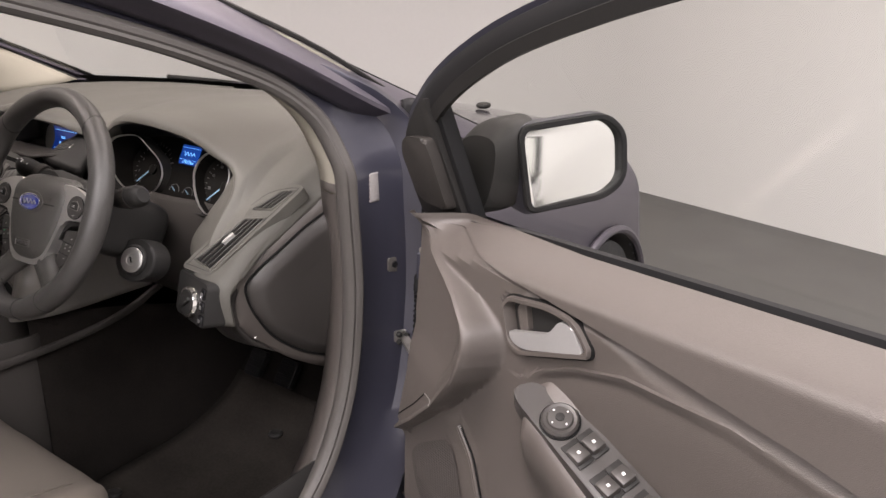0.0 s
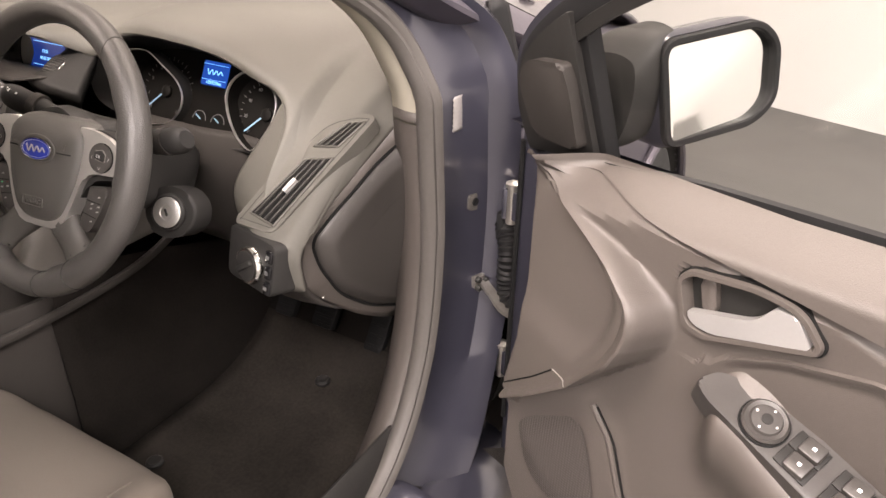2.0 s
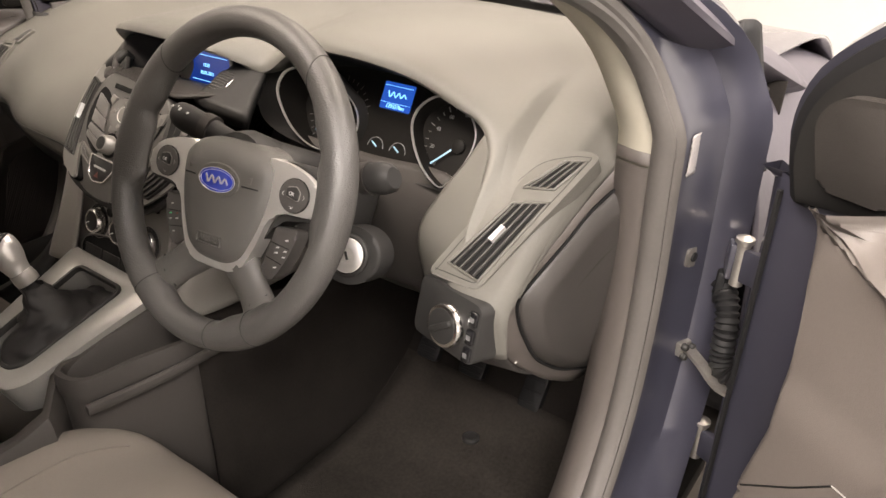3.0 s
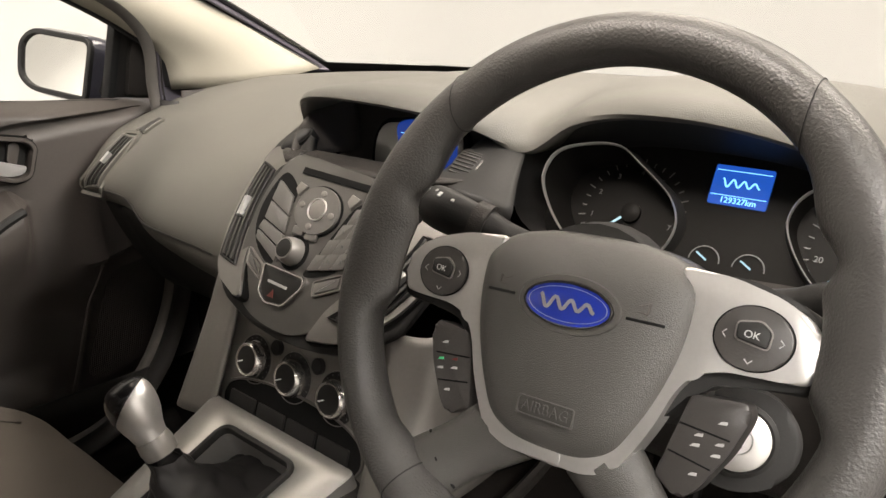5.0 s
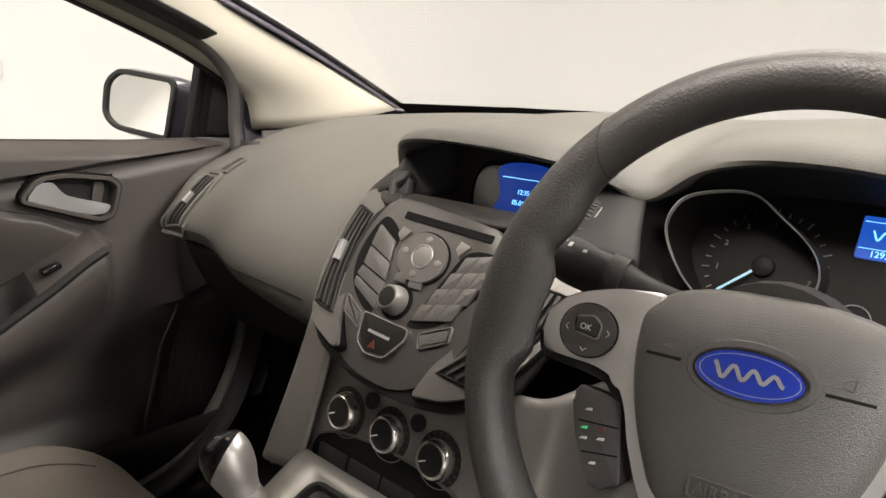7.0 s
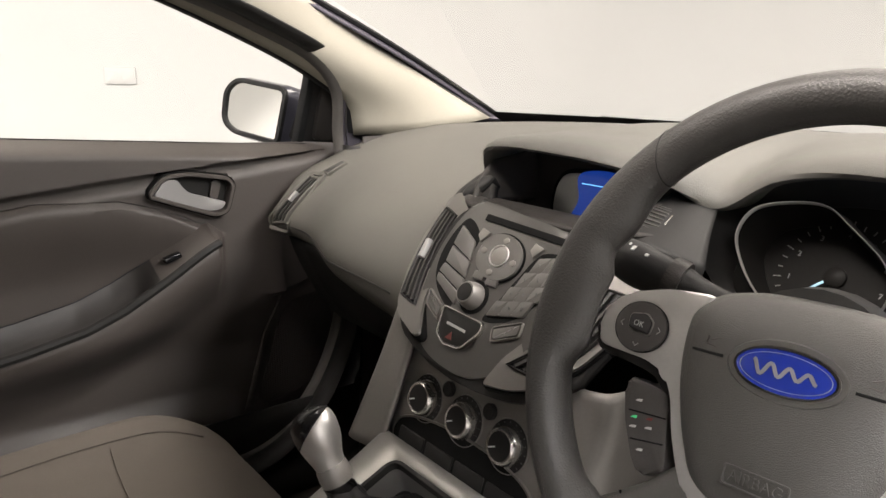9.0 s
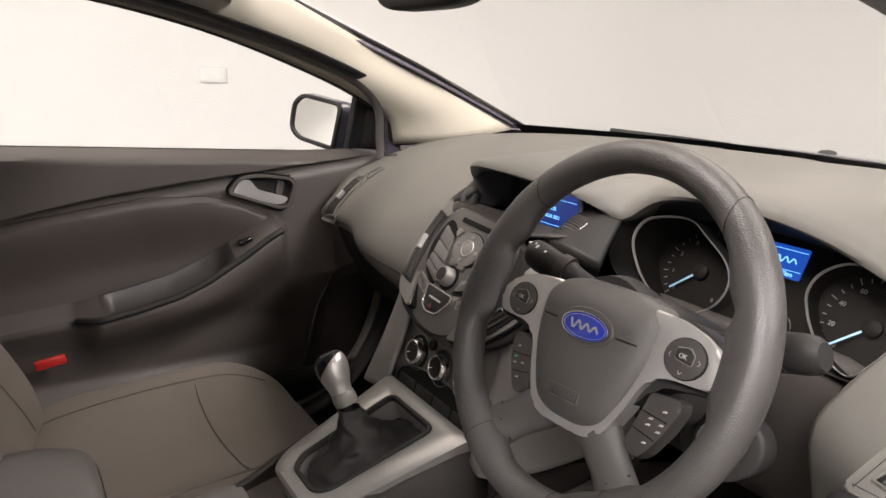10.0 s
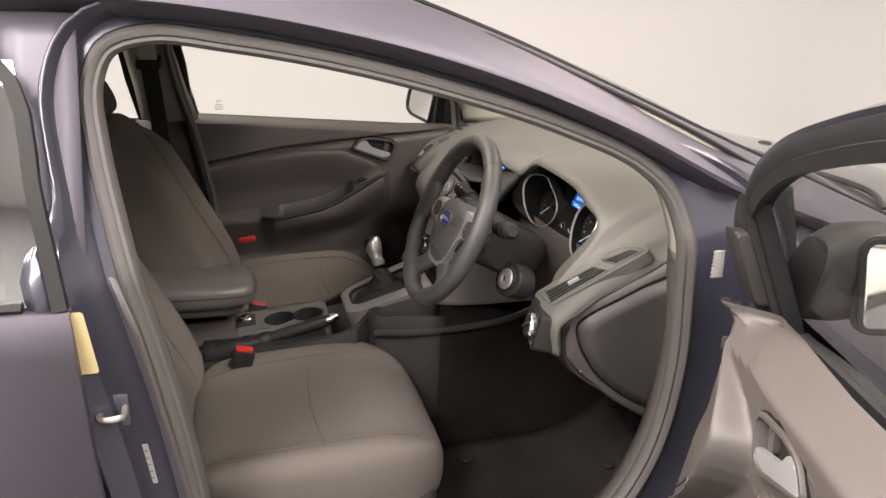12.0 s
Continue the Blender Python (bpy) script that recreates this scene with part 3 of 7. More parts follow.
# front wing, bonnet and scuttle
for sgn in (-1, 1):
    wing = loft([[(sgn * 0.80, 0.475, z0) for z0 in ()] or [(sgn * (0.795 + a), 0.475 + b, z) for z, a, b in ((0.30, 0.03, 0), (0.6, 0.02, 0), (0.85, 0.0, 0), (0.96, -0.04, 0.03), (1.01, -0.09, 0.08))],
                 [(sgn * (0.775 + a), 0.9, z) for z, a in ((0.30, 0.05), (0.6, 0.05), (0.85, 0.02), (0.95, -0.05), (0.985, -0.16))],
                 [(sgn * (0.775 + a), 1.6, z) for z, a in ((0.30, 0.05), (0.6, 0.03), (0.75, 0.0), (0.83, -0.08), (0.87, -0.2))]], 70, 70)
    bmesh.ops.delete(wing, geom=[f for f in wing.faces if math.hypot(f.calc_center_median().y - 1.28, f.calc_center_median().z - 0.31) < 0.345], context="FACES")
    part("front_wing", wing, PAINT, body, solid=0.005)
    arch = [(sgn * 0.828, 1.28 + 0.345 * math.cos(a), 0.31 + 0.345 * math.sin(a)) for a in np.linspace(-0.05, math.pi + 0.05, 40)]
    part("arch_lip", tube(arch, 0.012, 8), PAINT, body)
    part("arch_liner", add_grid(bmesh.new(), [[(sgn * x, y, z) for _, y, z in arch] for x in (0.825, 0.58)]), HARD, body, "black wheel arch liner", solid=0.004)
bonnet = loft([[(x, 0.92 - 0.2 * (x / 0.7) ** 2, 0.99 + 0.02 * (1 - (x / 0.7) ** 2)) for x in (-0.7, -0.35, 0, 0.35, 0.7)],
               [(x, 1.3, 0.935 + 0.03 * (1 - (x / 0.7) ** 2)) for x in (-0.7, -0.35, 0, 0.35, 0.7)],
               [(x, 1.75 - 0.2 * (x / 0.7) ** 2, 0.80 + 0.03 * (1 - (x / 0.7) ** 2)) for x in (-0.7, -0.35, 0, 0.35, 0.7)]], 20, 24)
part("bonnet", bonnet, GLOSS_PAINT, body, solid=0.008)
scuttle = loft([[(x, 0.83 - 0.2 * (x / 0.7) ** 2 + d, 0.985 - 0.4 * d) for x in (-0.74, -0.35, 0, 0.35, 0.74)] for d in (0.0, 0.1)], 4, 24)
part("scuttle_panel", scuttle, HARD, body, "black plastic scuttle", solid=0.006)

# front wheels
for sgn in (-1, 1):
    fw_ = thing("road_wheel", pose(sgn * 0.72, 1.28, 0.31), "black tyre on a silver alloy wheel", "car wheel", "front wheels")
    turn_ = axes((sgn * 0.72, 1.28, 0.31), (0, 1, 0), (0, 0, 1), (sgn, 0, 0))
    part("tyre", lathe([(0.20, -0.09), (0.27, -0.10), (0.305, -0.085), (0.31, -0.05), (0.31, 0.05), (0.305, 0.085), (0.27, 0.10), (0.205, 0.09)], turn_, 48), TYRE, fw_)
    hub = part("rim", lathe([(0.205, 0.07), (0.21, 0.092), (0.195, 0.085), (0.17, 0.03), (0.03, 0.02)], turn_, 40), SILVER, fw_)
    for k in range(5):
        part("rim_spoke", rbox(0.16, 0.05, 0.02, 0.006, turn_ @ pose(0, 0, 0.06, 0, 0, 72 * k) @ pose(0.11, 0, 0)), SILVER, hub)

# wipers
for x0, x1 in ((0.62, 0.02), (0.0, -0.55)):
    wiper = tube(spline([(x0, 0.84, 0.99), (x0 - 0.1, 0.90, 1.0), ((x0 + x1) / 2, 0.92, 1.002), (x1, 0.90, 1.002)], 14), 0.007, 6)
    part("wiper_arm", wiper, HARD, body, "black wiper arm")
for x in (0.3, -0.3):
    part("washer_jet", pillow(0.018, 0.022, 0.009, 0.8, 0.8, lambda p, x=x: p + Vector((x + 0.2, 1.12, 0.988)), 8, 10), HARD, body, "black washer jet")

# rear door beyond the pillar, shut
for sgn in (1, -1):
    rows = []
    for z, o in ((0.28, 0.02), (0.5, 0.035), (0.75, 0.03), (0.9, 0.015), (0.965, 0.0), (0.97, -0.025)):
        rows.append([(sgn * (0.80 + o), y, z) for y in (-0.635 + 0.06 * (0.965 - z), -1.0, -1.5)])
    part("rear_door_skin", add_grid(bmesh.new(), rows), PAINT, body, solid=0.02)
    wn = [(sgn * flank(z, 0.785), y, z) for y, z in ((-0.645, 0.972), (-0.69, 1.27), (-1.1, 1.29), (-1.5, 1.2), (-1.5, 0.972))]
    b = bmesh.new()
    b.faces.new([b.verts.new(p) for p in wn])
    pane = part("rear_window", b, TINTED if sgn > 0 else GLASS, body, "rear side window")
    pane.visible_shadow = False
    lag = 0.0 if sgn > 0 else 0.075
    fr = spline([(sgn * flank(z, 0.79), y, z) for y, z in ((-0.645 - lag, 0.965), (-0.668 - lag, 1.1), (-0.695 - lag, 1.25), (-0.76 - lag, 1.30), (-1.1, 1.315), (-1.5, 1.25))], 24)
    part("rear_window_frame", sweep(fr, [(-0.009, -0.008), (0.009, -0.008), (0.009, 0.008), (-0.009, 0.008)], up=(sgn, 0, 0.4)), HARD, body, "black window frame")
    part("waist_seal", tube([(sgn * 0.785, -0.69, 0.972), (sgn * 0.785, -1.5, 0.985)], 0.009, 6), HARD, body)
    pan = loft([[(sgn * 0.72, y, 0.40), (sgn * 0.70, y, 0.6), (sgn * 0.70, y, 0.85), (sgn * 0.74, y, 0.968)] for y in (-0.78, -1.2, -1.6)], 4, 12)
    part("rear_door_card", pan, PANEL, body, solid=0.01)
rear = loft([[(x, -1.75, 0.3), (x, -1.72, 0.7), (x, -1.62, 1.0), (x, -1.4, 1.36)] for x in (-0.7, 0, 0.7)], 4, 10)
part("rear_bulkhead", rear, PANEL, body, "dark rear trim", solid=0.01)

# ---- front doors ----
def grille_material():
    m = material("speaker_mesh", (0.046, 0.040, 0.037), 0.6, spec=0.3)
    nt = m.node_tree
    tc = nt.nodes.new("ShaderNodeTexCoord")
    vo = nt.nodes.new("ShaderNodeTexVoronoi")
    vo.inputs["Scale"].default_value, vo.inputs["Randomness"].default_value = 230.0, 0.0
    nt.links.new(tc.outputs["Object"], vo.inputs["Vector"])
    bp = nt.nodes.new("ShaderNodeBump")
    bp.inputs["Strength"].default_value, bp.inputs["Distance"].default_value = 0.8, 0.002
    nt.links.new(vo.outputs["Distance"], bp.inputs["Height"])
    nt.links.new(bp.outputs[0], nt.nodes["Principled BSDF"].inputs["Normal"])
    return m


GRILLE = grille_material()


LIFT = [0.0]


def belt_z(u):
    return 0.938 + 0.057 * u + LIFT[0] * smooth(0.2, 0.35, u) - (0.008 if LIFT[0] > 0 else 0.0)


def groove_z(u):
    return float(np.interp(u, [0.05, 0.2, 0.45, 0.6, 0.77, 0.88, 1.05], [0.965, 0.951, 0.921, 0.908, 0.889, 0.870, 0.838]))


def ridge_z(u):
    # upper rim of the padded hollow
    return float(np.interp(u, [0.38, 0.41, 0.44, 0.50, 0.574, 0.70, 0.85, 1.05], [0.785, 0.797, 0.820, 0.850, 0.871, 0.876, 0.857, 0.83]))


def rim_z(u):
    # inner edge of the armrest
    return float(np.interp(u, [0.30, 0.38, 0.43, 0.46, 0.51, 0.59, 0.65, 0.74, 0.85, 1.05], [0.80, 0.797, 0.793, 0.777, 0.745, 0.70, 0.676, 0.657, 0.64, 0.625])) + (0.020 * smooth(0.43, 0.50, u) if LIFT[0] > 0 else 0.0)


def has_arm(u):
    return smooth(0.428, 0.466, u) if LIFT[0] > 0 else smooth(0.395, 0.43, u)


def crease_u(z):
    # where the padded card ends towards the hinge
    if LIFT[0] > 0:
        return float(np.interp(z, [0.36, 0.455, 0.56, 0.59, 0.648, 0.707, 0.773, 0.80, 0.823, 0.840, 0.853, 0.878, 0.896, 0.912, 0.940, 0.965], [0.205, 0.160, 0.160, 0.150, 0.222, 0.286, 0.338, 0.351, 0.356, 0.354, 0.347, 0.306, 0.258, 0.201, 0.136, 0.10]))
    return float(np.interp(z, [0.38, 0.53, 0.66, 0.72, 0.80, 0.835, 0.88, 0.915, 0.935, 0.95, 0.965], [0.40, 0.352, 0.312, 0.318, 0.32, 0.307, 0.27, 0.222, 0.18, 0.14, 0.08]))


def front_u(z):
    # the free front edge of the trim
    return float(np.interp(z, [0.36, 0.455, 0.58, 0.616, 0.70, 0.79, 0.888, 0.95], [0.20, 0.155, 0.156, 0.150, 0.163, 0.155, 0.138, 0.130]))


def seam_u(z):
    return float(np.interp(z, [0.36, 0.475, 0.564, 0.635, 0.67], [0.44, 0.392, 0.352, 0.326, 0.294]))


def flank_w(u, z):
    """The slanting front panel of the trim, which meets the end of the dashboard."""
    return 0.221 + 0.282 * u - 0.139 * z


def open_panel_w(u, z):
    """The open door's trim: slanting front panel with a padded edge, speaker bay below it."""
    d = crease_u(z) - u
    upper = smooth(0.575, 0.60, z)
    bay = smooth(0.012, 0.0, u - seam_u(z)) * smooth(0.70, 0.66, z)
    w = 0.154 - 0.025 * smooth(0.62, 0.50, z) * smooth(0.42, 0.50, u)
    w = w * (1 - bay) + 0.161 * bay
    w += 0.03 * smooth(0.50, 0.43, z) * smooth(0.45, 0.50, u)
    if d > 0:
        f = flank_w(u, z) - 0.007 * smooth(0.0, 0.012, d) ** 2 - 0.007 * smooth(0.022, 0.034, d) * smooth(0.72, 0.78, z)
        w = w * (1 - upper) + f * upper
    else:
        soft = 0.014 + 0.018 * smooth(0.70, 0.80, z)
        top = flank_w(crease_u(z), z)
        w += (top - w) * smooth(-soft, 0.0, d) * upper
    return max(0.062, w - (3.2 * max(0.0, front_u(z) - u + 0.004) - 1.6 * max(0.0, min(0.004, front_u(z) - u + 0.004))) * smooth(0.945, 0.88, z))


def panel_w(u, z):
    """The plain swell of the trim, without rail, hollow and armrest."""
    if LIFT[0] > 0:
        return open_panel_w(u, z)
    w = 0.140
    w -= 0.03 * smooth(0.66, 0.56, z)
    w += 0.035 * smooth(0.50, 0.43, z) * smooth(0.36, 0.42, u)                       # door pocket
    d = crease_u(z) - u
    bend = 0.0 if d < 0 else (5.0 * d * d if d < 0.04 else 0.008 + 0.55 * (d - 0.04))
    w -= (min(bend, 0.07) + 0.010 * smooth(0.0405, 0.0435, d)) * (0.55 + 0.45 * smooth(0.60, 0.69, z))    # front flank turned to the hinge, behind a padded edge
    w -= 0.012 * smooth(0.668, 0.655, z) * smooth(0.36, 0.28, u)                     # speaker bay below the flank
    return w


def rail_fall(u, z):
    """The top of the trim falls away to the glass."""
    if LIFT[0] > 0:
        return 0.078 * smooth(belt_z(u) - 0.040, belt_z(u) + 0.004, z) ** 1.3 * smooth(0.14, 0.22, u)
    return 0.045 * smooth(belt_z(u) - 0.03, belt_z(u) + 0.006, z) ** 1.5 * smooth(0.14, 0.22, u)


HANDLE = [(0.376, 0.888), (0.389, 0.904), (0.462, 0.9165), (0.505, 0.912), (0.529, 0.885), (0.5275, 0.874), (0.415, 0.8315), (0.390, 0.839)]


def handle_sink(u, z):
    """The opening in the trim behind the inside handle."""
    d = 1.0
    for (ax, ay), (bx, by) in zip(HANDLE, HANDLE[1:] + HANDLE[:1]):
        d = min(d, ((z - ay) * (ax - bx) - (u - ax) * (ay - by)) / math.hypot(bx - ax, by - ay))
    return 0.050 * smooth(0.002, 0.006, d)


def upper_w(u, z):
    return panel_w(u, z) - handle_sink(u, z) + 0.006 * smooth(0.17, 0.24, u) - rail_fall(u, z)


def middle_w(u, z):
    lip = ridge_z(u)
    inside = smooth(0.400, 0.420, u) * has_arm(u)
    w = panel_w(u, z) - handle_sink(u, z) - (0.010 if LIFT[0] > 0 else 0.019) * smooth(0.17, 0.24, u) * smooth(groove_z(u) - (0.034 if LIFT[0] <= 0 else 0.010 + 0.024 * smooth(0.53, 0.62, u)), groove_z(u) - 0.002, z) - rail_fall(u, z)
    if z > lip:
        w -= 0.004 * smooth(lip + 0.05, lip + 0.001, z) * smooth(0.38, 0.43, u) * smooth(0.75, 0.62, u)
    else:
        if LIFT[0] > 0:
            return w - inside * (0.008 * smooth(lip, lip - 0.016, z) + 0.011 * smooth(lip - 0.015, lip - 0.15, z))
        w += inside * (0.003 * smooth(lip, lip - 0.010, z) - 0.006 * smooth(lip - 0.012, lip, z) - (0.018 if LIFT[0] > 0 else 0.032) * smooth(lip - 0.015, lip - 0.15, z))
    return w


def lower_w(u, z):
    d = rim_z(u) - z
    swell = (0.038 if LIFT[0] > 0 else 0.055) * smooth(0.15, 0.03, d) * (1 - (0.95 * smooth(0.765, 0.83, u) if LIFT[0] > 0 else 0.78 * smooth(0.80, 0.86, u)))
    roll = 0.006 * smooth(0.012, 0.0, d)
    if LIFT[0] > 0 and d < 0.03:
        roll = 0.020 * (1 - math.sqrt(max(0.0, 1 - (1 - max(0.0, d) / 0.03) ** 2)))
    return panel_w(u, z) + has_arm(u) * (swell - roll)


def inner_face(u, z):
    """How far the door's trim stands inwards."""
    if z > groove_z(u):
        return upper_w(u, z)
    return middle_w(u, z) if z > rim_z(u) + 0.02 * has_arm(u) else lower_w(u, z)


SASH = [(0.098, 0.93), (0.10, 1.0), (0.125, 1.06), (0.205, 1.128), (0.36, 1.204), (0.556, 1.262), (0.744, 1.302), (0.93, 1.328), (1.04, 1.325), (1.088, 1.27), (1.082, 1.15), (1.05, 0.98)]


def car_door(name, m, s, label):
    """s = -1: the driver's side, +1: the other one. Local x runs back from the hinge, y across, z up."""
    LIFT[0] = 0.009 if s < 0 else -0.002
    door = thing(name, m, label, "car door", "front doors", local=True)

    back = 0.021 if s < 0 else 0.0
    sash = [(u - 0.7 * back, z - 0.4 * back) for u, z in SASH]

    def P(u, w, z):
        return Vector((u, s * w, z))

    def lean(z):
        return 0.10 - back + 0.42 * (z - BELT)

    nu = 200
    first = 0.120 if s < 0 else 0.055
    mid, last = (0.30, 0.45) if s < 0 else (0.27, 0.40)
    rows = []
    for i in range(nu + 1):
        u = first + (1.04 - first) * i / nu
        z0 = 0.36 if s < 0 else 0.37 + 0.05 * smooth(0.25, 0.05, u)
        zr, zg, zb = rim_z(u), min(groove_z(u), belt_z(u) - 0.004), belt_z(u) - (0.002 + 0.002 * smooth(0.2, 0.3, u) if s < 0 else 0)
        zg = min(zg, zb - 0.004)
        za = zr + 0.024 * has_arm(u) + 0.004
        zl = min(max(ridge_z(u), za + 0.004), zg - 0.006)
        row = []
        for fn, lo, hi, n in ((lower_w, z0, zr, 46), (middle_w, za, zl, 26), (middle_w, zl + 0.0015, zg, 18), (upper_w, zg + 0.0015, zb, 18)):
            for t in np.linspace(0, 1, n):
                z = lo + (hi - lo) * (1 - (1 - t) ** 1.8 if n == 46 and s < 0 else t)
                # columns follow the edge of the padded card
                hat = min(1.0, (u - first) / (mid - first)) if u < mid else max(0.0, (last - u) / (last - mid))
                bend = crease_u(z) - 0.042 if s > 0 else max(crease_u(z), front_u(z) + 0.006)
                q = u + (bend - mid) * hat
                if s < 0 and u < mid:
                    q = (front_u(z) - 0.018) * (1 - hat) + bend * hat
                row.append(P(q, fn(q, z), z))
        rows.append(row)
    c0, c1 = (0.635, 0.765) if s < 0 else (0.53, 0.80)
    opened = [i for i in range(nu) if c0 < first + (1.04 - first) * (i + 0.5) / nu < c1]
    bm_ = bmesh.new()
    V = [[bm_.verts.new(p) for p in row] for row in rows]
    for i in range(nu):
        for j in range(len(rows[0]) - 1):
            if not (j == 45 and i in opened):
                bm_.faces.new([V[i][j], V[i + 1][j], V[i + 1][j + 1], V[i][j + 1]])
    part("door_card", bm_, PANEL, door, "grained dark grey door trim", sharp=32)
    bowl = []
    for i in range(opened[0], opened[-1] + 2):
        f = (i - opened[0]) / (opened[-1] + 1 - opened[0])
        sink = 0.034 * smooth(0, 0.12, f) * smooth(1, 0.9, f)
        a_, b_ = rows[i][45], rows[i][46]
        bowl.append([a_, a_.lerp(b_, 0.08) + Vector((0, 0, -0.25 * sink)), a_.lerp(b_, 0.22) + Vector((0, 0, -0.85 * sink)), a_.lerp(b_, 0.5) + Vector((0, 0, -sink)), a_.lerp(b_, 0.85) + Vector((0, 0, -0.85 * sink)), b_ + Vector((0, 0, -0.002))])
    part("pull_pocket", add_grid(bmesh.new(), bowl), SWITCH, door, "dark scooped pull pocket", sharp=60)
    # painted shell: front edge, outer skin, underside, rear edge
    sh = []
    for z, o in ((0.33, -0.02), (0.45, -0.035), (0.65, -0.03), (0.85, -0.015), (0.915, 0.01), (0.938, 0.045)):
        sh.append([P(0.170 if s < 0 else 0.064, 0.056, z), P(0.062, 0.055, z), P(0.045, 0.048, z), P(0.05, 0.03, z), P(0.02, 0.012, z), P(0.015, o, z), P(0.3, o - 0.015, z), P(0.8, o - 0.015, z), P(1.08, o, z), P(1.08, 0.05, z), P(1.03, 0.08, z), P(1.03, 0.11, z)])
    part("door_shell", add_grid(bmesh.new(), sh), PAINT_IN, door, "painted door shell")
    part("door_bottom", loft([[P(0.05, 0.1, 0.37), P(0.05, 0.03, 0.335), P(0.03, -0.02, 0.33)], [P(1.04, 0.12, 0.37), P(1.05, 0.03, 0.335), P(1.08, -0.02, 0.33)]], 6, 8), DARK_TRIM, door)
    seal = [P(0.052, 0.056, z) for z in np.linspace(0.42, 0.92, 14)]
    part("edge_seal", tube(seal, 0.004, 6), BLACK_RUBBER, door)
    # window frame, its rubber and the pane
    path = [P(u, lean(z), z) for u, z in spline(sash, 60)]
    nrm = (0, s * 1.0, -0.42)
    part("window_frame", sweep(path, [(-0.020, -0.016), (-0.019, 0.006), (-0.008, 0.014), (0.008, 0.012), (0.018, 0.004), (0.018, -0.016)] if s > 0 else
                               [(-0.018, -0.016), (-0.018, 0.004), (-0.008, 0.012), (0.008, 0.014), (0.019, 0.006), (0.020, -0.016)], up=nrm), BLACK_RUBBER, door, "black window frame")
    trim_p = [P(u, lean(z) + 0.012, z) for u, z in spline([(u + 0.022 * (0.6 - u) / 0.5 if z > 1.0 else u + 0.004, z - 0.012 * smooth(0.95, 1.1, z)) for u, z in sash], 60)]
    part("frame_trim", sweep(trim_p, [(-0.010, -0.004), (0.010, -0.004), (0.008, 0.004), (-0.008, 0.004)], up=nrm), HARD, door, "dark inner frame trim")
    outer = [P(u, lean(z) - 0.014, z) + Vector((0, 0, 0)) for u, z in spline([(u - 0.02 * (0.6 - u), z + 0.018) for u, z in sash], 60)]
    part("frame_edge", sweep(outer, [(-0.010, -0.012), (0.010, -0.012), (0.010, 0.012), (-0.010, 0.012)], up=nrm), PAINT_IN, door)
    b = bmesh.new()
    b.faces.new([b.verts.new(P(u, lean(z) - 0.008, z)) for u, z in spline(sash, 40)])
    pane = part("window_pane", b, GLASS, door, "clear side window, wound up")
    pane.visible_shadow = False
    if s > 0:
        for k, (du, dz, w_, h_) in enumerate(((0, 0.030, 0.014, 0.005), (0, 0.018, 0.026, 0.004), (0, 0.010, 0.026, 0.004), (0, 0.002, 0.026, 0.004))):
            z_ = 1.008 + dz
            part("etched_mark", rbox(w_, 0.0006, h_, 0, Matrix.Translation(P(0.966 + du, lean(z_) - 0.006, z_))), ETCH, pane, "faint etched maker's mark")
    line = [P(u, 0.100 - back, belt_z(u) + 0.006) for u in np.linspace(0.2, 1.04, 24)]
    part("waist_seal", sweep(line, [(-0.005, -0.024), (0.005, -0.024), (0.0045, -0.005), (-0.0045, -0.004)], up=(0, 0, 1)), BLACK_RUBBER, door, "black waist seal")
    part("outer_waist_seal", sweep([P(u, 0.068 - back, belt_z(u) - 0.016) for u in np.linspace(0.2, 1.06, 24)], [(-0.014, -0.012), (0.014, -0.012), (0.01, 0.004), (-0.012, 0.0)], up=(0, 0, 1)), HARD, door)
    # mirror sail with its raised cover
    AX = Matrix(((1, 0, 0, 0), (0, s * 0.42, s, s * (0.10 - back - 0.42 * BELT)), (0, 1, 0, 0), (0, 0, 0, 1)))
    front = [tuple(p) for p in spline(sash[:5], 24) if p[0] < 0.215 - 0.7 * back]
    sail = front + [(0.215 - 0.7 * back, front[-1][1]), (0.215 - 0.7 * back, 0.945 - 0.4 * back), (0.15, 0.94 - 0.4 * back)]
    part("mirror_sail", prism(sail, 0.006 + 0.8 * back, AX, 0.003, 0.016), HARD, door, "black mirror sail panel")
    part("division_bar", prism(rect(0.016, 0.20, 0.004, 3, 0.218 - 0.7 * back, 1.035 - 0.4 * back), 0.012, AX, 0.004, 0.012), BLACK_RUBBER, door)
    cover = rpoly([(0.118, 0.958), (0.116, 1.035), (0.14, 1.064), (0.192, 1.068), (0.196, 1.04), (0.192, 0.956)], [0.012, 0.03, 0.02, 0.008, 0.02, 0.012], 6)
    part("tweeter_cover", prism(cover, 0.020 + back, AX, 0.007, -0.004, 3), DARK_TRIM, door, "raised dark plastic cover")
    # outside mirror
    c = P(0.233, -0.095 if s < 0 else -0.062, 1.014 if s < 0 else 1.003)
    m_x = Vector((0.325, -s * 0.945, 0.06)).normalized()
    m_z = Vector((0.945, s * 0.325, 0.17))
    m_z = (m_z - m_x * m_z.dot(m_x)).normalized()
    mirror_m = axes(c, m_x, m_z.cross(m_x) * (1 if s < 0 else -1), m_z)
    shape = rpoly([(-0.076, -0.054), (-0.083, 0.050), (0.056, 0.058), (0.084, 0.036), (0.082, -0.026), (0.050, -0.045)], [0.010, 0.018, 0.035, 0.025, 0.025, 0.03], 8)
    shape = [(x, y * (1.14 if s < 0 else 1.0)) for x, y in shape]
    hull = []
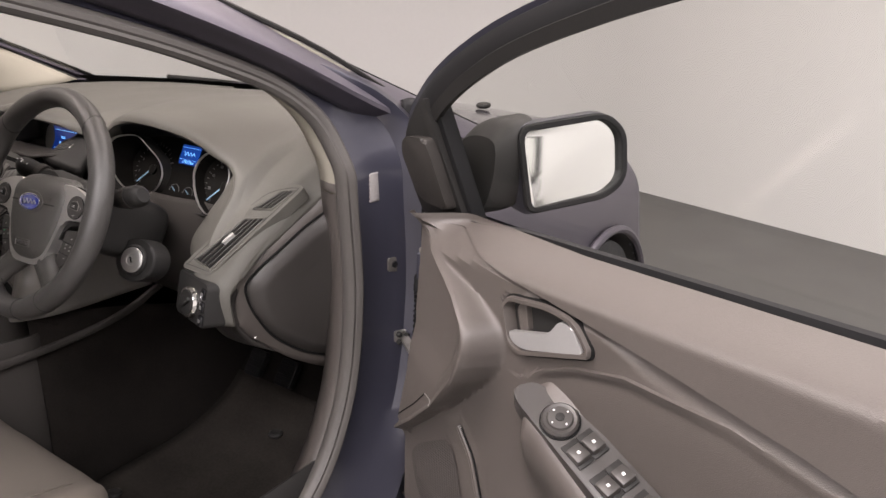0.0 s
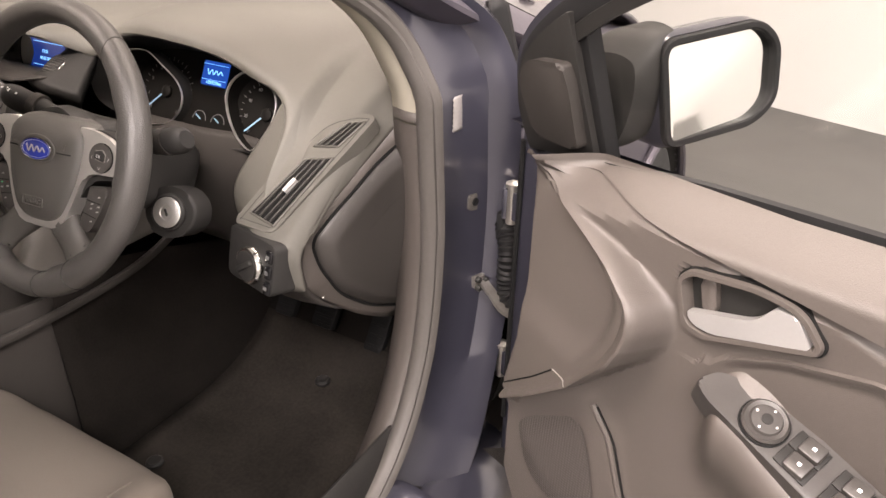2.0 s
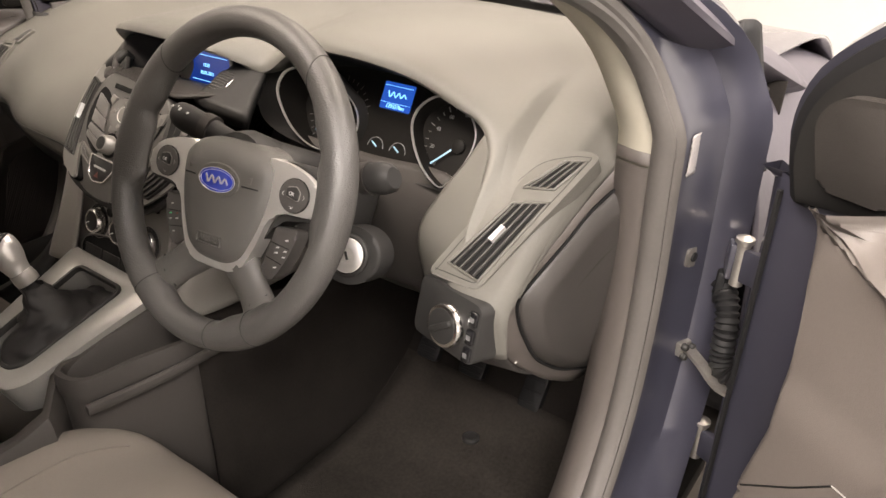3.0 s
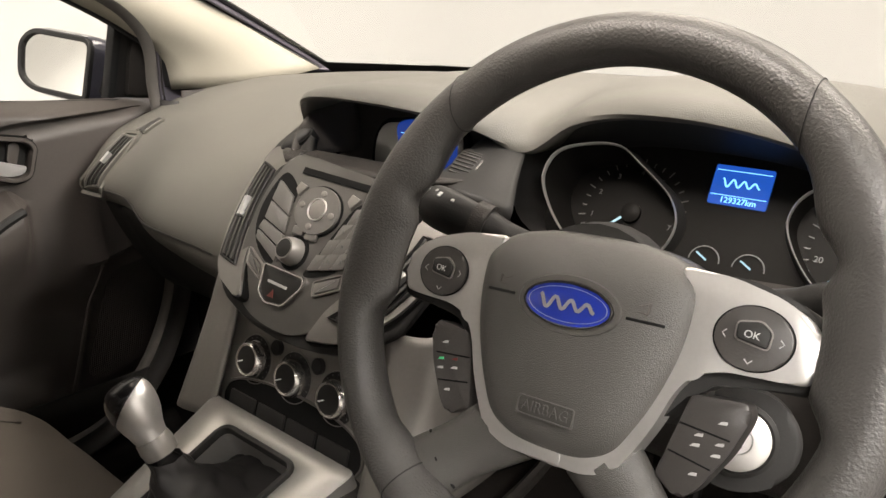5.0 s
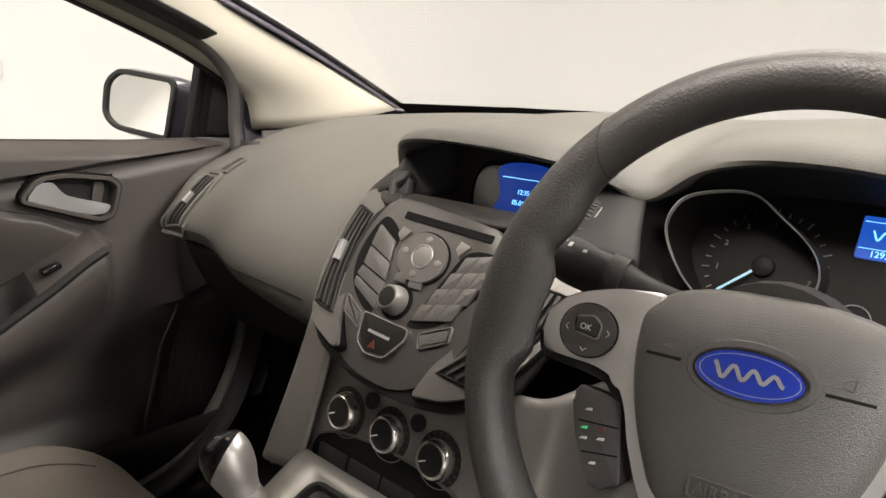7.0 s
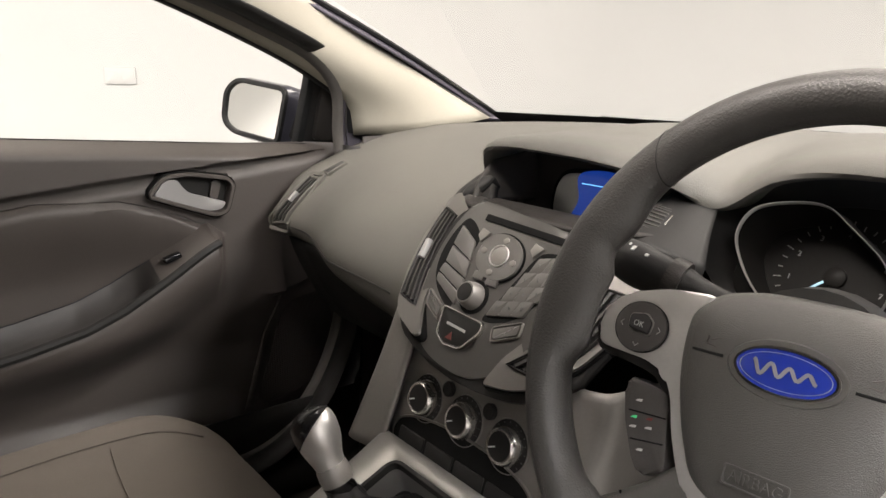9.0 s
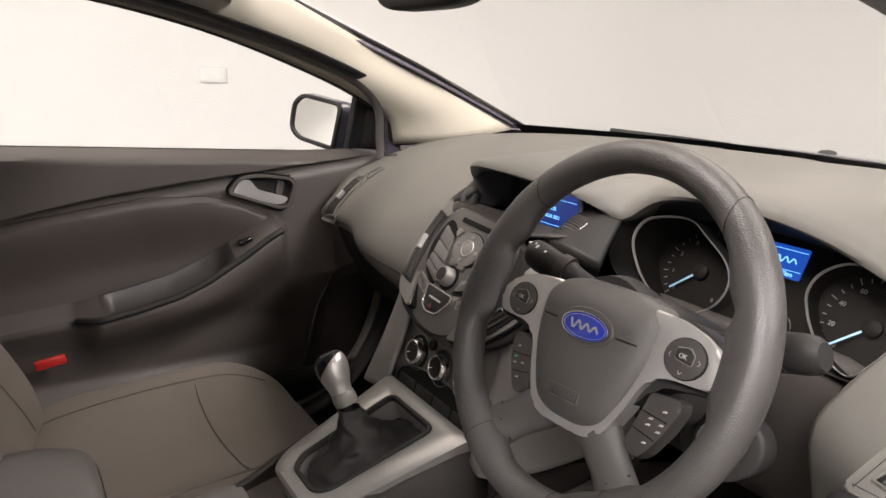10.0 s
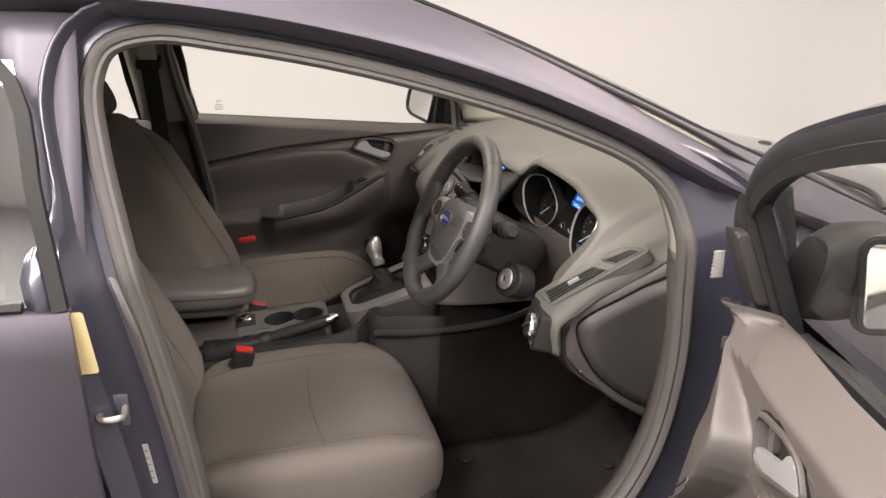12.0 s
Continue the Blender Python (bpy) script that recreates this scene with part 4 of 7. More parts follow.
    for k, (g, d) in enumerate(((0.002, 0.000), (0.009, 0.008), (0.013, -0.01), (0.011, -0.05), (-0.004, -0.09), (-0.03, -0.115), (-0.05, -0.122))):
        hull.append([mirror_m @ Vector((x, y, d)) for x, y in grown(shape, g)])
    part("mirror_housing", add_grid(bmesh.new(), hull, False, True, True), PAINT_IN, door, "dark blue mirror housing")
    part("mirror_rim", frame_ring(grown(shape, 0.008), grown(shape, -0.002), 0.017, mirror_m, 0.0), BLACK_RUBBER, door)
    part("mirror_glass", prism(shape, 0.011, mirror_m @ pose(0, 0, 0, 0, 4 if s < 0 else 0, 0), 0.001, 0.0), MIRROR, door, "convex mirror glass showing the bare wall")
    arm = loft([[P(0.12, 0.02, 0.955), P(0.2, 0.02, 0.955), P(0.2, 0.02, 1.0), P(0.12, 0.02, 1.0)], [P(0.13, -0.02, 0.952), P(0.215, -0.02, 0.952), P(0.215, -0.02, 0.992), P(0.13, -0.02, 0.992)], [P(0.14, -0.06, 0.95), P(0.235, -0.04, 0.95), P(0.235, -0.04, 0.985), P(0.14, -0.06, 0.985)]] if s > 0 else [[P(0.10, 0.05, 0.945), P(0.195, 0.05, 0.948), P(0.195, 0.03, 1.05), P(0.12, 0.03, 1.045)], [P(0.10, 0.0, 0.945), P(0.196, -0.005, 0.948), P(0.196, -0.005, 1.075), P(0.11, 0.0, 1.06)], [P(0.12, -0.055, 0.955), P(0.195, -0.045, 0.957), P(0.195, -0.045, 1.080), P(0.13, -0.055, 1.075)]], 8, 28, True, True)
    part("mirror_foot", arm, HARD, door, "black inner end of the mirror housing")
    # inside handle in its bezel
    HX = axes(P(0, 0.157 if s < 0 else 0.146, 0), (1, 0, 0), (0, 0, 1), (0, s, 0))
    out = rpoly(HANDLE, [0.012, 0.014, 0.03, 0.02, 0.008, 0.012, 0.02, 0.012], 6)
    inn = grown(out, -0.0075)
    part("bezel_gap", frame_ring(grown(out, 0.0022), grown(out, -0.002), -0.0015 if s < 0 else 0.004, HX, 0.012, 0.001), VOID, door)
    part("handle_bezel", frame_ring(out, inn, 0.004 if s < 0 else 0.008, HX, 0.020, 0.003), PANEL, door)
    part("handle_cup", prism(grown(inn, 0.001), -0.0145, HX, 0.0, 0.018), HARD, door)
    part("cup_post", prism(rpoly([(0.398, 0.893), (0.414, 0.900), (0.422, 0.864), (0.408, 0.858)], 0.006), -0.006, HX, 0.003, 0.016), PANEL, door)
    lever = rpoly([(0.393, 0.857), (0.464, 0.880), (0.480, 0.903), (0.501, 0.904), (0.5185, 0.8805), (0.516, 0.876), (0.425, 0.844), (0.404, 0.845)], [0.006, 0.014, 0.005, 0.008, 0.004, 0.004, 0.014, 0.008], 6)
    part("door_handle", prism(lever, 0.0035, HX, 0.003, 0.006, 3), LEVER, door, "satin silver lever")
    # armrest rim and pull pocket
    cap = [P(u, lower_w(u, rim_z(u) - 0.002) + 0.003, rim_z(u)) for u in np.linspace(0.425, 0.845, 34)]
    if s > 0:
        part("armrest_edge", sweep(cap, circle(0.007, 8, 0.008), up=(0, 0, 1)), HARD, door, "smooth black armrest edge")
    def shelf(u, q):
        # a point on the sloping shelf, q from its wall (0) to its edge (1)
        zr = rim_z(u)
        za = zr + 0.024 * has_arm(u) + 0.004
        return P(u, middle_w(u, za), za).lerp(P(u, lower_w(u, zr), zr), q) + Vector((0, 0, 0.0025))

    if s > 0:
        part("window_switch", rbox(0.03, 0.018, 0.010, 0.003, Matrix.Translation(shelf(0.50, 0.5)) @ pose(0, 0, 0.003, 0, 18, 0)), GLOSS, door, "single window switch")
    if s < 0:
        o = P(0.5624, 0.165, 0.7590)
        ax_u = Vector((1.0, 0.0, -0.345)).normalized()
        ax_v = Vector((0.0, s * -0.05, 0.022))
        ax_v = (ax_v - ax_u * ax_v.dot(ax_u)).normalized()
        switch_base = axes(o, ax_u, ax_v, ax_u.cross(ax_v))
        part("switch_panel", prism(rpoly([(-0.138, -0.016), (-0.118, -0.024), (0.088, -0.031), (0.092, 0.028), (-0.080, 0.029), (-0.128, 0.010)], [0.008, 0.012, 0.008, 0.008, 0.025, 0.010], 6), 0.0045, switch_base, 0.004, 0.03), SWITCH, door, "dark grey window switch panel")
        knob = part("mirror_knob", lathe([(0.0225, 0.005), (0.0225, 0.010), (0.020, 0.013), (0.016, 0.012), (0.0145, 0.015), (0.004, 0.0155)], switch_base @ pose(-0.066, 0, 0), 28), SWITCH, door, "round mirror adjuster")
        part("knob_well", prism(ellipse(0.0245, 0.0245, 32), 0.0066, switch_base @ pose(-0.066, 0, 0), 0.0), VOID, door)
        part("knob_pointer", lathe([(0.0055, 0.014), (0.0055, 0.0165), (0.001, 0.017)], switch_base @ pose(-0.066, 0, 0), 16), HARD, knob)
        for a in range(0, 360, 90):
            part("adjuster_mark", rbox(0.0019, 0.0019, 0.0008, 0, switch_base @ pose(-0.066 + 0.0115 * math.cos(radians(a)), 0.0115 * math.sin(radians(a)), 0.0158, 0, 0, 45)), WHITE_PRINT, knob)
        for k, (dx, dy, w_) in enumerate(((-0.018, -0.011, 0.017), (-0.018, 0.011, 0.017), (0.030, -0.011, 0.017), (0.030, 0.011, 0.017), (0.072, 0.0, 0.036))):
            part("switch_bay", rbox(0.034, w_ + 0.004, 0.003, 0.001, switch_base @ pose(dx - 0.004, dy, 0.006)), HARD, door)
            key = part("window_switch", rbox(0.022, w_ + 0.003, 0.010, 0.003, switch_base @ pose(dx - 0.002, dy, 0.009, 0, -10, 0)), SWITCH, door)
            part("switch_mark", rbox(0.0036, 0.0034, 0.001, 0, switch_base @ pose(dx - 0.002, dy, 0.0141, 0, -10, 0)), WHITE_PRINT, key, "small white window symbol")
    # loudspeaker grille and the bead behind it
    if s < 0:
        gril = rpoly([(0.182, 0.560), (0.205, 0.588), (0.272, 0.632), (0.292, 0.626), (0.304, 0.598), (0.344, 0.450), (0.325, 0.438), (0.205, 0.485)], [0.015, 0.02, 0.012, 0.01, 0.02, 0.012, 0.01, 0.03], 6)
    else:
        gril = rpoly([(0.125, 0.56), (0.16, 0.632), (0.262, 0.634), (0.322, 0.43), (0.30, 0.405), (0.14, 0.42)], [0.02, 0.02, 0.03, 0.02, 0.02, 0.02], 6)
    gm = []
    for k in range(7):
        t = k / 6.3
        gm.append([P(u * (1 - t) + 0.22 * t, inner_face(u * (1 - t) + 0.22 * t, z * (1 - t) + 0.52 * t) + 0.003 + 0.004 * t, z * (1 - t) + 0.52 * t) for u, z in gril])
    part("speaker_grille", add_grid(bmesh.new(), gm, False, True, True), GRILLE, door, "black perforated speaker grille")
    run = [(seam_u(z) + 0.004, z) for z in np.linspace(0.668, 0.362, 24)] if s < 0 else spline([(0.282, 0.655), (0.31, 0.57), (0.345, 0.46), (0.372, 0.38)], 24)
    seam = [P(u, inner_face(u, z) + 0.001, z) for u, z in run]
    part("seam_bead", tube(seam, 0.0042 if s < 0 else 0.0025, 8), PANEL, door)
    if s < 0:
        part("bead_gap", tube([q + Vector((0.0065, 0, 0)) for q in seam], 0.0016, 5), VOID, door)
        part("trim_seam", tube([P(u, inner_face(u, z) + 0.0004, z) for u, z in spline([(0.158, 0.620), (0.19, 0.648), (0.214, 0.669), (0.252, 0.707)], 16)], 0.0011, 5), VOID, door)
        part("trim_seam", tube([P(u, inner_face(u, z) + 0.0004, z) for u, z in spline([(0.252, 0.707), (0.268, 0.708), (0.284, 0.708)], 6)], 0.0009, 5), SILVER, door)
    return door


# driver's door, wide open; passenger's door, shut
OPEN = axes((0.80, 0.46, 0), (0.94, -0.342, 0), (0.342, 0.94, 0), (0, 0, 1))
SHUT = axes((-0.878, 0.486, 0), (0, -1, 0), (1, 0, 0), (0, 0, 1))
car_door("front_door", OPEN, -1, "driver's door standing wide open on its hinges")
car_door("front_door", SHUT, 1, "passenger's door, shut, dark grey trim")
from mathutils.bvhtree import BVHTree

# ---- dashboard ----
dash = thing("dashboard", pose(0, 0.4, 0.8), "soft grey plastic dashboard with vents, instruments and radio", "dashboard")


def stations(spec):
    return [[(x, y, z) for y, z in pts] for x, pts in spec]


left_pad = stations([
    (-0.695, ((0.62, 0.99), (0.48, 0.985), (0.38, 0.965), (0.30, 0.938), (0.225, 0.905), (0.182, 0.86), (0.158, 0.825), (0.175, 0.80), (0.24, 0.79))),
    (-0.55, ((0.71, 1.0), (0.54, 1.0), (0.41, 0.98), (0.31, 0.95), (0.225, 0.905), (0.178, 0.865), (0.155, 0.83), (0.165, 0.805), (0.22, 0.79))),
    (-0.37, ((0.79, 1.005), (0.58, 1.012), (0.43, 0.995), (0.31, 0.96), (0.20, 0.91), (0.125, 0.868), (0.098, 0.83), (0.11, 0.80), (0.20, 0.77))),
    (-0.165, ((0.84, 1.005), (0.6, 1.02), (0.45, 1.012), (0.32, 0.985), (0.21, 0.935), (0.14, 0.885), (0.095, 0.83), (0.10, 0.78), (0.18, 0.75)))])
part("passenger_pad", loft(left_pad, 40, 60), DASH, dash, "moulded pad over the glove box", solid=0.008)

hood = stations([
    (-0.19, ((0.835, 1.0), (0.62, 1.018), (0.45, 1.012), (0.32, 0.995), (0.235, 0.98), (0.228, 0.968), (0.30, 0.955))),
    (-0.13, ((0.85, 1.0), (0.62, 1.026), (0.45, 1.03), (0.28, 1.022), (0.178, 1.013), (0.175, 1.008), (0.27, 1.004))),
    (0.0, ((0.86, 1.005), (0.62, 1.03), (0.45, 1.036), (0.28, 1.03), (0.168, 1.020), (0.165, 1.015), (0.27, 1.009))),
    (0.10, ((0.855, 1.0), (0.62, 1.03), (0.45, 1.033), (0.29, 1.022), (0.195, 1.005), (0.192, 0.999), (0.28, 0.995))),
    (0.14, ((0.85, 1.0), (0.62, 1.032), (0.45, 1.035), (0.31, 1.015), (0.236, 0.985), (0.232, 0.974), (0.29, 0.97))),
    (0.19, ((0.84, 1.0), (0.62, 1.034), (0.45, 1.042), (0.33, 1.034), (0.247, 1.015), (0.243, 1.006), (0.30, 1.000))),
    (0.30, ((0.815, 1.0), (0.60, 1.038), (0.44, 1.050), (0.32, 1.047), (0.236, 1.032), (0.232, 1.022), (0.30, 1.014))),
    ])
hood_r = stations([
    (0.30, ((0.815, 1.0), (0.60, 1.038), (0.44, 1.050), (0.32, 1.047), (0.236, 1.032), (0.232, 1.022), (0.30, 1.014))),
    (0.40, ((0.78, 1.0), (0.59, 1.033), (0.43, 1.042), (0.33, 1.031), (0.257, 1.013), (0.253, 1.003), (0.31, 0.996))),
    (0.47, ((0.75, 1.0), (0.57, 1.024), (0.42, 1.026), (0.32, 1.009), (0.257, 0.990), (0.254, 0.980), (0.30, 0.966))),
    (0.51, ((0.73, 0.999), (0.55, 1.015), (0.415, 1.013), (0.315, 0.992), (0.260, 0.967), (0.257, 0.957), (0.272, 0.940))),
    (0.535, ((0.72, 0.998), (0.54, 1.011), (0.41, 1.005), (0.315, 0.984), (0.262, 0.955), (0.244, 0.938), (0.222, 0.912)))])
right_pad = stations([
    (0.533, ((0.72, 0.998), (0.54, 1.012), (0.41, 1.006), (0.31, 0.985), (0.262, 0.955), (0.232, 0.912), (0.19, 0.866), (0.15, 0.82), (0.165, 0.74)))])
RIDGE = [(0.655, 0.64, 0.990), (0.657, 0.48, 0.972), (0.660, 0.40, 0.953), (0.662, 0.358, 0.941), (0.6445, 0.300, 0.897), (0.636, 0.235, 0.862), (0.624, 0.185, 0.831), (0.606, 0.157, 0.797), (0.600, 0.162, 0.735)]
right_pad = right_pad[:1] + stations([
    (0.562, ((0.705, 0.997), (0.53, 1.007), (0.405, 0.995), (0.305, 0.957), (0.243, 0.913), (0.196, 0.877), (0.150, 0.840), (0.122, 0.814), (0.14, 0.74))),
    (0.600, ((0.68, 0.995), (0.515, 0.998), (0.400, 0.984), (0.305, 0.951), (0.243, 0.906), (0.196, 0.871), (0.150, 0.837), (0.122, 0.813), (0.13, 0.74))),
    (0.620, ((0.67, 0.994), (0.510, 0.994), (0.398, 0.978), (0.305, 0.948), (0.243, 0.903), (0.196, 0.868), (0.150, 0.832), (0.125, 0.808), (0.13, 0.74))),
    (0.633, ((0.665, 0.993), (0.505, 0.988), (0.396, 0.970), (0.315, 0.938), (0.246, 0.890), (0.200, 0.853), (0.155, 0.815), (0.135, 0.795), (0.138, 0.74)))]) + [RIDGE]
part("pillar_filler", add_grid(bmesh.new(), [[(0.662, 0.362, 0.938), (0.676, 0.366, 0.90), (0.68, 0.38, 0.80), (0.665, 0.385, 0.66)], [(0.714, 0.350, 0.945), (0.714, 0.350, 0.90), (0.712, 0.352, 0.80), (0.706, 0.352, 0.66)]]), END_TRIM, dash, solid=0.004)
part("pillar_filler", add_grid(bmesh.new(), [[(0.656, 0.64, 0.986), (0.658, 0.48, 0.968), (0.661, 0.40, 0.949), (0.663, 0.358, 0.937)], [(0.716, 0.64, 0.965), (0.716, 0.48, 0.945), (0.716, 0.40, 0.915), (0.713, 0.37, 0.88)]]), END_TRIM, dash, solid=0.004)
FLANK_EDGE = [(0.52, 0.72, 0.998), (0.52, 0.54, 1.011), (0.52, 0.41, 1.004), (0.518, 0.31, 0.98), (0.514, 0.262, 0.957), (0.492, 0.244, 0.915), (0.470, 0.224, 0.875), (0.455, 0.200, 0.83), (0.47, 0.20, 0.74)]
lower_pad = [[(x, y, z - (0.003 if k < 4 else 0.0)) for k, (x, y, z) in enumerate(row)] for row in [FLANK_EDGE] + right_pad]
part("driver_end_pad", loft(lower_pad, 40, 60), DASH, dash, "outer dash pad carrying the side vents", solid=0.006)
top_end = [[(x, y, z - (0.002 if k > 4 else 0.0)) for k, (x, y, z) in enumerate(row[:7])] for row in right_pad[1:]]
part("dash_top", loft(hood + hood_r[1:] + top_end, 110, 50), DASH, dash, "soft grey dash top with brows over screen and instruments", solid=0.006)


def on_pad(sts, u, v):
    """A point on a pad: u along the stations, v along the profile, both from 0 to 1."""
    rows = np.array([spline(s, 81) for s in sts])
    j = min(80, max(0, v * 80))
    i0 = int(min(79, j))
    col = rows[:, i0] + (rows[:, i0 + 1] - rows[:, i0]) * (j - i0)
    c = spline(col, 61)
    k = min(59, int(u * 60))
    return Vector(c[k] + (c[k + 1] - c[k]) * (u * 60 - k))


part("glovebox_seam", tube([on_pad(left_pad, 0.12 + 0.80 * k / 30, 0.845 + 0.01 * math.sin(k / 5)) for k in range(31)], 0.0014, 6), HARD, dash, "dark lid seam of the glove box")


# end panel beside the door opening
LOW_EDGE = [(0.676, 0.60, 0.93), (0.678, 0.48, 0.90), (0.680, 0.41, 0.80), (0.672, 0.40, 0.70), (0.650, 0.395, 0.62), (0.630, 0.375, 0.572), (0.618, 0.29, 0.61), (0.612, 0.215, 0.672), (0.603, 0.168, 0.715)]
side_a, side_b = spline(RIDGE, 40), spline(LOW_EDGE, 40)
side_rows = []
for v in np.linspace(0, 1, 16):
    side_rows.append([Vector(a) * (1 - v) + Vector(b) * v + Vector((0.010 * math.sin(math.pi * v), 0, 0)) for a, b in zip(side_a, side_b)])
part("end_panel", add_grid(bmesh.new(), side_rows), PANEL, dash, "dark end panel of the dashboard", solid=0.006)
side_tree = BVHTree.FromBMesh(add_grid(bmesh.new(), side_rows))


def on_side(y, z, h):
    hit = side_tree.ray_cast(Vector((0.9, y, z)), Vector((-1, 0, 0)), 0.5)[0]
    return Vector(((hit.x if hit else 0.64) + h, y, z))


cover_o = rpoly([(0.385, 0.918), (0.345, 0.898), (0.27, 0.858), (0.205, 0.822), (0.178, 0.796), (0.188, 0.752), (0.225, 0.690), (0.30, 0.628), (0.372, 0.594), (0.392, 0.62), (0.395, 0.78)], [0.01, 0.02, 0.03, 0.02, 0.018, 0.03, 0.04, 0.04, 0.015, 0.02, 0.03], 5)
cover_rows = []
for g, h in ((0.0015, -0.004), (0.0, 0.003), (-0.0015, 0.0055), (-0.013, 0.0135), (-0.0165, 0.0145), (-0.022, 0.0145), (-0.05, 0.0145)):
    k_ = 1 + g / 0.09
    cover_rows.append([on_side(0.29 + (y - 0.29) * k_, 0.75 + (z - 0.75) * k_, h) for y, z in cover_o])
part("fuse_cover", add_grid(bmesh.new(), cover_rows, False, True, True), END_TRIM, dash, "raised dark fuse box cover", sharp=50)
part("cover_gap", tube([on_side(y, z, 0.001) for y, z in grown(cover_o, 0.003)], 0.0022, 6, True), VOID, dash)
part("end_seam", tube([(0.6115, 0.197, 0.690), (0.617, 0.212, 0.705)], 0.0012, 5), SILVER, dash)


def drape_on(bm, m):
    """Gives a function that lays a point of the plane m onto the surface bm, h above it."""
    tree = BVHTree.FromBMesh(bm)
    n = (m.to_3x3() @ Vector((0, 0, 1))).normalized()

    def lay(x, y, h):
        p = m @ Vector((x, y, 0))
        hit = tree.ray_cast(p + n * 0.06, -n, 0.15)[0]
        return (hit if hit else p) + n * h

    return lay


def vent_quad(parent, quad, n_slats, m, rim=0.003, tab=True, rim_mat=None, bow=0.0, lay=None, blade=0.0014):
    """A four-cornered vent in the plane of m (foot left, foot right, top right, top left): flat near-black sheet as the
    throat's shade, thin rim, blades and a slider.
    """
    q = [np.array(p) for p in quad]
    lay = lay or (lambda x, y, h: m @ Vector((x, y, h)))
    up = (m.to_3x3() @ Vector((0, 0, 1))).normalized()

    def at(f, g):
        p = (q[0] * (1 - f) + q[1] * f) * (1 - g) + (q[3] * (1 - f) + q[2] * f) * g
        return p - np.array((bow * 4 * g * (1 - g), 0.0))

    # no hollow here: the throat's shade is a near-black sheet on the surface
    v = part("air_vent", add_grid(bmesh.new(), [[lay(*at(f, g), 0.0012) for g in np.linspace(0, 1, 13)] for f in np.linspace(0, 1, 7)]), VOID, parent, "near-black sheet painted as the vent's shade")
    loop = [at(0, g) for g in np.linspace(1, 0, 13)] + [at(f, 0) for f in (0.25, 0.5, 0.75)] + [at(1, g) for g in np.linspace(0, 1, 13)] + [at(f, 1) for f in (0.75, 0.5, 0.25)]
    part("vent_rim", sweep([lay(*p, 0.0) for p in loop], [(-rim / 2, -0.004), (rim / 2, -0.004), (rim / 2, 0.0022), (0, 0.0034), (-rim / 2, 0.0022)], up=up, closed=True), rim_mat or DASH, v)
    for k in range(n_slats):
        f = (k + 0.8) / (n_slats + 0.6)
        line = [lay(*at(f, g), 0.0028) for g in np.linspace(0.02, 0.98, 11)]
        part("slat", sweep(line, [(-blade, -0.0014), (blade, -0.0014), (blade * 0.8, 0.0014), (-blade * 0.8, 0.0014)], up=up), SLAT, v)
    if tab:
        a, b = at(0.5, 0.42), at(0.5, 0.62)
        line = [lay(*(a + (b - a) * t), 0.006) for t in (0, 0.5, 1)]
        part("slider", sweep(line, [(-0.0042, -0.003), (0.0042, -0.003), (0.003, 0.003), (-0.003, 0.003)], up=up), LEVER, v, "bright vent slider")
    return v


# driver's outer vents: a large one below, a small one above
VB, VR, VT = Vector((0.5493, 0.1388, 0.8315)), Vector((0.5903, 0.1363, 0.8288)), Vector((0.6165, 0.233, 0.900))
vx = (VR - VB).normalized()
vy = VT - VR
vy = (vy - vx * vy.dot(vx)).normalized()
VD = axes(VR, vx, vy, vx.cross(vy))
bezel_o = rpoly([(-0.063, -0.017), (0.006, -0.012), (0.017, 0.053), (0.031, 0.130), (0.042, 0.195), (0.036, 0.203), (0.012, 0.198), (-0.027, 0.173), (-0.048, 0.106)], [0.008, 0.012, 0.05, 0.04, 0.01, 0.01, 0.02, 0.03, 0.05], 6)
part("vent_bezel", prism(bezel_o, 0.0015, VD, 0.003, 0.022, 3), DASH, dash, "raised flat bezel round the side vents")
part("bezel_line", frame_ring(grown(bezel_o, -0.0075), grown(bezel_o, -0.0085), 0.0019, VD, -0.001, 0.0002), HARD, dash)
vent_quad(dash, [(-0.0455, 0.0036), (0.001, -0.001), (0.0195, 0.120), (-0.0205, 0.1035)], 4, VD @ pose(0, 0, 0.0012), rim=0.0035)
vent_quad(dash, [(-0.0195, 0.1275), (0.016, 0.1385), (0.0315, 0.187), (0.006, 0.177)], 3, VD @ pose(0, 0, 0.0012), rim=0.003, tab=False)

# passenger's outer vent
PB, PR, PT = Vector((-0.674, 0.166, 0.828)), Vector((-0.632, 0.172, 0.826)), Vector((-0.629, 0.224, 0.907))
px_ = (PR - PB).normalized()
py_ = PT - PR
py_ = (py_ - px_ * py_.dot(px_)).normalized()
VP = axes(PB, px_, py_, px_.cross(py_))
ON_PASS = drape_on(loft(left_pad, 60, 90), VP)
def lifted(x, y, h):
    return ON_PASS(x, y, h + 0.0035)


part("vent_bezel", sweep([lifted(x, y, 0.0) for x, y in rpoly([(-0.020, -0.020), (0.050, -0.016), (0.067, 0.092), (0.060, 0.103), (0.018, 0.102)], [0.02, 0.01, 0.02, 0.01, 0.02], 5)], [(-0.004, -0.008), (0.004, -0.008), (0.003, 0.002), (-0.003, 0.002)], up=VP.to_3x3() @ Vector((0, 0, 1)), closed=True), DASH, dash)
vent_quad(dash, [(-0.002, -0.010), (0.043, -0.004), (0.060, 0.091), (0.024, 0.095)], 3, VP, rim=0.0045, lay=lifted, blade=0.0012)
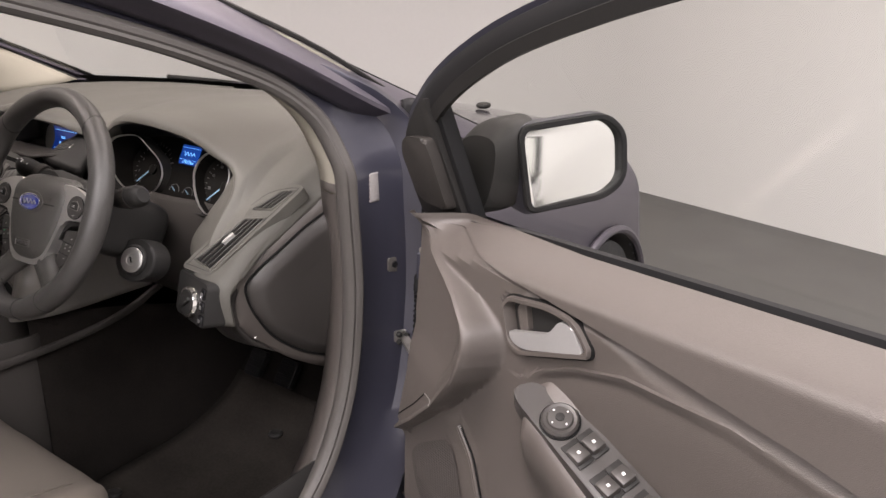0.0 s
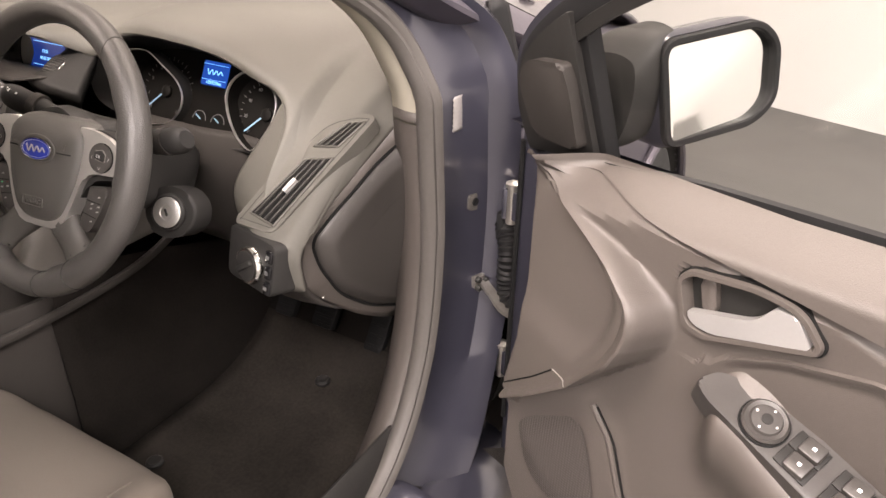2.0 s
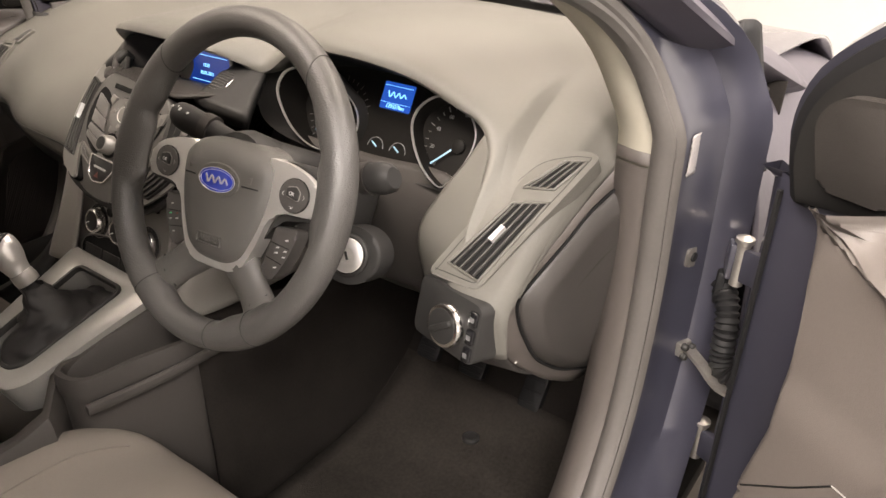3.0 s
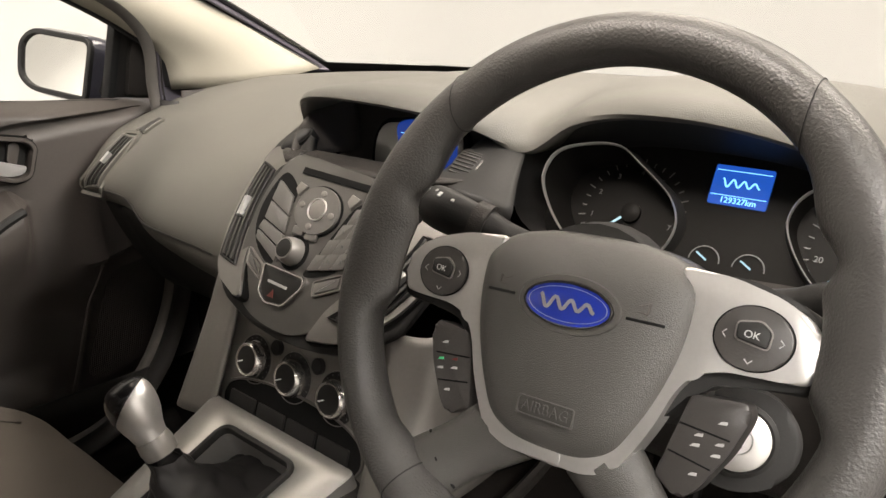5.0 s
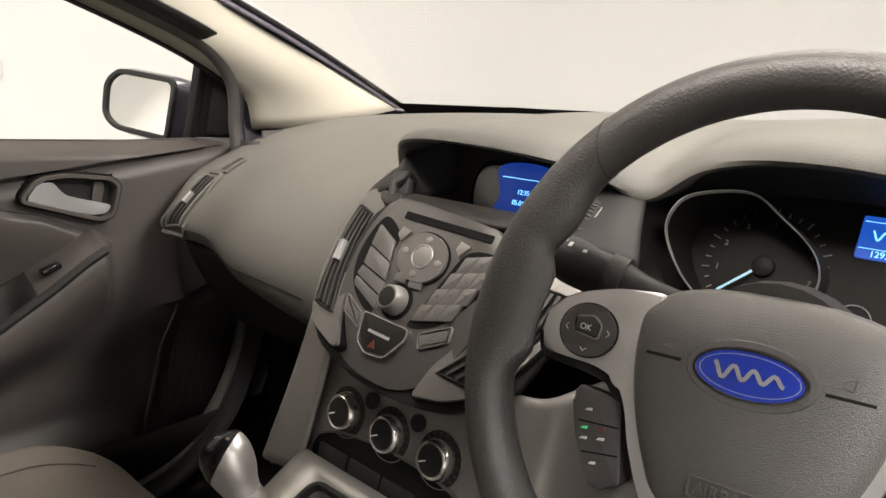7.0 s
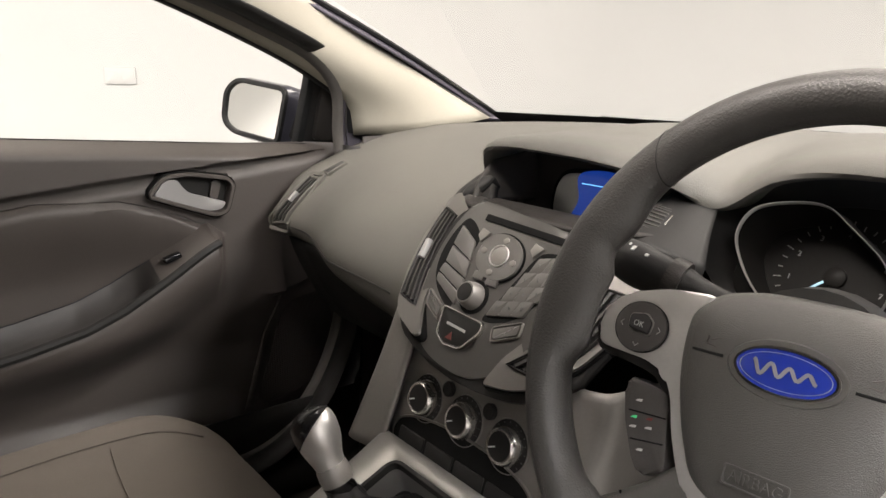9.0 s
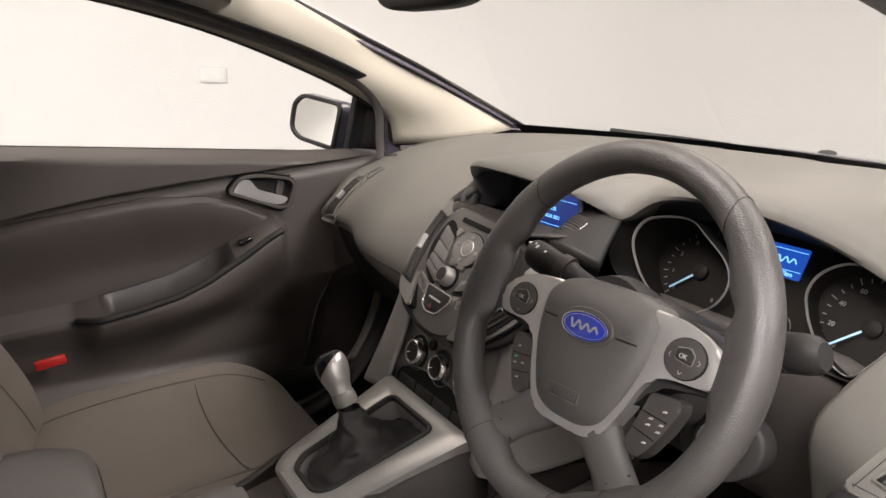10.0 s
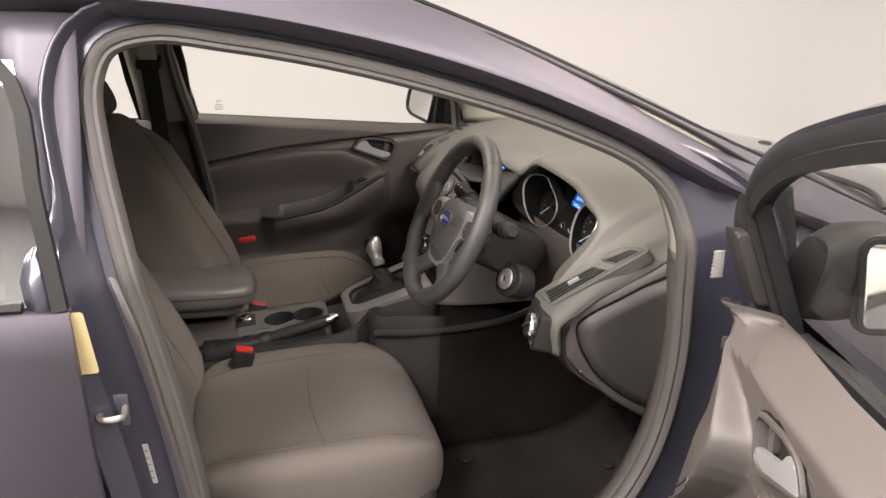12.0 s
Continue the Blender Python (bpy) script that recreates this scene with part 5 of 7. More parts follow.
vent_quad(dash, [(0.048, 0.108), (0.070, 0.106), (0.078, 0.139), (0.066, 0.142)], 2, VP, rim=0.004, tab=False, lay=lifted)

# instruments
CL = axes((0.335, 0.304, 0.949), (1, 0, 0), (0, 0.45, 0.893), (0, -0.893, 0.45))
cluster = part("instrument_panel", prism(rpoly([(-0.19, -0.10), (0.17, -0.10), (0.185, -0.005), (0.12, 0.060), (0, 0.078), (-0.11, 0.092), (-0.18, 0.074), (-0.198, 0.03)], 0.03, 6), 0.002, CL, 0.0, 0.004), CLUSTER, dash, "gloss black instrument panel")
mouth = spline([(0.132, 0.235, 0.972), (0.2, 0.248, 1.008), (0.3, 0.238, 1.023), (0.4, 0.257, 1.004), (0.48, 0.259, 0.976), (0.53, 0.262, 0.950), (0.522, 0.220, 0.893), (0.43, 0.242, 0.868), (0.33, 0.252, 0.866), (0.22, 0.242, 0.872), (0.148, 0.218, 0.912)], 72, True)
back = []
for k in range(72):
    p = CL.inverted() @ Vector(mouth[k])
    back.append(CL @ Vector((max(-0.195, min(0.195, p.x)) * 0.98, max(-0.08, min(0.092 if p.x < -0.02 else 0.078, p.y)), 0.001)))
part("instrument_cowl", add_grid(bmesh.new(), [mouth, [Vector(mouth[k]) * 0.5 + back[k] * 0.5 + Vector((0, 0.01, 0)) for k in range(72)], back], False, True), HARD, dash, "black tunnel round the instruments")
RING_L = [(-0.140, -0.079), (-0.161, -0.056), (-0.173, -0.027), (-0.164, -0.002), (-0.134, 0.013), (-0.104, 0.0165), (-0.083, 0.004), (-0.050, -0.022), (-0.043, -0.040), (-0.048, -0.064), (-0.070, -0.088), (-0.108, -0.094)]
RING_R = [(0.060, -0.045), (0.051, -0.024), (0.056, -0.002), (0.081, 0.0170), (0.117, 0.0165), (0.150, -0.004), (0.161, -0.022), (0.161, -0.044), (0.148, -0.074), (0.130, -0.096), (0.104, -0.088), (0.078, -0.068)]
for loop_, (cx_, cy_), lift_, turn in ((RING_L, (-0.096, -0.036), lambda x, y: 0.02 - 0.3 * (x + 0.042) + 0.25 * (y + 0.036), 1), (RING_R, (0.120, -0.038), lambda x, y: 0.03 + 0.1 * (x - 0.1), -1)):
    edge = outline(loop_, 72)
    inner_ = grown(edge, -0.0015)
    lip = [[CL @ Vector((x, y, lift_(x, y) + h)) for x, y in e] for e, h in ((edge, -0.006), (edge, 0.0), (grown(edge, -0.0008), 0.0010), (inner_, 0.0), (inner_, -0.006))]
    dial = part("dial", add_grid(bmesh.new(), lip, False, True), SILVER, cluster, "silver dial ring")
    part("dial_tunnel", add_grid(bmesh.new(), [[CL @ Vector((x, y, lift_(x, y) - 0.004)) for x, y in inner_], [CL @ Vector((x * 0.94 + cx_ * 0.06, y * 0.94 + cy_ * 0.06, 0.0)) for x, y in inner_]], False, True), CLUSTER, dial, "gloss black dial tunnel")
    part("dial_bowl", add_grid(bmesh.new(), [[CL @ Vector((x, y, lift_(x, y) - 0.002)) for x, y in edge], [CL @ Vector((x * 1.08 - cx_ * 0.08, y * 1.08 - cy_ * 0.08, max(0.0, lift_(x, y) - 0.03))) for x, y in edge]], False, True), HARD, dial)
    for k in range(25):
        a = radians(225 - 270 * k / 24)
        r0, r1 = 0.0495, 0.0545 if k % 3 else 0.057
        c, s_ = math.cos(a), math.sin(a)
        part("dial_mark", rbox(r1 - r0, 0.0010, 0.0006, 0, CL @ pose(cx_ + c * (r0 + r1) / 2, cy_ + s_ * (r0 + r1) / 2, 0.003, 0, 0, math.degrees(a))), DIM_PRINT, dial)
    for k in range(0, 9):
        a = radians(225 - 270 * k / 8)
        writing("dial_number", str(k) if turn > 0 else str(k * 20), 0.0075, CL @ pose(cx_ + 0.042 * math.cos(a), cy_ + 0.042 * math.sin(a), 0.003), DIM_PRINT, dial)
    a = radians(223)
    part("needle", rbox(0.036, 0.0024, 0.0015, 0.0005, CL @ pose(cx_ + 0.028 * math.cos(a), cy_ + 0.028 * math.sin(a), 0.007, 0, 0, 223)), NEEDLE, dial, "pale blue needle")
    part("needle_hub", lathe([(0.010, 0.002), (0.010, 0.006), (0.008, 0.0075), (0.001, 0.008)], CL @ pose(cx_, cy_, 0), 20), CLUSTER, dial)
for dx in (-0.014, 0.026):
    arc = [CL @ Vector((dx + 0.014 * math.cos(radians(a)), -0.068 + 0.014 * math.sin(radians(a)), 0.004)) for a in range(0, 181, 12)]
    g = part("small_gauge", tube(arc, 0.0006, 6), DIM_PRINT, cluster)
    part("gauge_needle", rbox(0.012, 0.0016, 0.001, 0, CL @ pose(dx - 0.003, -0.064, 0.004, 0, 0, 150)), NEEDLE, g)
screen = part("trip_screen", prism(rect(0.053, 0.038, 0.002, cx=0.0, cy=0.0065), 0.004, CL, 0.0), BLUE_SCREEN, cluster, "glowing blue trip computer screen")
part("screen_line", rbox(0.05, 0.0006, 0.0005, 0, CL @ pose(0, 0.0205, 0.0045)), CYAN_PRINT, screen)
part("screen_line", rbox(0.05, 0.0006, 0.0005, 0, CL @ pose(0, -0.0035, 0.0045)), CYAN_PRINT, screen)
writing("odometer", "129327km", 0.0078, CL @ pose(0.001, -0.0080, 0.0045), CYAN_PRINT, screen)
flourish = [CL @ Vector((-0.017 + 0.034 * k / 40, 0.0085 + 0.0042 * math.cos(k / 40 * 7 * math.pi) * (1 - 0.45 * k / 40), 0.0046)) for k in range(41)]
part("logo_bar", sweep(flourish, [(-0.0008, -0.0002), (0.0008, -0.0002), (0.0008, 0.0002), (-0.0008, 0.0002)], up=tuple(CL.to_3x3() @ Vector((0, 0, 1)))), CYAN_PRINT, screen, "plain pale stroke in place of a logo")

# lower dash: knee panel, light switch, column and lock
knee = stations([(x, ((0.255, 0.885), (0.235, 0.85), (0.232, 0.80), (0.245, 0.74), (0.275, 0.68), (0.34, 0.63), (0.45, 0.60))) for x in (0.13, 0.33, 0.47)] +
                [(0.53, ((0.22, 0.86), (0.19, 0.82), (0.165, 0.78), (0.165, 0.73), (0.19, 0.68), (0.27, 0.63), (0.40, 0.595))), (0.612, ((0.19, 0.84), (0.17, 0.80), (0.155, 0.77), (0.16, 0.73), (0.19, 0.685), (0.27, 0.63), (0.38, 0.58)))])
part("knee_panel", loft(knee, 20, 30), DARK_TRIM, dash, "dark knee panel", solid=0.006)
LS = axes((0.5675, 0.1225, 0.779), Vector((0.97, -0.22, 0)).normalized(), Vector((0.05, 0.2, 0.98)).normalized(), Vector((-0.22, -0.95, 0.2)).normalized())
light = part("light_switch", prism(rect(0.105, 0.075, 0.012), 0.012, LS, 0.004, 0.03), HARD, dash, "black light switch panel")
part("switch_dial", lathe([(0.0265, 0.012), (0.0265, 0.018), (0.0245, 0.022), (0.021, 0.0225)], LS @ pose(0.006, -0.004, 0), 30), CHROME, light, "chrome ringed light switch")
part("dial_face", lathe([(0.021, 0.012), (0.021, 0.0235), (0.019, 0.024), (0.001, 0.024)], LS @ pose(0.006, -0.004, 0), 26), HARD, light)
part("dial_grip", rbox(0.036, 0.008, 0.008, 0.003, LS @ pose(0.006, -0.004, 0.025, 0, 0, 35)), HARD, light)
for k in range(3):
    part("switch_rocker", rbox(0.012, 0.018, 0.006, 0.002, LS @ pose(0.043, 0.02 - 0.022 * k, 0.013)), GLOSS, light)
    part("switch_mark", rbox(0.006, 0.005, 0.001, 0, LS @ pose(0.043, 0.02 - 0.022 * k, 0.0165)), DIM_PRINT, light)

column = thing("steering_column", pose(0.332, 0.1, 0.88), "black plastic steering column shroud with ignition lock", "steering column")
CM = axes((0.332, 0.115, 0.870), (1, 0, 0), (0, 0.883, -0.469), (0, 0.469, 0.883))
part("shroud", pillow(0.062, 0.105, 0.058, 0.45, 0.5, lambda p: CM @ p, 18, 30), HARD, column)
LK = axes((0.414, 0.118, 0.812), Vector((0.96, 0.25, 0)).normalized(), Vector((-0.05, 0.35, 0.93)).normalized(), Vector((0.23, -0.90, 0.36)).normalized())
part("lock_housing", prism(ellipse(0.042, 0.037, 36), 0.006, LK, 0.005, 0.035, 3), HARD, column)
part("lock_collar", lathe([(0.027, 0.005), (0.027, 0.010), (0.024, 0.012), (0.021, 0.010)], LK, 30), HARD, column)
lock = part("ignition_lock", lathe([(0.022, 0.004), (0.022, 0.013), (0.020, 0.0145), (0.010, 0.0145), (0.009, 0.0135), (0.001, 0.0135)], LK, 28), SILVER, column, "bright ignition lock")
part("key_slot", rbox(0.003, 0.011, 0.002, 0.0005, LK @ pose(0, 0, 0.0145, 0, 0, 25)), HARD, lock)


def stalk(sgn, name, label):
    base = Vector((0.387, 0.075, 0.925)) if sgn > 0 else Vector((0.268, 0.110, 0.916))
    tip = base + Vector((0.135, 0.0, 0.03)) if sgn > 0 else Vector((0.145, 0.081, 0.949))
    line = spline([base, base.lerp(tip, 0.37) + Vector((0, 0, -0.003)), base.lerp(tip, 0.74) + Vector((0, 0, -0.002)), tip], 22)
    thick = [0.7, 0.75, 0.85, 1.1, 1.25, 1.15, 0.8] if sgn > 0 else [0.8, 0.95, 1.05, 1.25, 1.4, 1.3, 1.0]
    width = np.interp(np.linspace(0, 1, 22), [0, 0.3, 0.42, 0.5, 0.85, 0.95, 1], thick)
    lift = Vector((0, -0.5, 0.85))
    st = part(name, sweep(line, circle(0.0128, 14, 0.0150), up=lift, scale=width), HARD, column, label)
    a, b = (14, 17) if sgn > 0 else (11, 14)
    part("stalk_ring", sweep(line[a:b], circle(0.0200 if sgn < 0 else 0.0166, 16, 0.0228 if sgn < 0 else 0.019), up=lift), DARK_TRIM, st)
    if sgn < 0:
        for k in range(5):
            p = Vector(line[15 + k]) + lift * 0.0150 * width[15 + k] + Vector((0, -0.003 + 0.004 * (k % 2), 0.0005))
            part("stalk_mark", rbox(0.0022 if k % 2 else 0.0032, 0.0030 if k != 2 else 0.005, 0.0012, 0.0003, Matrix.Translation(p) @ pose(0, 0, 0, 30, 0, 0)), PALE_PRINT, st, "small white symbol")


stalk(-1, "wiper_stalk", "black wiper stalk")
stalk(1, "indicator_stalk", "black indicator stalk")

# centre stack
LEAN_X = Vector((math.cos(radians(6)), -0.53 * math.sin(radians(6)), -0.848 * math.sin(radians(6))))
LEAN_Y = Vector((math.sin(radians(6)), 0.53 * math.cos(radians(6)), 0.848 * math.cos(radians(6))))
ST = axes((-0.026, 0.055, 0.82), LEAN_X, LEAN_Y, LEAN_X.cross(LEAN_Y))
stack = thing("centre_stack", pose(0, 0.06, 0.82), "dark grey radio stack with side vents and keypad", "car radio")


def both(half):
    """Mirror a half outline that runs down the left side."""
    return half + [(-x, y) for x, y in half[::-1] if abs(x) > 1e-6]


FACE = [(-0.078, 0.152), (-0.092, 0.118), (-0.097, 0.08), (-0.090, 0.035), (-0.070, -0.005), (-0.042, -0.024), (0.0, -0.030)]
TOP = [(0.05, 0.156), (0.0, 0.157), (-0.05, 0.156)]
part("stack_backing", prism(outline(both([(x * 1.12, min(0.138, y * 1.05)) for x, y in FACE]) + [(x, 0.140) for x, y in TOP], 80), 0.001, ST, 0.0, 0.06), HARD, stack)


def stack_skin(u, v):
    """The moulded base of the stack: flat in the middle, falling away to the sides."""
    t = max(0.0, abs(u) - 0.075)
    return ST @ Vector((u, v, 0.004 - 0.14 * t - 0.146 * max(0.0, v) * smooth(0.0, 0.03, t)))


skin = []
for v in np.linspace(-0.036, 0.188, 40):
    lo = float(np.interp(v, [-0.036, -0.028, -0.016, 0.003, 0.04, 0.1, 0.157, 0.188], [-0.02, -0.070, -0.100, -0.122, -0.148, -0.166, -0.170, -0.150]))
    hi = float(np.interp(v, [-0.036, -0.028, -0.016, 0.003, 0.04, 0.1, 0.14, 0.188], [0.02, 0.070, 0.100, 0.122, 0.148, 0.155, 0.140, 0.06]))
    row = []
    for k in range(41):
        u = lo + (hi - lo) * k / 40
        rim = 0.188 - 0.037 * smooth(-0.128, -0.085, u)
        row.append(stack_skin(u, -0.036 + (v + 0.036) * (rim + 0.036) / 0.224))
    skin.append(row)
part("stack_shell", add_grid(bmesh.new(), skin), HARD, stack, "dark grey moulded stack surround", solid=0.012)
part("radio_face", prism(outline(both([(x, min(y, 0.146)) for x, y in FACE]) + [(x, 0.150) for x, y in TOP], 90), 0.007, ST, 0.004, 0.01), FASCIA, stack, "grey radio fascia")
WING_OUT = [(-0.034, 0.1935), (-0.068, 0.174), (-0.079, 0.146), (-0.077, 0.091), (-0.060, 0.042), (-0.035, 0.003), (-0.012, -0.012), (0.036, -0.0205), (0.044, -0.016), (0.016, 0.012), (0.006, 0.030), (-0.006, 0.072), (-0.026, 0.121), (-0.031, 0.147), (-0.028, 0.168)]
for sgn in (-1, 1):
    tilt = Matrix.Translation((sgn * 0.085, 0, 0.006)) @ Matrix.Rotation(radians(sgn * 8), 4, "Y") @ Matrix.Rotation(radians(-8.3), 4, "X")
    W = ST @ tilt
    flip = -sgn
    o = rpoly([(flip * (a if sgn < 0 else min(a, 0.014 + 0.12 * (a - 0.014))), min(b, 0.152 + 0.1 * (b - 0.152)) if sgn < 0 else min(b, 0.135 + 0.1 * (b - 0.135))) for a, b in WING_OUT][::flip], 0.010, 4)
    part("wing_gap", prism(grown(o, 0.0022), 0.0012, W, 0.0, 0.016), VOID, stack)
    wing = part("side_wing", prism(o, 0.005, W, 0.003, 0.014, 4), WING, stack, "satin grey side wing")
    vent_quad(stack, [(flip * a, b) for a, b in ((-0.032, 0.010), (0.005, 0.008), (-0.041, 0.124 if sgn < 0 else 0.117), (-0.068, 0.129 if sgn < 0 else 0.119))], 3, W @ pose(0, 0, 0.0052), rim=0.003, blade=0.002, rim_mat=HARD, bow=0.009 * flip)
    if sgn < 0:
        BT = W @ pose(-0.050, 0.170, -0.002, -10, 0, -28)
        part("button_gap", prism(ellipse(0.0125, 0.0235, 28), 0.003, BT, 0.001, 0.012), VOID, wing)
        part("wing_button", pillow(0.0105, 0.0215, 0.006, 0.9, 0.9, lambda p: BT @ (p + Vector((0, 0, 0.003))), 12, 24), HARD, wing, "small black button")
part("disc_slot", rbox(0.118, 0.0075, 0.002, 0.0, ST @ pose(0.006, 0.136, 0.0075, 0, 0, 3)), VOID, stack, "black disc slot")
# round pad, volume knob, key columns
part("round_pad", prism(ellipse(0.0345, 0.0275, 44, -0.003, 0.098), 0.0085, ST, 0.001, -0.006), VOID, stack)
part("pad_face", prism(ellipse(0.0325, 0.0255, 44, -0.003, 0.098), 0.0115, ST, 0.002, -0.006), KEY, stack)
part("pad_ring", frame_ring(ellipse(0.0135, 0.0125, 32, -0.002, 0.099), ellipse(0.0120, 0.011, 32, -0.002, 0.099), 0.0128, ST, -0.009, 0.0006), SILVER, stack)
part("pad_centre", prism(ellipse(0.0118, 0.0108, 32, -0.002, 0.099), 0.0122, ST, 0.001, -0.009), DARK_SILVER, stack, "round select key")
for a in (0, 90, 180, 270):
    part("pad_mark", prism(ellipse(0.0045, 0.0035, 16, -0.003 + 0.0235 * math.cos(radians(a)), 0.098 + 0.0185 * math.sin(radians(a))), 0.0122, ST, 0.0006, -0.009), DARK_SILVER, stack)
part("knob_well", prism(ellipse(0.0195, 0.019, 32, -0.008, 0.049), 0.0082, ST, 0.0, -0.006), VOID, stack)
part("volume_knob", lathe([(0.0150, 0.007), (0.0145, 0.014), (0.0125, 0.022), (0.0115, 0.0235), (0.001, 0.0235)], ST @ pose(-0.008, 0.049, 0), 32), DARK_SILVER, stack, "satin volume knob")
part("knob_cap", lathe([(0.0100, 0.020), (0.0098, 0.0242), (0.001, 0.0245)], ST @ pose(-0.008, 0.049, 0), 24), HARD, stack)
# flat near-black sheets under both key groups paint the shade between keys
part("key_shade_sheet", prism(outline([(-0.078, 0.124), (-0.091, 0.085), (-0.084, 0.056), (-0.070, 0.040), (-0.034, 0.027), (-0.032, 0.045), (-0.047, 0.075), (-0.046, 0.108)], 50)[:], 0.0072, ST, 0.0, -0.006), VOID, stack)
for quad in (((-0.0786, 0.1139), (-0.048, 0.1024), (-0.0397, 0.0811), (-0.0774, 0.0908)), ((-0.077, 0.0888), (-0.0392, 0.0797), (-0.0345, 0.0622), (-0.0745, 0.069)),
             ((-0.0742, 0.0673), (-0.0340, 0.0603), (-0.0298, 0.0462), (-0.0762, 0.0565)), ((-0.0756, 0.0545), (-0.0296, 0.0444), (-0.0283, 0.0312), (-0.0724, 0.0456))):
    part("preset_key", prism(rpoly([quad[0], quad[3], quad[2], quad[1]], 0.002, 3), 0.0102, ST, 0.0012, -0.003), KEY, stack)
part("key_shade_sheet", prism(outline([(0.048, 0.120), (0.034, 0.088), (0.024, 0.052), (0.018, 0.033), (0.052, 0.045), (0.066, 0.062), (0.086, 0.098), (0.090, 0.122)], 50), 0.0078, ST, 0.0, -0.006), VOID, stack)
for r in range(4):
    for c in range(3):
        x, y = 0.050 - 0.0076 * (r + 0.5) + 0.0150 * (c + 0.5), 0.1140 - 0.0190 * (r + 0.5) + 0.0055 * (c + 0.5)
        key = part("number_key", prism(rpoly([(x - 0.0056, y + 0.0068), (x + 0.0092, y + 0.0122), (x + 0.0058, y - 0.0064), (x - 0.0090, y - 0.0118)], 0.0015, 3), 0.0105, ST, 0.001, -0.007), KEY, stack)
        writing("key_number", "123456789*0#"[3 * r + c], 0.0055, ST @ pose(x, y, 0.0107, 0, 0, 20), DIM_PRINT, key)
for x, y in ((-0.041, 0.114), (0.039, 0.121)):
    part("arrow_key", prism([(x - 0.008, y - 0.003), (x, y - 0.009), (x + 0.008, y + 0.004), (x - 0.006, y + 0.006)], 0.0102, ST, 0.001, -0.006), DARK_SILVER, stack)
for x in (-0.016, 0.005):
    part("seek_key", rbox(0.017, 0.0095, 0.004, 0.0015, ST @ pose(x, 0.0715, 0.0085, 0, 0, 6)), KEY, stack)
for sgn, x, y in ((-1, -0.056, 0.021), (1, 0.056, 0.034)):
    pts_ = rpoly([(x - 0.019, y + 0.006 - sgn * 0.008), (x + 0.015, y + 0.010 + sgn * 0.008), (x + 0.019, y - 0.006 + sgn * 0.008), (x - 0.012, y - 0.011 - sgn * 0.006)], 0.004, 4)
    part("corner_key", frame_ring(pts_, grown(pts_, -0.0016), 0.010, ST, -0.005, 0.0006), DARK_SILVER, stack)
    part("corner_face", prism(grown(pts_, -0.003), 0.0098, ST, 0.001, -0.005), KEY, stack)
haz = rpoly([(-0.040, 0.027), (0.026, 0.031), (0.029, 0.020), (0.014, -0.006), (-0.012, -0.011), (-0.030, -0.003)], 0.006)
part("hazard_rim", frame_ring(haz, grown(haz, -0.0022), 0.0115, ST, -0.005, 0.001), KNOB, stack, "bright rim of the hazard switch")
part("hazard_switch", prism(grown(haz, -0.003), 0.0105, ST, 0.001, -0.005), HARD, stack)
part("hazard_lamp", rbox(0.030, 0.0028, 0.001, 0, ST @ pose(-0.006, 0.0125, 0.011, 0, 0, 3)), PALE_PRINT, stack)
part("hazard_mark", prism([(-0.013, -0.003), (-0.003, -0.002), (-0.008, 0.006)], 0.0111, ST, 0, -0.01), RED_PRINT, stack, "red hazard triangle")

# screen in its recess under the brow
shelf = loft([[(-0.012 + x * k, y, z) for x in (-0.155, -0.08, 0, 0.08, 0.15)] for y, z, k in ((0.128, 0.944, 0.60), (0.150, 0.947, 0.80), (0.18, 0.946, 0.93), (0.21, 0.937, 0.93), (0.248, 0.925, 0.9), (0.262, 0.945, 0.88), (0.272, 1.01, 0.86))], 18, 20)
part("screen_shelf", shelf, DARK_TRIM, stack, "dark shelf below the screen", solid=0.004)
cheek = loft([[(-0.126, 0.150, 0.943), (-0.138, 0.168, 0.965), (-0.150, 0.198, 0.983), (-0.160, 0.232, 0.993)], [(-0.125, 0.265, 0.94), (-0.127, 0.265, 0.965), (-0.129, 0.264, 0.985), (-0.13, 0.262, 1.008)]], 10, 12)
part("screen_cheek", cheek, DARK_TRIM, stack, solid=0.004)
cheek = loft([[(0.088, 0.146, 0.946), (0.135, 0.150, 0.940), (0.175, 0.168, 0.928)], [(0.092, 0.19, 0.966), (0.130, 0.19, 0.960), (0.158, 0.20, 0.950)], [(0.098, 0.25, 0.996), (0.122, 0.245, 0.986), (0.140, 0.240, 0.974)]], 12, 12)
part("screen_cheek", cheek, HARD, stack, "dark panel carrying a thumb wheel", solid=0.03)
SC = axes((-0.015, 0.2505, 0.950), (1, 0, 0), (0, 0.25, 0.968), (0, -0.968, 0.25))
bez = outline([(-0.066, 0.0), (-0.060, 0.026), (-0.03, 0.033), (0.03, 0.034), (0.060, 0.027), (0.066, 0.0), (0.058, -0.026), (0.03, -0.032), (-0.03, -0.032), (-0.058, -0.026)], 60)
part("screen_bezel", prism(grown(bez, 0.006), 0.002, SC, 0.001, 0.02), VOID, stack)
lens = part("screen_lens", prism(bez, 0.004, SC, 0.001, 0.0), LENS, stack, "glossy oval screen lens, grey reflection painted in")
scr = part("radio_screen", prism(outline([(-0.036, 0.029), (0.050, 0.029), (0.060, 0.0), (0.050, -0.027), (-0.036, -0.027), (-0.028, 0.0)], 50), 0.0046, SC, 0.0, -0.003), RADIO_SCREEN, lens, "glowing blue radio screen")
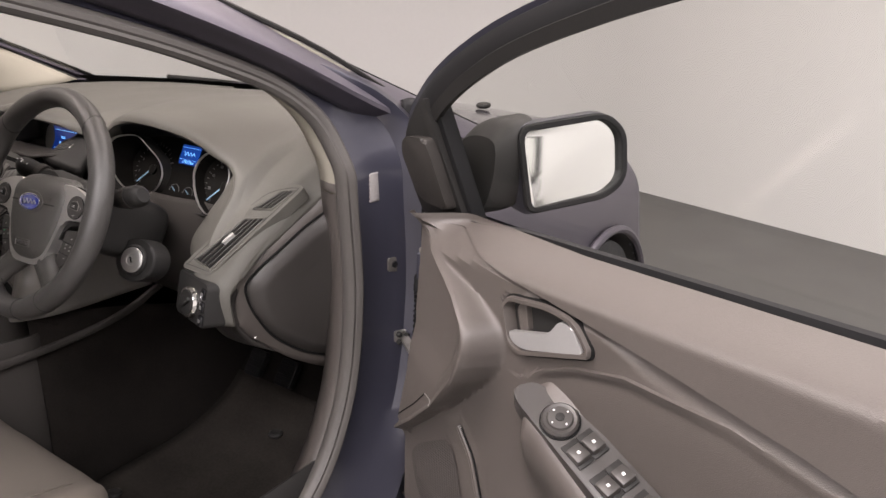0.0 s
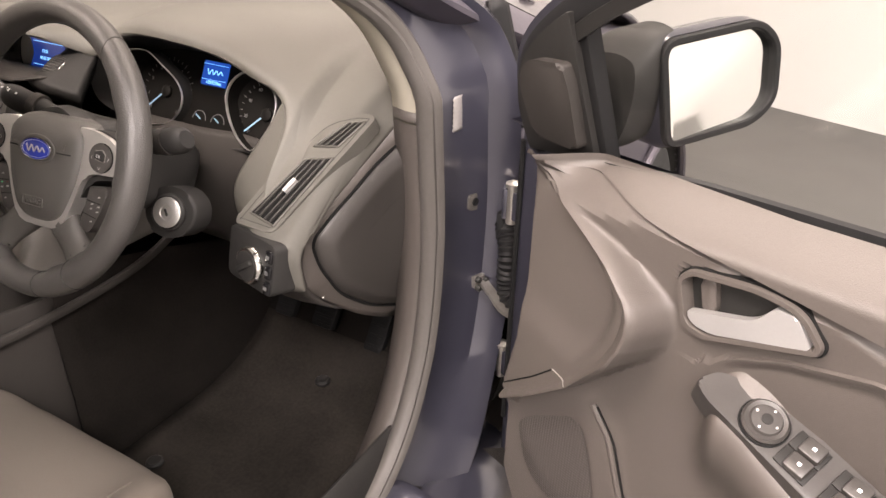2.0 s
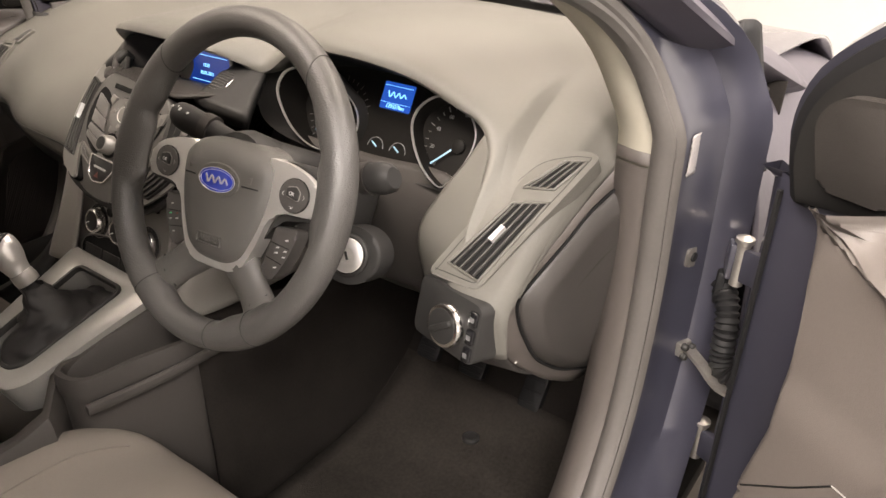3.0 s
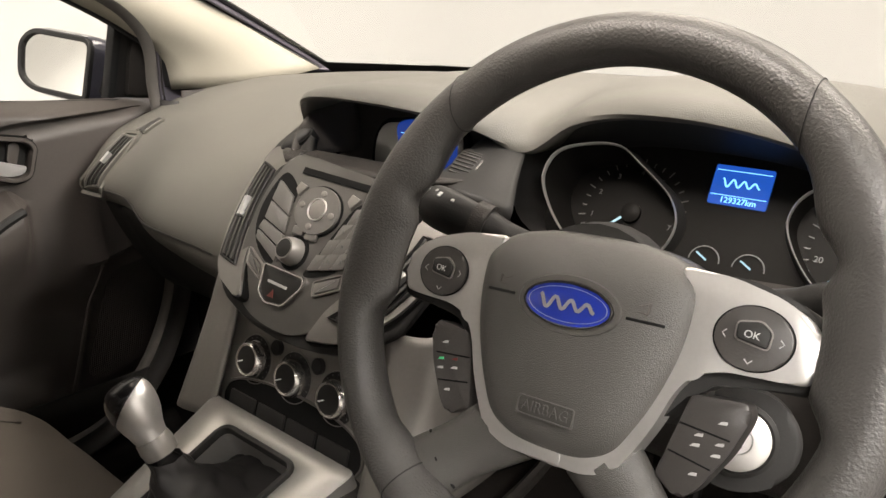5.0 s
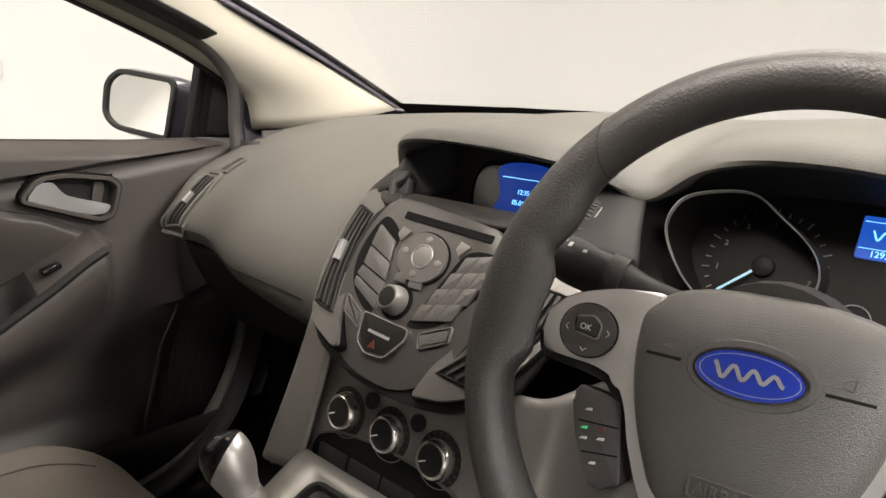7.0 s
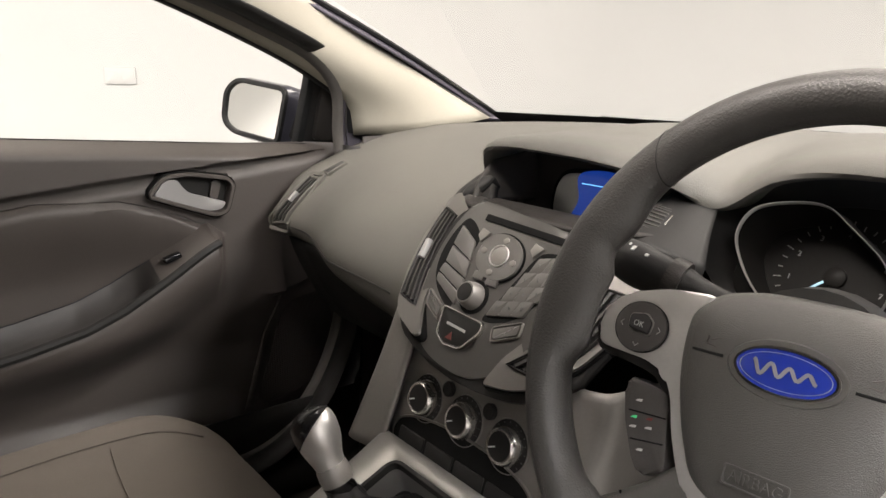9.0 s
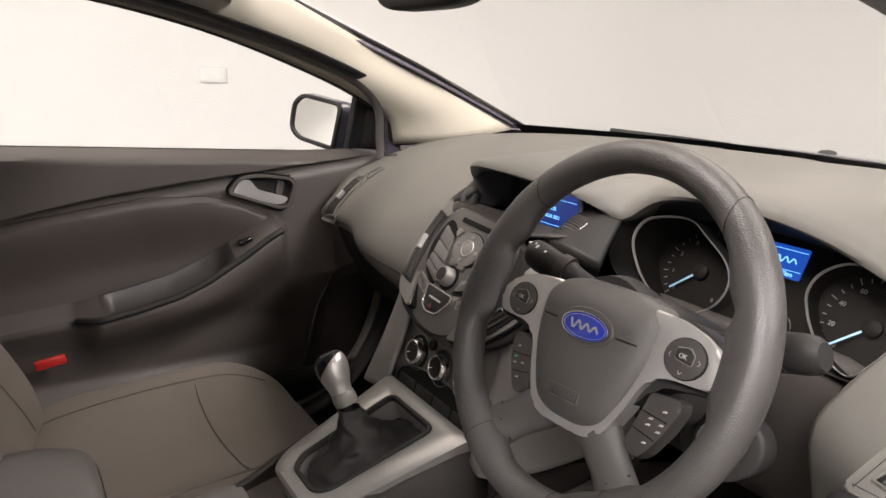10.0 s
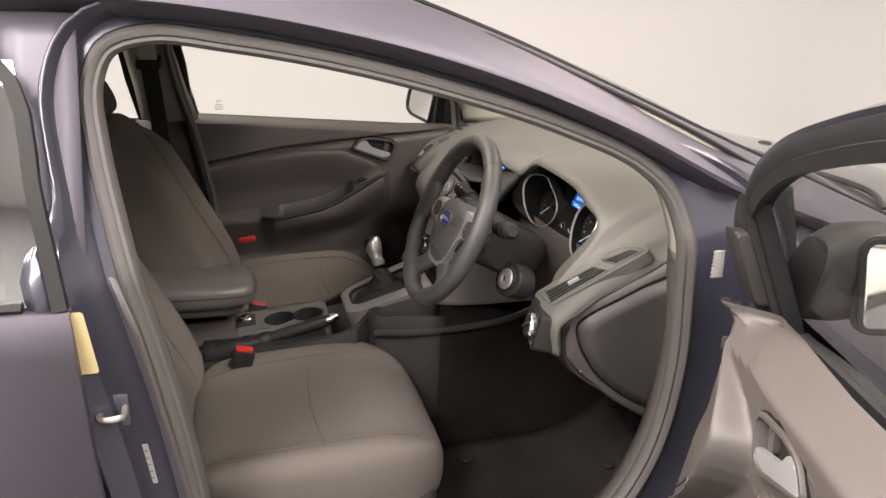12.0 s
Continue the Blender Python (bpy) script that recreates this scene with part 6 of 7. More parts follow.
for y in (0.021, -0.018):
    part("screen_line", rbox(0.080, 0.0009, 0.0006, 0, SC @ pose(0.012, y, 0.0049)), CYAN_PRINT, scr)
writing("screen_clock", "12:35", 0.0075, SC @ pose(0.004, 0.006, 0.0049), CYAN_PRINT, scr)
writing("screen_date", "05.01.2021", 0.0075, SC @ pose(0.008, -0.006, 0.0049), CYAN_PRINT, scr)
tw_t, tw_b = Vector((0.100, 0.215, 0.969)), Vector((0.106, 0.168, 0.947))
tw_y = (tw_t - tw_b).normalized()
tw_z = Vector((0.25, -0.45, 0.86))
tw_z = (tw_z - tw_y * tw_z.dot(tw_y)).normalized()
TW = axes((tw_t + tw_b) / 2, tw_y.cross(tw_z), tw_y, tw_z)
dome_ = [[TW @ Vector((x, 0.027 * math.sin(a), 0.012 * math.cos(a) - 0.003)) for x in (-0.012, -0.010, 0.010, 0.012)] for a in np.linspace(-1.45, 1.45, 17)]
wheel_ = part("thumb_wheel", add_grid(bmesh.new(), dome_), HARD, stack, "ribbed thumb wheel", solid=0.004)
for k in range(13):
    a = -1.2 + 0.2 * k
    part("rib", rbox(0.021, 0.0017, 0.0020, 0.0004, TW @ pose(0, 0.027 * math.sin(a), 0.012 * math.cos(a) - 0.0026), 1), SWITCH, wheel_)
part("wheel_edge", tube([TW @ Vector((0.014, 0.029 * math.sin(a), 0.010 * math.cos(a) - 0.002)) for a in np.linspace(-1.5, 1.5, 15)], 0.0012, 6), KNOB, wheel_)

# heater controls below
HC = axes((-0.027, 0.0685, 0.7265), (1, 0, 0), (0, 0.29, 0.957), (0, -0.957, 0.29))
heater = thing("heater_panel", pose(0, 0.06, 0.74), "dark silver heater panel with three round knobs", "heater controls")
part("panel_plate", prism(outline([(-0.115, 0.066), (-0.122, 0.0), (-0.128, -0.05), (-0.115, -0.092), (0, -0.098), (0.125, -0.092), (0.138, -0.05), (0.132, 0.0), (0.125, 0.066), (0, 0.072)], 70), 0.002, HC, 0.002, 0.04), DARK_SILVER, heater)
for dx in (-0.068, 0.0, 0.068):
    k_ = part("heater_knob", frame_ring(ellipse(0.0285, 0.0285, 44, dx, 0), ellipse(0.0272, 0.0272, 44, dx, 0), 0.0035, HC, 0, 0.001), DARK_SILVER, heater, "silver rimmed heater knob")
    part("knob_well", prism(ellipse(0.0274, 0.0274, 44, dx, 0), 0.0026, HC, 0.0), HARD, k_)
    part("knob_grip", lathe([(0.0212, 0.003), (0.0206, 0.008), (0.0190, 0.0150), (0.0172, 0.0166), (0.0150, 0.0155)], HC @ pose(dx, 0, 0), 36), KNOB, k_, "bright knob rim")
    part("knob_face", lathe([(0.0152, 0.003), (0.0152, 0.0158), (0.012, 0.0162), (0.001, 0.0162)], HC @ pose(dx, 0, 0), 28), HARD, k_)
    part("knob_mark", rbox(0.009, 0.0014, 0.0006, 0, HC @ pose(dx - 0.009, -0.004, 0.0161, 0, 0, 25)), WHITE_PRINT, k_)
    for a in range(-40, 221, 20):
        part("scale_mark", rbox(0.0018, 0.0009, 0.0004, 0, HC @ pose(dx + 0.0243 * math.cos(radians(a)), 0.0243 * math.sin(radians(a)), 0.0029, 0, 0, a)), DIM_PRINT, k_)
for dx in (-0.034, 0.034):
    part("push_button", lathe([(0.0088, 0.002), (0.0088, 0.006), (0.0072, 0.0075), (0.001, 0.0068)], HC @ pose(dx, 0.0235, 0), 22), HARD, heater, "small round black button")
row = outline([(-0.104, -0.040), (0.112, -0.036), (0.118, -0.052), (0.108, -0.068), (0, -0.074), (-0.100, -0.070), (-0.110, -0.055)], 60)
part("switch_bay_rim", frame_ring(grown(row, 0.003), row, 0.005, HC, 0, 0.0015), WING, heater)
part("switch_bay", prism(row, 0.003, HC, 0.0), VOID, heater)
for k in range(4):
    part("row_switch", rbox(0.046, 0.024, 0.004, 0.002, HC @ pose(-0.074 + 0.0505 * k, -0.055, 0.004)), HARD, heater)
for k in range(4):
    part("button_strip", rbox(0.04, 0.008, 0.006, 0.002, HC @ pose(-0.066 + 0.044 * k, 0.056 + (0.003 if k in (1, 2) else 0), 0.003)), HARD, heater)

# side legs of the stack
for sgn in (-1, 1):
    cx = -0.012
    leg = loft([[(cx + sgn * 0.116, 0.075, 0.815), (cx + sgn * 0.163, 0.083, 0.822), (cx + sgn * 0.178, 0.12, 0.825), (cx + sgn * 0.175, 0.30, 0.80)],
                [(cx + sgn * 0.118, 0.060, 0.755), (cx + sgn * 0.166, 0.058, 0.757), (cx + sgn * 0.181, 0.09, 0.755), (cx + sgn * 0.178, 0.30, 0.75)],
                [(cx + sgn * 0.120, 0.026, 0.655), (cx + sgn * 0.168, 0.012, 0.661), (cx + sgn * 0.184, 0.06, 0.657), (cx + sgn * 0.18, 0.30, 0.65)]], 18, 28)
    part("stack_leg", leg, DARK_SILVER, heater, "dark side leg of the stack", solid=0.006)
lowerp = stations([(x, ((0.20, 0.79), (0.22, 0.74), (0.30, 0.62), (0.45, 0.55))) for x in (-0.69, -0.4, -0.16)])
part("lower_glovebox", loft(lowerp, 10, 16), HARD, dash, "dark lower glove box panel", solid=0.006)

# ---- steering wheel ----
TILT_W = radians(23.3)
SW = axes((0.3298, 0.0048, 0.9269), (1, 0, 0), (0, math.sin(TILT_W), math.cos(TILT_W)), (0, -math.cos(TILT_W), math.sin(TILT_W))) @ pose(0.0035, 0, 0, 0, 0, 3)
wheel = thing("steering_wheel", SW, "black leather steering wheel with silver spokes and blue oval badge", "steering wheel", local=True)


def hill(a, centre, width):
    return math.exp(-(((a - centre + 180) % 360 - 180) / width) ** 2)


def shelf_of(a, lo, hi, soft):
    return smooth(lo - soft, lo, a) * smooth(hi + soft, hi, a)


def rim_row(deg, n=22, fat=0.0):
    """One section of the rim: swollen inwards at the thumb rests and where the spokes join."""
    side = abs(((deg + 90) % 360) - 180)          # 0 at the top, 90 at the spokes, 180 at the foot
    grow = 0.0095 * hill(side, 62, 9) + 0.0145 * shelf_of(side, 77, 97, 8) + 0.006 * shelf_of(side, 140, 158, 8)
    row = []
    for k in range(n):
        b = 2 * math.pi * k / n
        c, q = math.cos(b), math.sin(b)
        w = (0.0168 + fat) * c if c > 0 else (0.0168 + fat + grow) * c
        h = (0.0188 + fat) * q * (1 - (0.35 * min(1, grow / 0.0145) * c * c if c < 0 else 0))
        r = 0.1744 + w
        row.append((r * math.cos(radians(deg)) - 0.0035, r * math.sin(radians(deg)), h - (0.003 * grow / 0.0145 * c * c if c < 0 else 0)))
    return row


part("rim", add_grid(bmesh.new(), [rim_row(360 * k / 180) for k in range(180)], True, True), RIM_LEATHER, wheel, "grained black leather rim")
for a0, a1 in ((129, 137), (51, 43), (238, 238), (302, 302), (282, 281.5)):
    A_, B_ = rim_row(a0, 22, 0.0002), rim_row(a1, 22, 0.0002)
    loop = [Vector(A_[k]).lerp(Vector(B_[k]), 0.5 - 0.5 * math.cos(2 * math.pi * k / 22)) for k in range(22)]
    part("rim_seam", tube(loop, 0.0005, 5, True), HARD, wheel, "stitched seam")
pad_half = [(0.0, 0.048), (0.036, 0.046), (0.062, 0.038), (0.073, 0.024), (0.0745, 0.006), (0.0715, -0.018), (0.0645, -0.042), (0.055, -0.064), (0.044, -0.082), (0.028, -0.091), (0.0, -0.094)]
po = outline(pad_half + [(-x, y) for x, y in pad_half[-2:0:-1]], 96)
prow = []
for g, z in ((0.0012, -0.03), (0.0, -0.009), (-0.0012, -0.0045), (-0.0040, -0.0005), (-0.009, 0.0030), (-0.018, 0.0060), (-0.030, 0.0078), (-0.044, 0.0085), (-0.058, 0.0088)):
    sc = 1 + g / 0.062
    prow.append([(x * sc, (y + 0.012) * sc - 0.012, z - 0.006 * smooth(0.02, 0.048, y * sc)) for x, y in po])
part("airbag_pad", add_grid(bmesh.new(), prow, False, True, True), LEATHER, wheel, "grained airbag pad")
BD = pose(0.0005, -0.001, 0.0072)
part("badge_recess", frame_ring(ellipse(0.0355, 0.0190, 44), ellipse(0.0305, 0.0140, 44), 0.0019, BD, 0.004, 0.0012), LEATHER, wheel)
part("badge_rim", frame_ring(ellipse(0.0305, 0.0140, 44), ellipse(0.0290, 0.0126, 44), 0.0034, BD, 0.002, 0.001), CHROME, wheel, "chrome badge rim")
oval = part("badge", prism(ellipse(0.0292, 0.0128, 44), 0.0028, BD, 0.0008), BLUE_OVAL, wheel, "plain blue oval badge")
part("badge_line", frame_ring(ellipse(0.0272, 0.0110, 44), ellipse(0.0266, 0.0105, 44), 0.0031, BD, 0.0, 0.0002), SILVER, oval)
stroke = [BD @ Vector((-0.019 + 0.038 * k / 40, 0.0042 * math.cos(k / 40 * 7 * math.pi) * (1 - 0.45 * k / 40), 0.0031)) for k in range(41)]
part("badge_bar", sweep(stroke, [(-0.0011, -0.0004), (0.0011, -0.0004), (0.0011, 0.0004), (-0.0011, 0.0004)], up=(0, 0, 1)), SILVER, oval, "plain silver stroke in place of lettering")
for sgn in (-1, 1):
    part("horn_line", rbox(0.023, 0.0018, 0.001, 0.0003, pose(sgn * 0.050, -0.001, 0.0063, 0, sgn * 9, 0)), VOID, wheel)
    part("horn_mark", tube([(sgn * 0.047 + q[0], 0.0065 + q[1], 0.0066) for q in ((-0.005, 0.003), (-0.005, -0.002), (0.0035, -0.003), (0.0045, 0.0035), (-0.002, 0.001))], 0.0006, 5), PANEL, wheel)
part("airbag_plate", frame_ring(rect(0.040, 0.0125, 0.002, 3, 0, -0.068), rect(0.038, 0.0105, 0.002, 3, 0, -0.068), 0.0078, None, -0.004, 0.0004), LEATHER, wheel)
writing("airbag_word", "AIRBAG", 0.0095, pose(0, -0.068, 0.0072), LEATHER, wheel, 0.0006)
SPOKE = [(0.060, 0.037), (0.092, 0.0345), (0.117, 0.028), (0.136, 0.018), (0.1425, 0.004), (0.1385, -0.0155), (0.118, -0.0165), (0.096, -0.0175), (0.080, -0.023), (0.0715, -0.036), (0.064, -0.058), (0.0555, -0.076), (0.0455, -0.0925), (0.028, -0.099), (0.0, -0.1005),
         (0.0, -0.090), (0.030, -0.084), (0.052, -0.056), (0.064, -0.02), (0.068, 0.012)]
for sgn in (-1, 1):
    sp = [(sgn * x, y) for x, y in SPOKE]
    sp = [(x - sgn * 0.014 if abs(x) < 0.001 else x, y) for x, y in sp]
    o = rpoly(sp if sgn < 0 else sp[::-1], 0.006, 3)
    part("spoke", prism(o, -0.0035 - (0.0002 if sgn > 0 else 0), None, 0.0022, 0.022, 3), SILVER, wheel, "satin silver spoke")
    bk = [(sgn * x, y) for x, y in ((0.05, 0.036), (0.10, 0.036), (0.136, 0.024), (0.150, 0.006), (0.146, -0.020), (0.10, -0.024), (0.082, -0.03), (0.06, -0.06))]
    part("spoke_back", prism(rpoly(bk if sgn < 0 else bk[::-1], 0.01, 3), -0.0115, None, 0.003, 0.04), HARD, wheel)
    pod = part("button_pod", prism(ellipse(0.0207, 0.0175, 36, sgn * 0.107, 0.0035), -0.0015, None, 0.0012, 0.01), SWITCH, wheel, "round black button pod")
    part("pod_gap", frame_ring(ellipse(0.0215, 0.0183, 36, sgn * 0.107, 0.0035), ellipse(0.0207, 0.0175, 36, sgn * 0.107, 0.0035), -0.0024, None, 0.01, 0.0002), VOID, wheel)
    ok = rpoly([(sgn * 0.107 + q[0], 0.0035 + q[1]) for q in ((-0.0085, -0.0015), (0.0085, -0.0045), (0.0095, 0.0045), (0.0035, 0.0095), (-0.0085, 0.0075))], 0.002, 3)
    part("pod_key", prism(ok, 0.0012, None, 0.0012, 0.003), HARD, pod)
    part("pod_key_edge", frame_ring(grown(ok, 0.001), ok, -0.0006, None, 0.004, 0.0002), DARK_SILVER, pod)
    writing("ok_word", "OK", 0.0058, pose(sgn * 0.107, 0.005, 0.0013, 0, 0, -4), PALE_PRINT, pod, 0.0002)
    for a in (0, 180, 270):
        cx, cy = sgn * 0.107 + 0.0150 * math.cos(radians(a)), 0.0035 + 0.0128 * math.sin(radians(a))
        ch = [(cx + q[0] * math.cos(radians(a)) - q[1] * math.sin(radians(a)), cy + q[0] * math.sin(radians(a)) + q[1] * math.cos(radians(a)), -0.0014) for q in ((-0.001, 0.0022), (0.0012, 0), (-0.001, -0.0022))]
        part("chevron", tube(ch, 0.00035, 4), PALE_PRINT, pod)
    low = [(sgn * x, y) for x, y in ((0.078, -0.034), (0.110, -0.031), (0.1125, -0.040), (0.105, -0.062), (0.092, -0.086), (0.083, -0.0945), (0.066, -0.086))]
    low = rpoly(low if sgn < 0 else low[::-1], 0.004, 3)
    keys = part("lower_key_pad", prism(low, -0.013, None, 0.003, 0.03), SWITCH, wheel, "black lower key cluster")
    for q0, q1 in (((0.075, -0.052), (0.104, -0.0545)), ((0.072, -0.069), (0.097, -0.073))):
        part("key_gap", tube([(sgn * q0[0], q0[1], -0.0127), (sgn * q1[0], q1[1], -0.0127)], 0.0005, 4), VOID, keys)
    for dx, dy, mt, w in ((0.0985, -0.046, PALE_PRINT, 0.005), (0.099, -0.058, GREEN_PRINT if sgn < 0 else PALE_PRINT, 0.005), (0.087, -0.056, RED_PRINT if sgn < 0 else PALE_PRINT, 0.005), (0.098, -0.0645, PALE_PRINT, 0.0055), (0.086, -0.062, PALE_PRINT, 0.0055), (0.088, -0.078, PALE_PRINT, 0.005)):
        part("key_mark", prism(rpoly([(sgn * dx - w / 2, dy - 0.0012), (sgn * dx + w / 2, dy - 0.0006), (sgn * dx + w / 2, dy + 0.0014), (sgn * dx - w / 6, dy + 0.0006)], 0.0005, 2), -0.0126, None, 0, 0.014), mt, keys)
    arm_path = spline([(sgn * 0.030, -0.084, -0.018), (sgn * 0.056, -0.106, -0.0155), (sgn * 0.078, -0.126, -0.0125), (sgn * 0.094, -0.141, -0.009)], 16)
    part("lower_spoke", sweep(arm_path, circle(0.0225, 18, 0.0125), up=(0, 0, 1), scale=np.interp(np.linspace(0, 1, 16), [0, 0.5, 1], [1.15, 0.95, 1.12])), LEATHER, wheel, "black lower spoke")
    part("spoke_seam", tube([(sgn * 0.090, -0.108, -0.008), (sgn * 0.075, -0.1235, -0.0008), (sgn * 0.060, -0.139, -0.008)], 0.0011, 5), VOID, wheel)
part("hub_back", lathe([(0.055, -0.06), (0.06, -0.03), (0.055, -0.012)], None, 28), HARD, wheel)

# ---- centre console ----
console = thing("centre_console", pose(0, -0.2, 0.27), "dark grey centre console between the seats", "centre console")


def console_z(y):
    return float(np.interp(y, [-0.75, -0.45, -0.3, -0.2, -0.15, -0.05, 0.035], [0.53, 0.548, 0.56, 0.58, 0.602, 0.64, 0.665]))


for sgn, xw in ((-1, 0.135), (1, 0.135)):
    wall = []
    for y in np.linspace(0.06, -0.8, 24):
        z = console_z(y) - 0.012
        wide = xw + 0.02 * smooth(-0.1, 0.06, y) - 0.02 * smooth(-0.15, -0.3, y) - (0.05 * smooth(-0.17, -0.12, y) if sgn > 0 else 0)
        wall.append([(sgn * (wide - 0.02), y, z + 0.012), (sgn * (wide - 0.006), y, z + 0.008), (sgn * wide, y, z - 0.006), (sgn * (wide + 0.004), y, z - 0.05), (sgn * (wide + 0.012), y, 0.42), (sgn * (wide + 0.03), y, 0.25)])
    part("console_side", add_grid(bmesh.new(), wall), DARK_TRIM, console, solid=0.006)
tunnel = loft([[(sgn_x, 0.05, 0.66), (sgn_x, 0.2, 0.58), (sgn_x, 0.4, 0.52), (sgn_x, 0.62, 0.50)] for sgn_x in (-0.16, 0, 0.16)], 6, 14)
part("tunnel_front", tunnel, CARPET, console, solid=0.01)
for sgn in (-1, 1):
    tw = loft([[(sgn * 0.155, 0.04, 0.66), (sgn * 0.165, 0.2, 0.63), (sgn * 0.17, 0.45, 0.56), (sgn * 0.17, 0.64, 0.52)], [(sgn * 0.17, 0.04, 0.45), (sgn * 0.18, 0.2, 0.45), (sgn * 0.185, 0.45, 0.44), (sgn * 0.185, 0.64, 0.44)], [(sgn * 0.20, 0.02, 0.25), (sgn * 0.2, 0.2, 0.25), (sgn * 0.2, 0.45, 0.27), (sgn * 0.2, 0.64, 0.35)]], 10, 16)
    # plastic side in the carpet's black, so the missing light is in its colour
    part("tunnel_side", tw, CARPET, console, "black plastic tunnel side, darkened for lack of light", solid=0.008)
# gear lever surround
GB = axes((-0.022, -0.062, 0.640), (1, 0, 0), Vector((0, 0.94, 0.335)).normalized(), Vector((0, -0.335, 0.94)).normalized())
sur = rpoly([(-0.062, -0.122), (0.062, -0.122), (0.084, -0.095), (0.118, 0.108), (-0.118, 0.108), (-0.084, -0.095)], [0.02, 0.02, 0.03, 0.01, 0.01, 0.03], 10)
hole = rpoly([(-0.032, -0.096), (0.032, -0.096), (0.048, -0.078), (0.058, 0.080), (-0.058, 0.080), (-0.048, -0.078)], [0.012, 0.012, 0.02, 0.014, 0.014, 0.02], 10)
part("gear_surround", frame_ring(sur, hole, 0.006, GB, 0.05, 0.004), SURROUND, console, "satin grey gear lever surround")
part("surround_edge", frame_ring(grown(hole, 0.005), grown(hole, -0.002), 0.008, GB, 0.0, 0.002), HARD, console, "black edge round the gaiter")
part("gear_well", prism(hole, -0.035, GB, 0.0, 0.045), HARD, console)
# tray beside the lever on the driver's side
tray_o = [(0.088, -0.118), (0.122, -0.11), (0.136, -0.04), (0.148, 0.05), (0.112, 0.065), (0.09, 0.0)]
TR = Matrix.Translation((0, 0, 0.612))
to = outline(tray_o, 48)
part("side_tray", frame_ring(grown(to, 0.012), to, 0.012, TR, 0.02, 0.006), DARK_TRIM, console, "open oddments tray with a rounded rim")
part("tray_skirt", frame_ring(grown(to, 0.008), grown(to, -0.001), -0.018, TR, 0.34, 0.0), DARK_TRIM, console)
part("console_ridge", sweep(spline([(0.150, -0.125, 0.590), (0.163, -0.02, 0.588), (0.172, 0.10, 0.594), (0.182, 0.22, 0.615), (0.19, 0.32, 0.66)], 24), circle(0.007, 8, 0.009), up=(0, 0, 1)), DARK_TRIM, console, "rounded lower edge of the console")
# tray floor in the same near-black, its shade put into the colour
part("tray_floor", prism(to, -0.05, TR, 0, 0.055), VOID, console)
# cup holders
CP = axes((-0.045, -0.335, 0.560), (1, 0, 0), Vector((0, 0.99, 0.09)).normalized(), Vector((0, -0.09, 0.99)).normalized())
cup_o = [p for a, b in zip(rect(0.15, 0.24, 0.02, 9), rect(0.15, 0.24, 0.02, 9)[1:] + rect(0.15, 0.24, 0.02, 9)[:1]) for p in [(a[0] + (b[0] - a[0]) * t / 6, a[1] + (b[1] - a[1]) * t / 6) for t in range(6)]]
cup_i = []
for x, y in cup_o:
    a = math.atan2(y * 0.62, x)
    r = 0.037 * abs(math.sin(a)) + math.sqrt(max(0.0, 0.041 ** 2 - (0.037 * math.cos(a)) ** 2))
    cup_i.append((r * math.cos(a), r * math.sin(a) + 0.03))
part("cup_plate", frame_ring(cup_o, cup_i, 0.005, CP, 0.06, 0.003), KEY, console, "grey plate with twin cup holders")
# thin black sleeve, added so the cup walls look as dark as deep shade
part("cup_shade_sleeve", frame_ring(cup_i, [(x * 0.985, (y - 0.03) * 0.985 + 0.03) for x, y in cup_i], 0.003, CP, 0.058, 0.0005), HARD, console, "black sleeve added to shade the cup holes")
part("cup_floor", prism(rect(0.12, 0.2, 0.02, 4, 0, 0.0), -0.058, CP, 0, 0.064), HARD, console)
SK = CP @ pose(-0.012, -0.093, 0.004)
part("power_socket", lathe([(0.017, 0.0), (0.017, 0.008), (0.014, 0.011), (0.012, 0.009), (0.0115, 0.016), (0.009, 0.018), (0.001, 0.018)], SK, 26), CHROME, console, "round power socket cap")
part("socket_plate", prism(rect(0.07, 0.05, 0.006), 0.003, SK, 0.001), HARD, console)
part("console_rear", rbox(0.22, 0.36, 0.06, 0.012, pose(0, -0.63, 0.525)), PANEL, console)
part("brake_slot", rbox(0.075, 0.30, 0.03, 0.008, pose(0.078, -0.38, 0.545)), HARD, console)

# gear lever
gear = thing("gear_lever", pose(-0.045, -0.07, 0.62), "gear lever with gloss black capped knob and leather gaiter", "gear lever")
gp = [Vector((-0.03, -0.055, 0.615)), Vector((-0.042, -0.062, 0.65)), Vector((-0.055, -0.072, 0.685)), Vector((-0.062, -0.077, 0.70))]
gait = []
for k in range(25):
    v = k / 24
    c = Vector((-0.024, -0.060, 0.622)).lerp(gp[2], v)
    r = 0.040 * (1 - v) ** 1.7 + 0.014
    row_ = []
    for j in range(64):
        a = 2 * math.pi * j / 64
        wob = 1 + 0.10 * math.sin(3 * a + 5 * v) * (1 - v) + 0.05 * math.sin(7 * a + 3 * math.sin(9 * v)) + 0.06 * math.sin(v * 22 + 2 * math.sin(a))
        row_.append(c + Vector((r * wob * math.cos(a), (1.25 + 0.35 * (1 - v) ** 2) * r * wob * math.sin(a), 0.42 * r * math.sin(a) * (1 - v))))
    gait.append(row_)
part("gaiter", add_grid(bmesh.new(), gait, False, True), GAITER, gear, "creased black leather gaiter")
up_k = (gp[3] - gp[1]).normalized()
KM = Matrix.Translation(gp[3]) @ up_k.to_track_quat("Z", "Y").to_matrix().to_4x4()
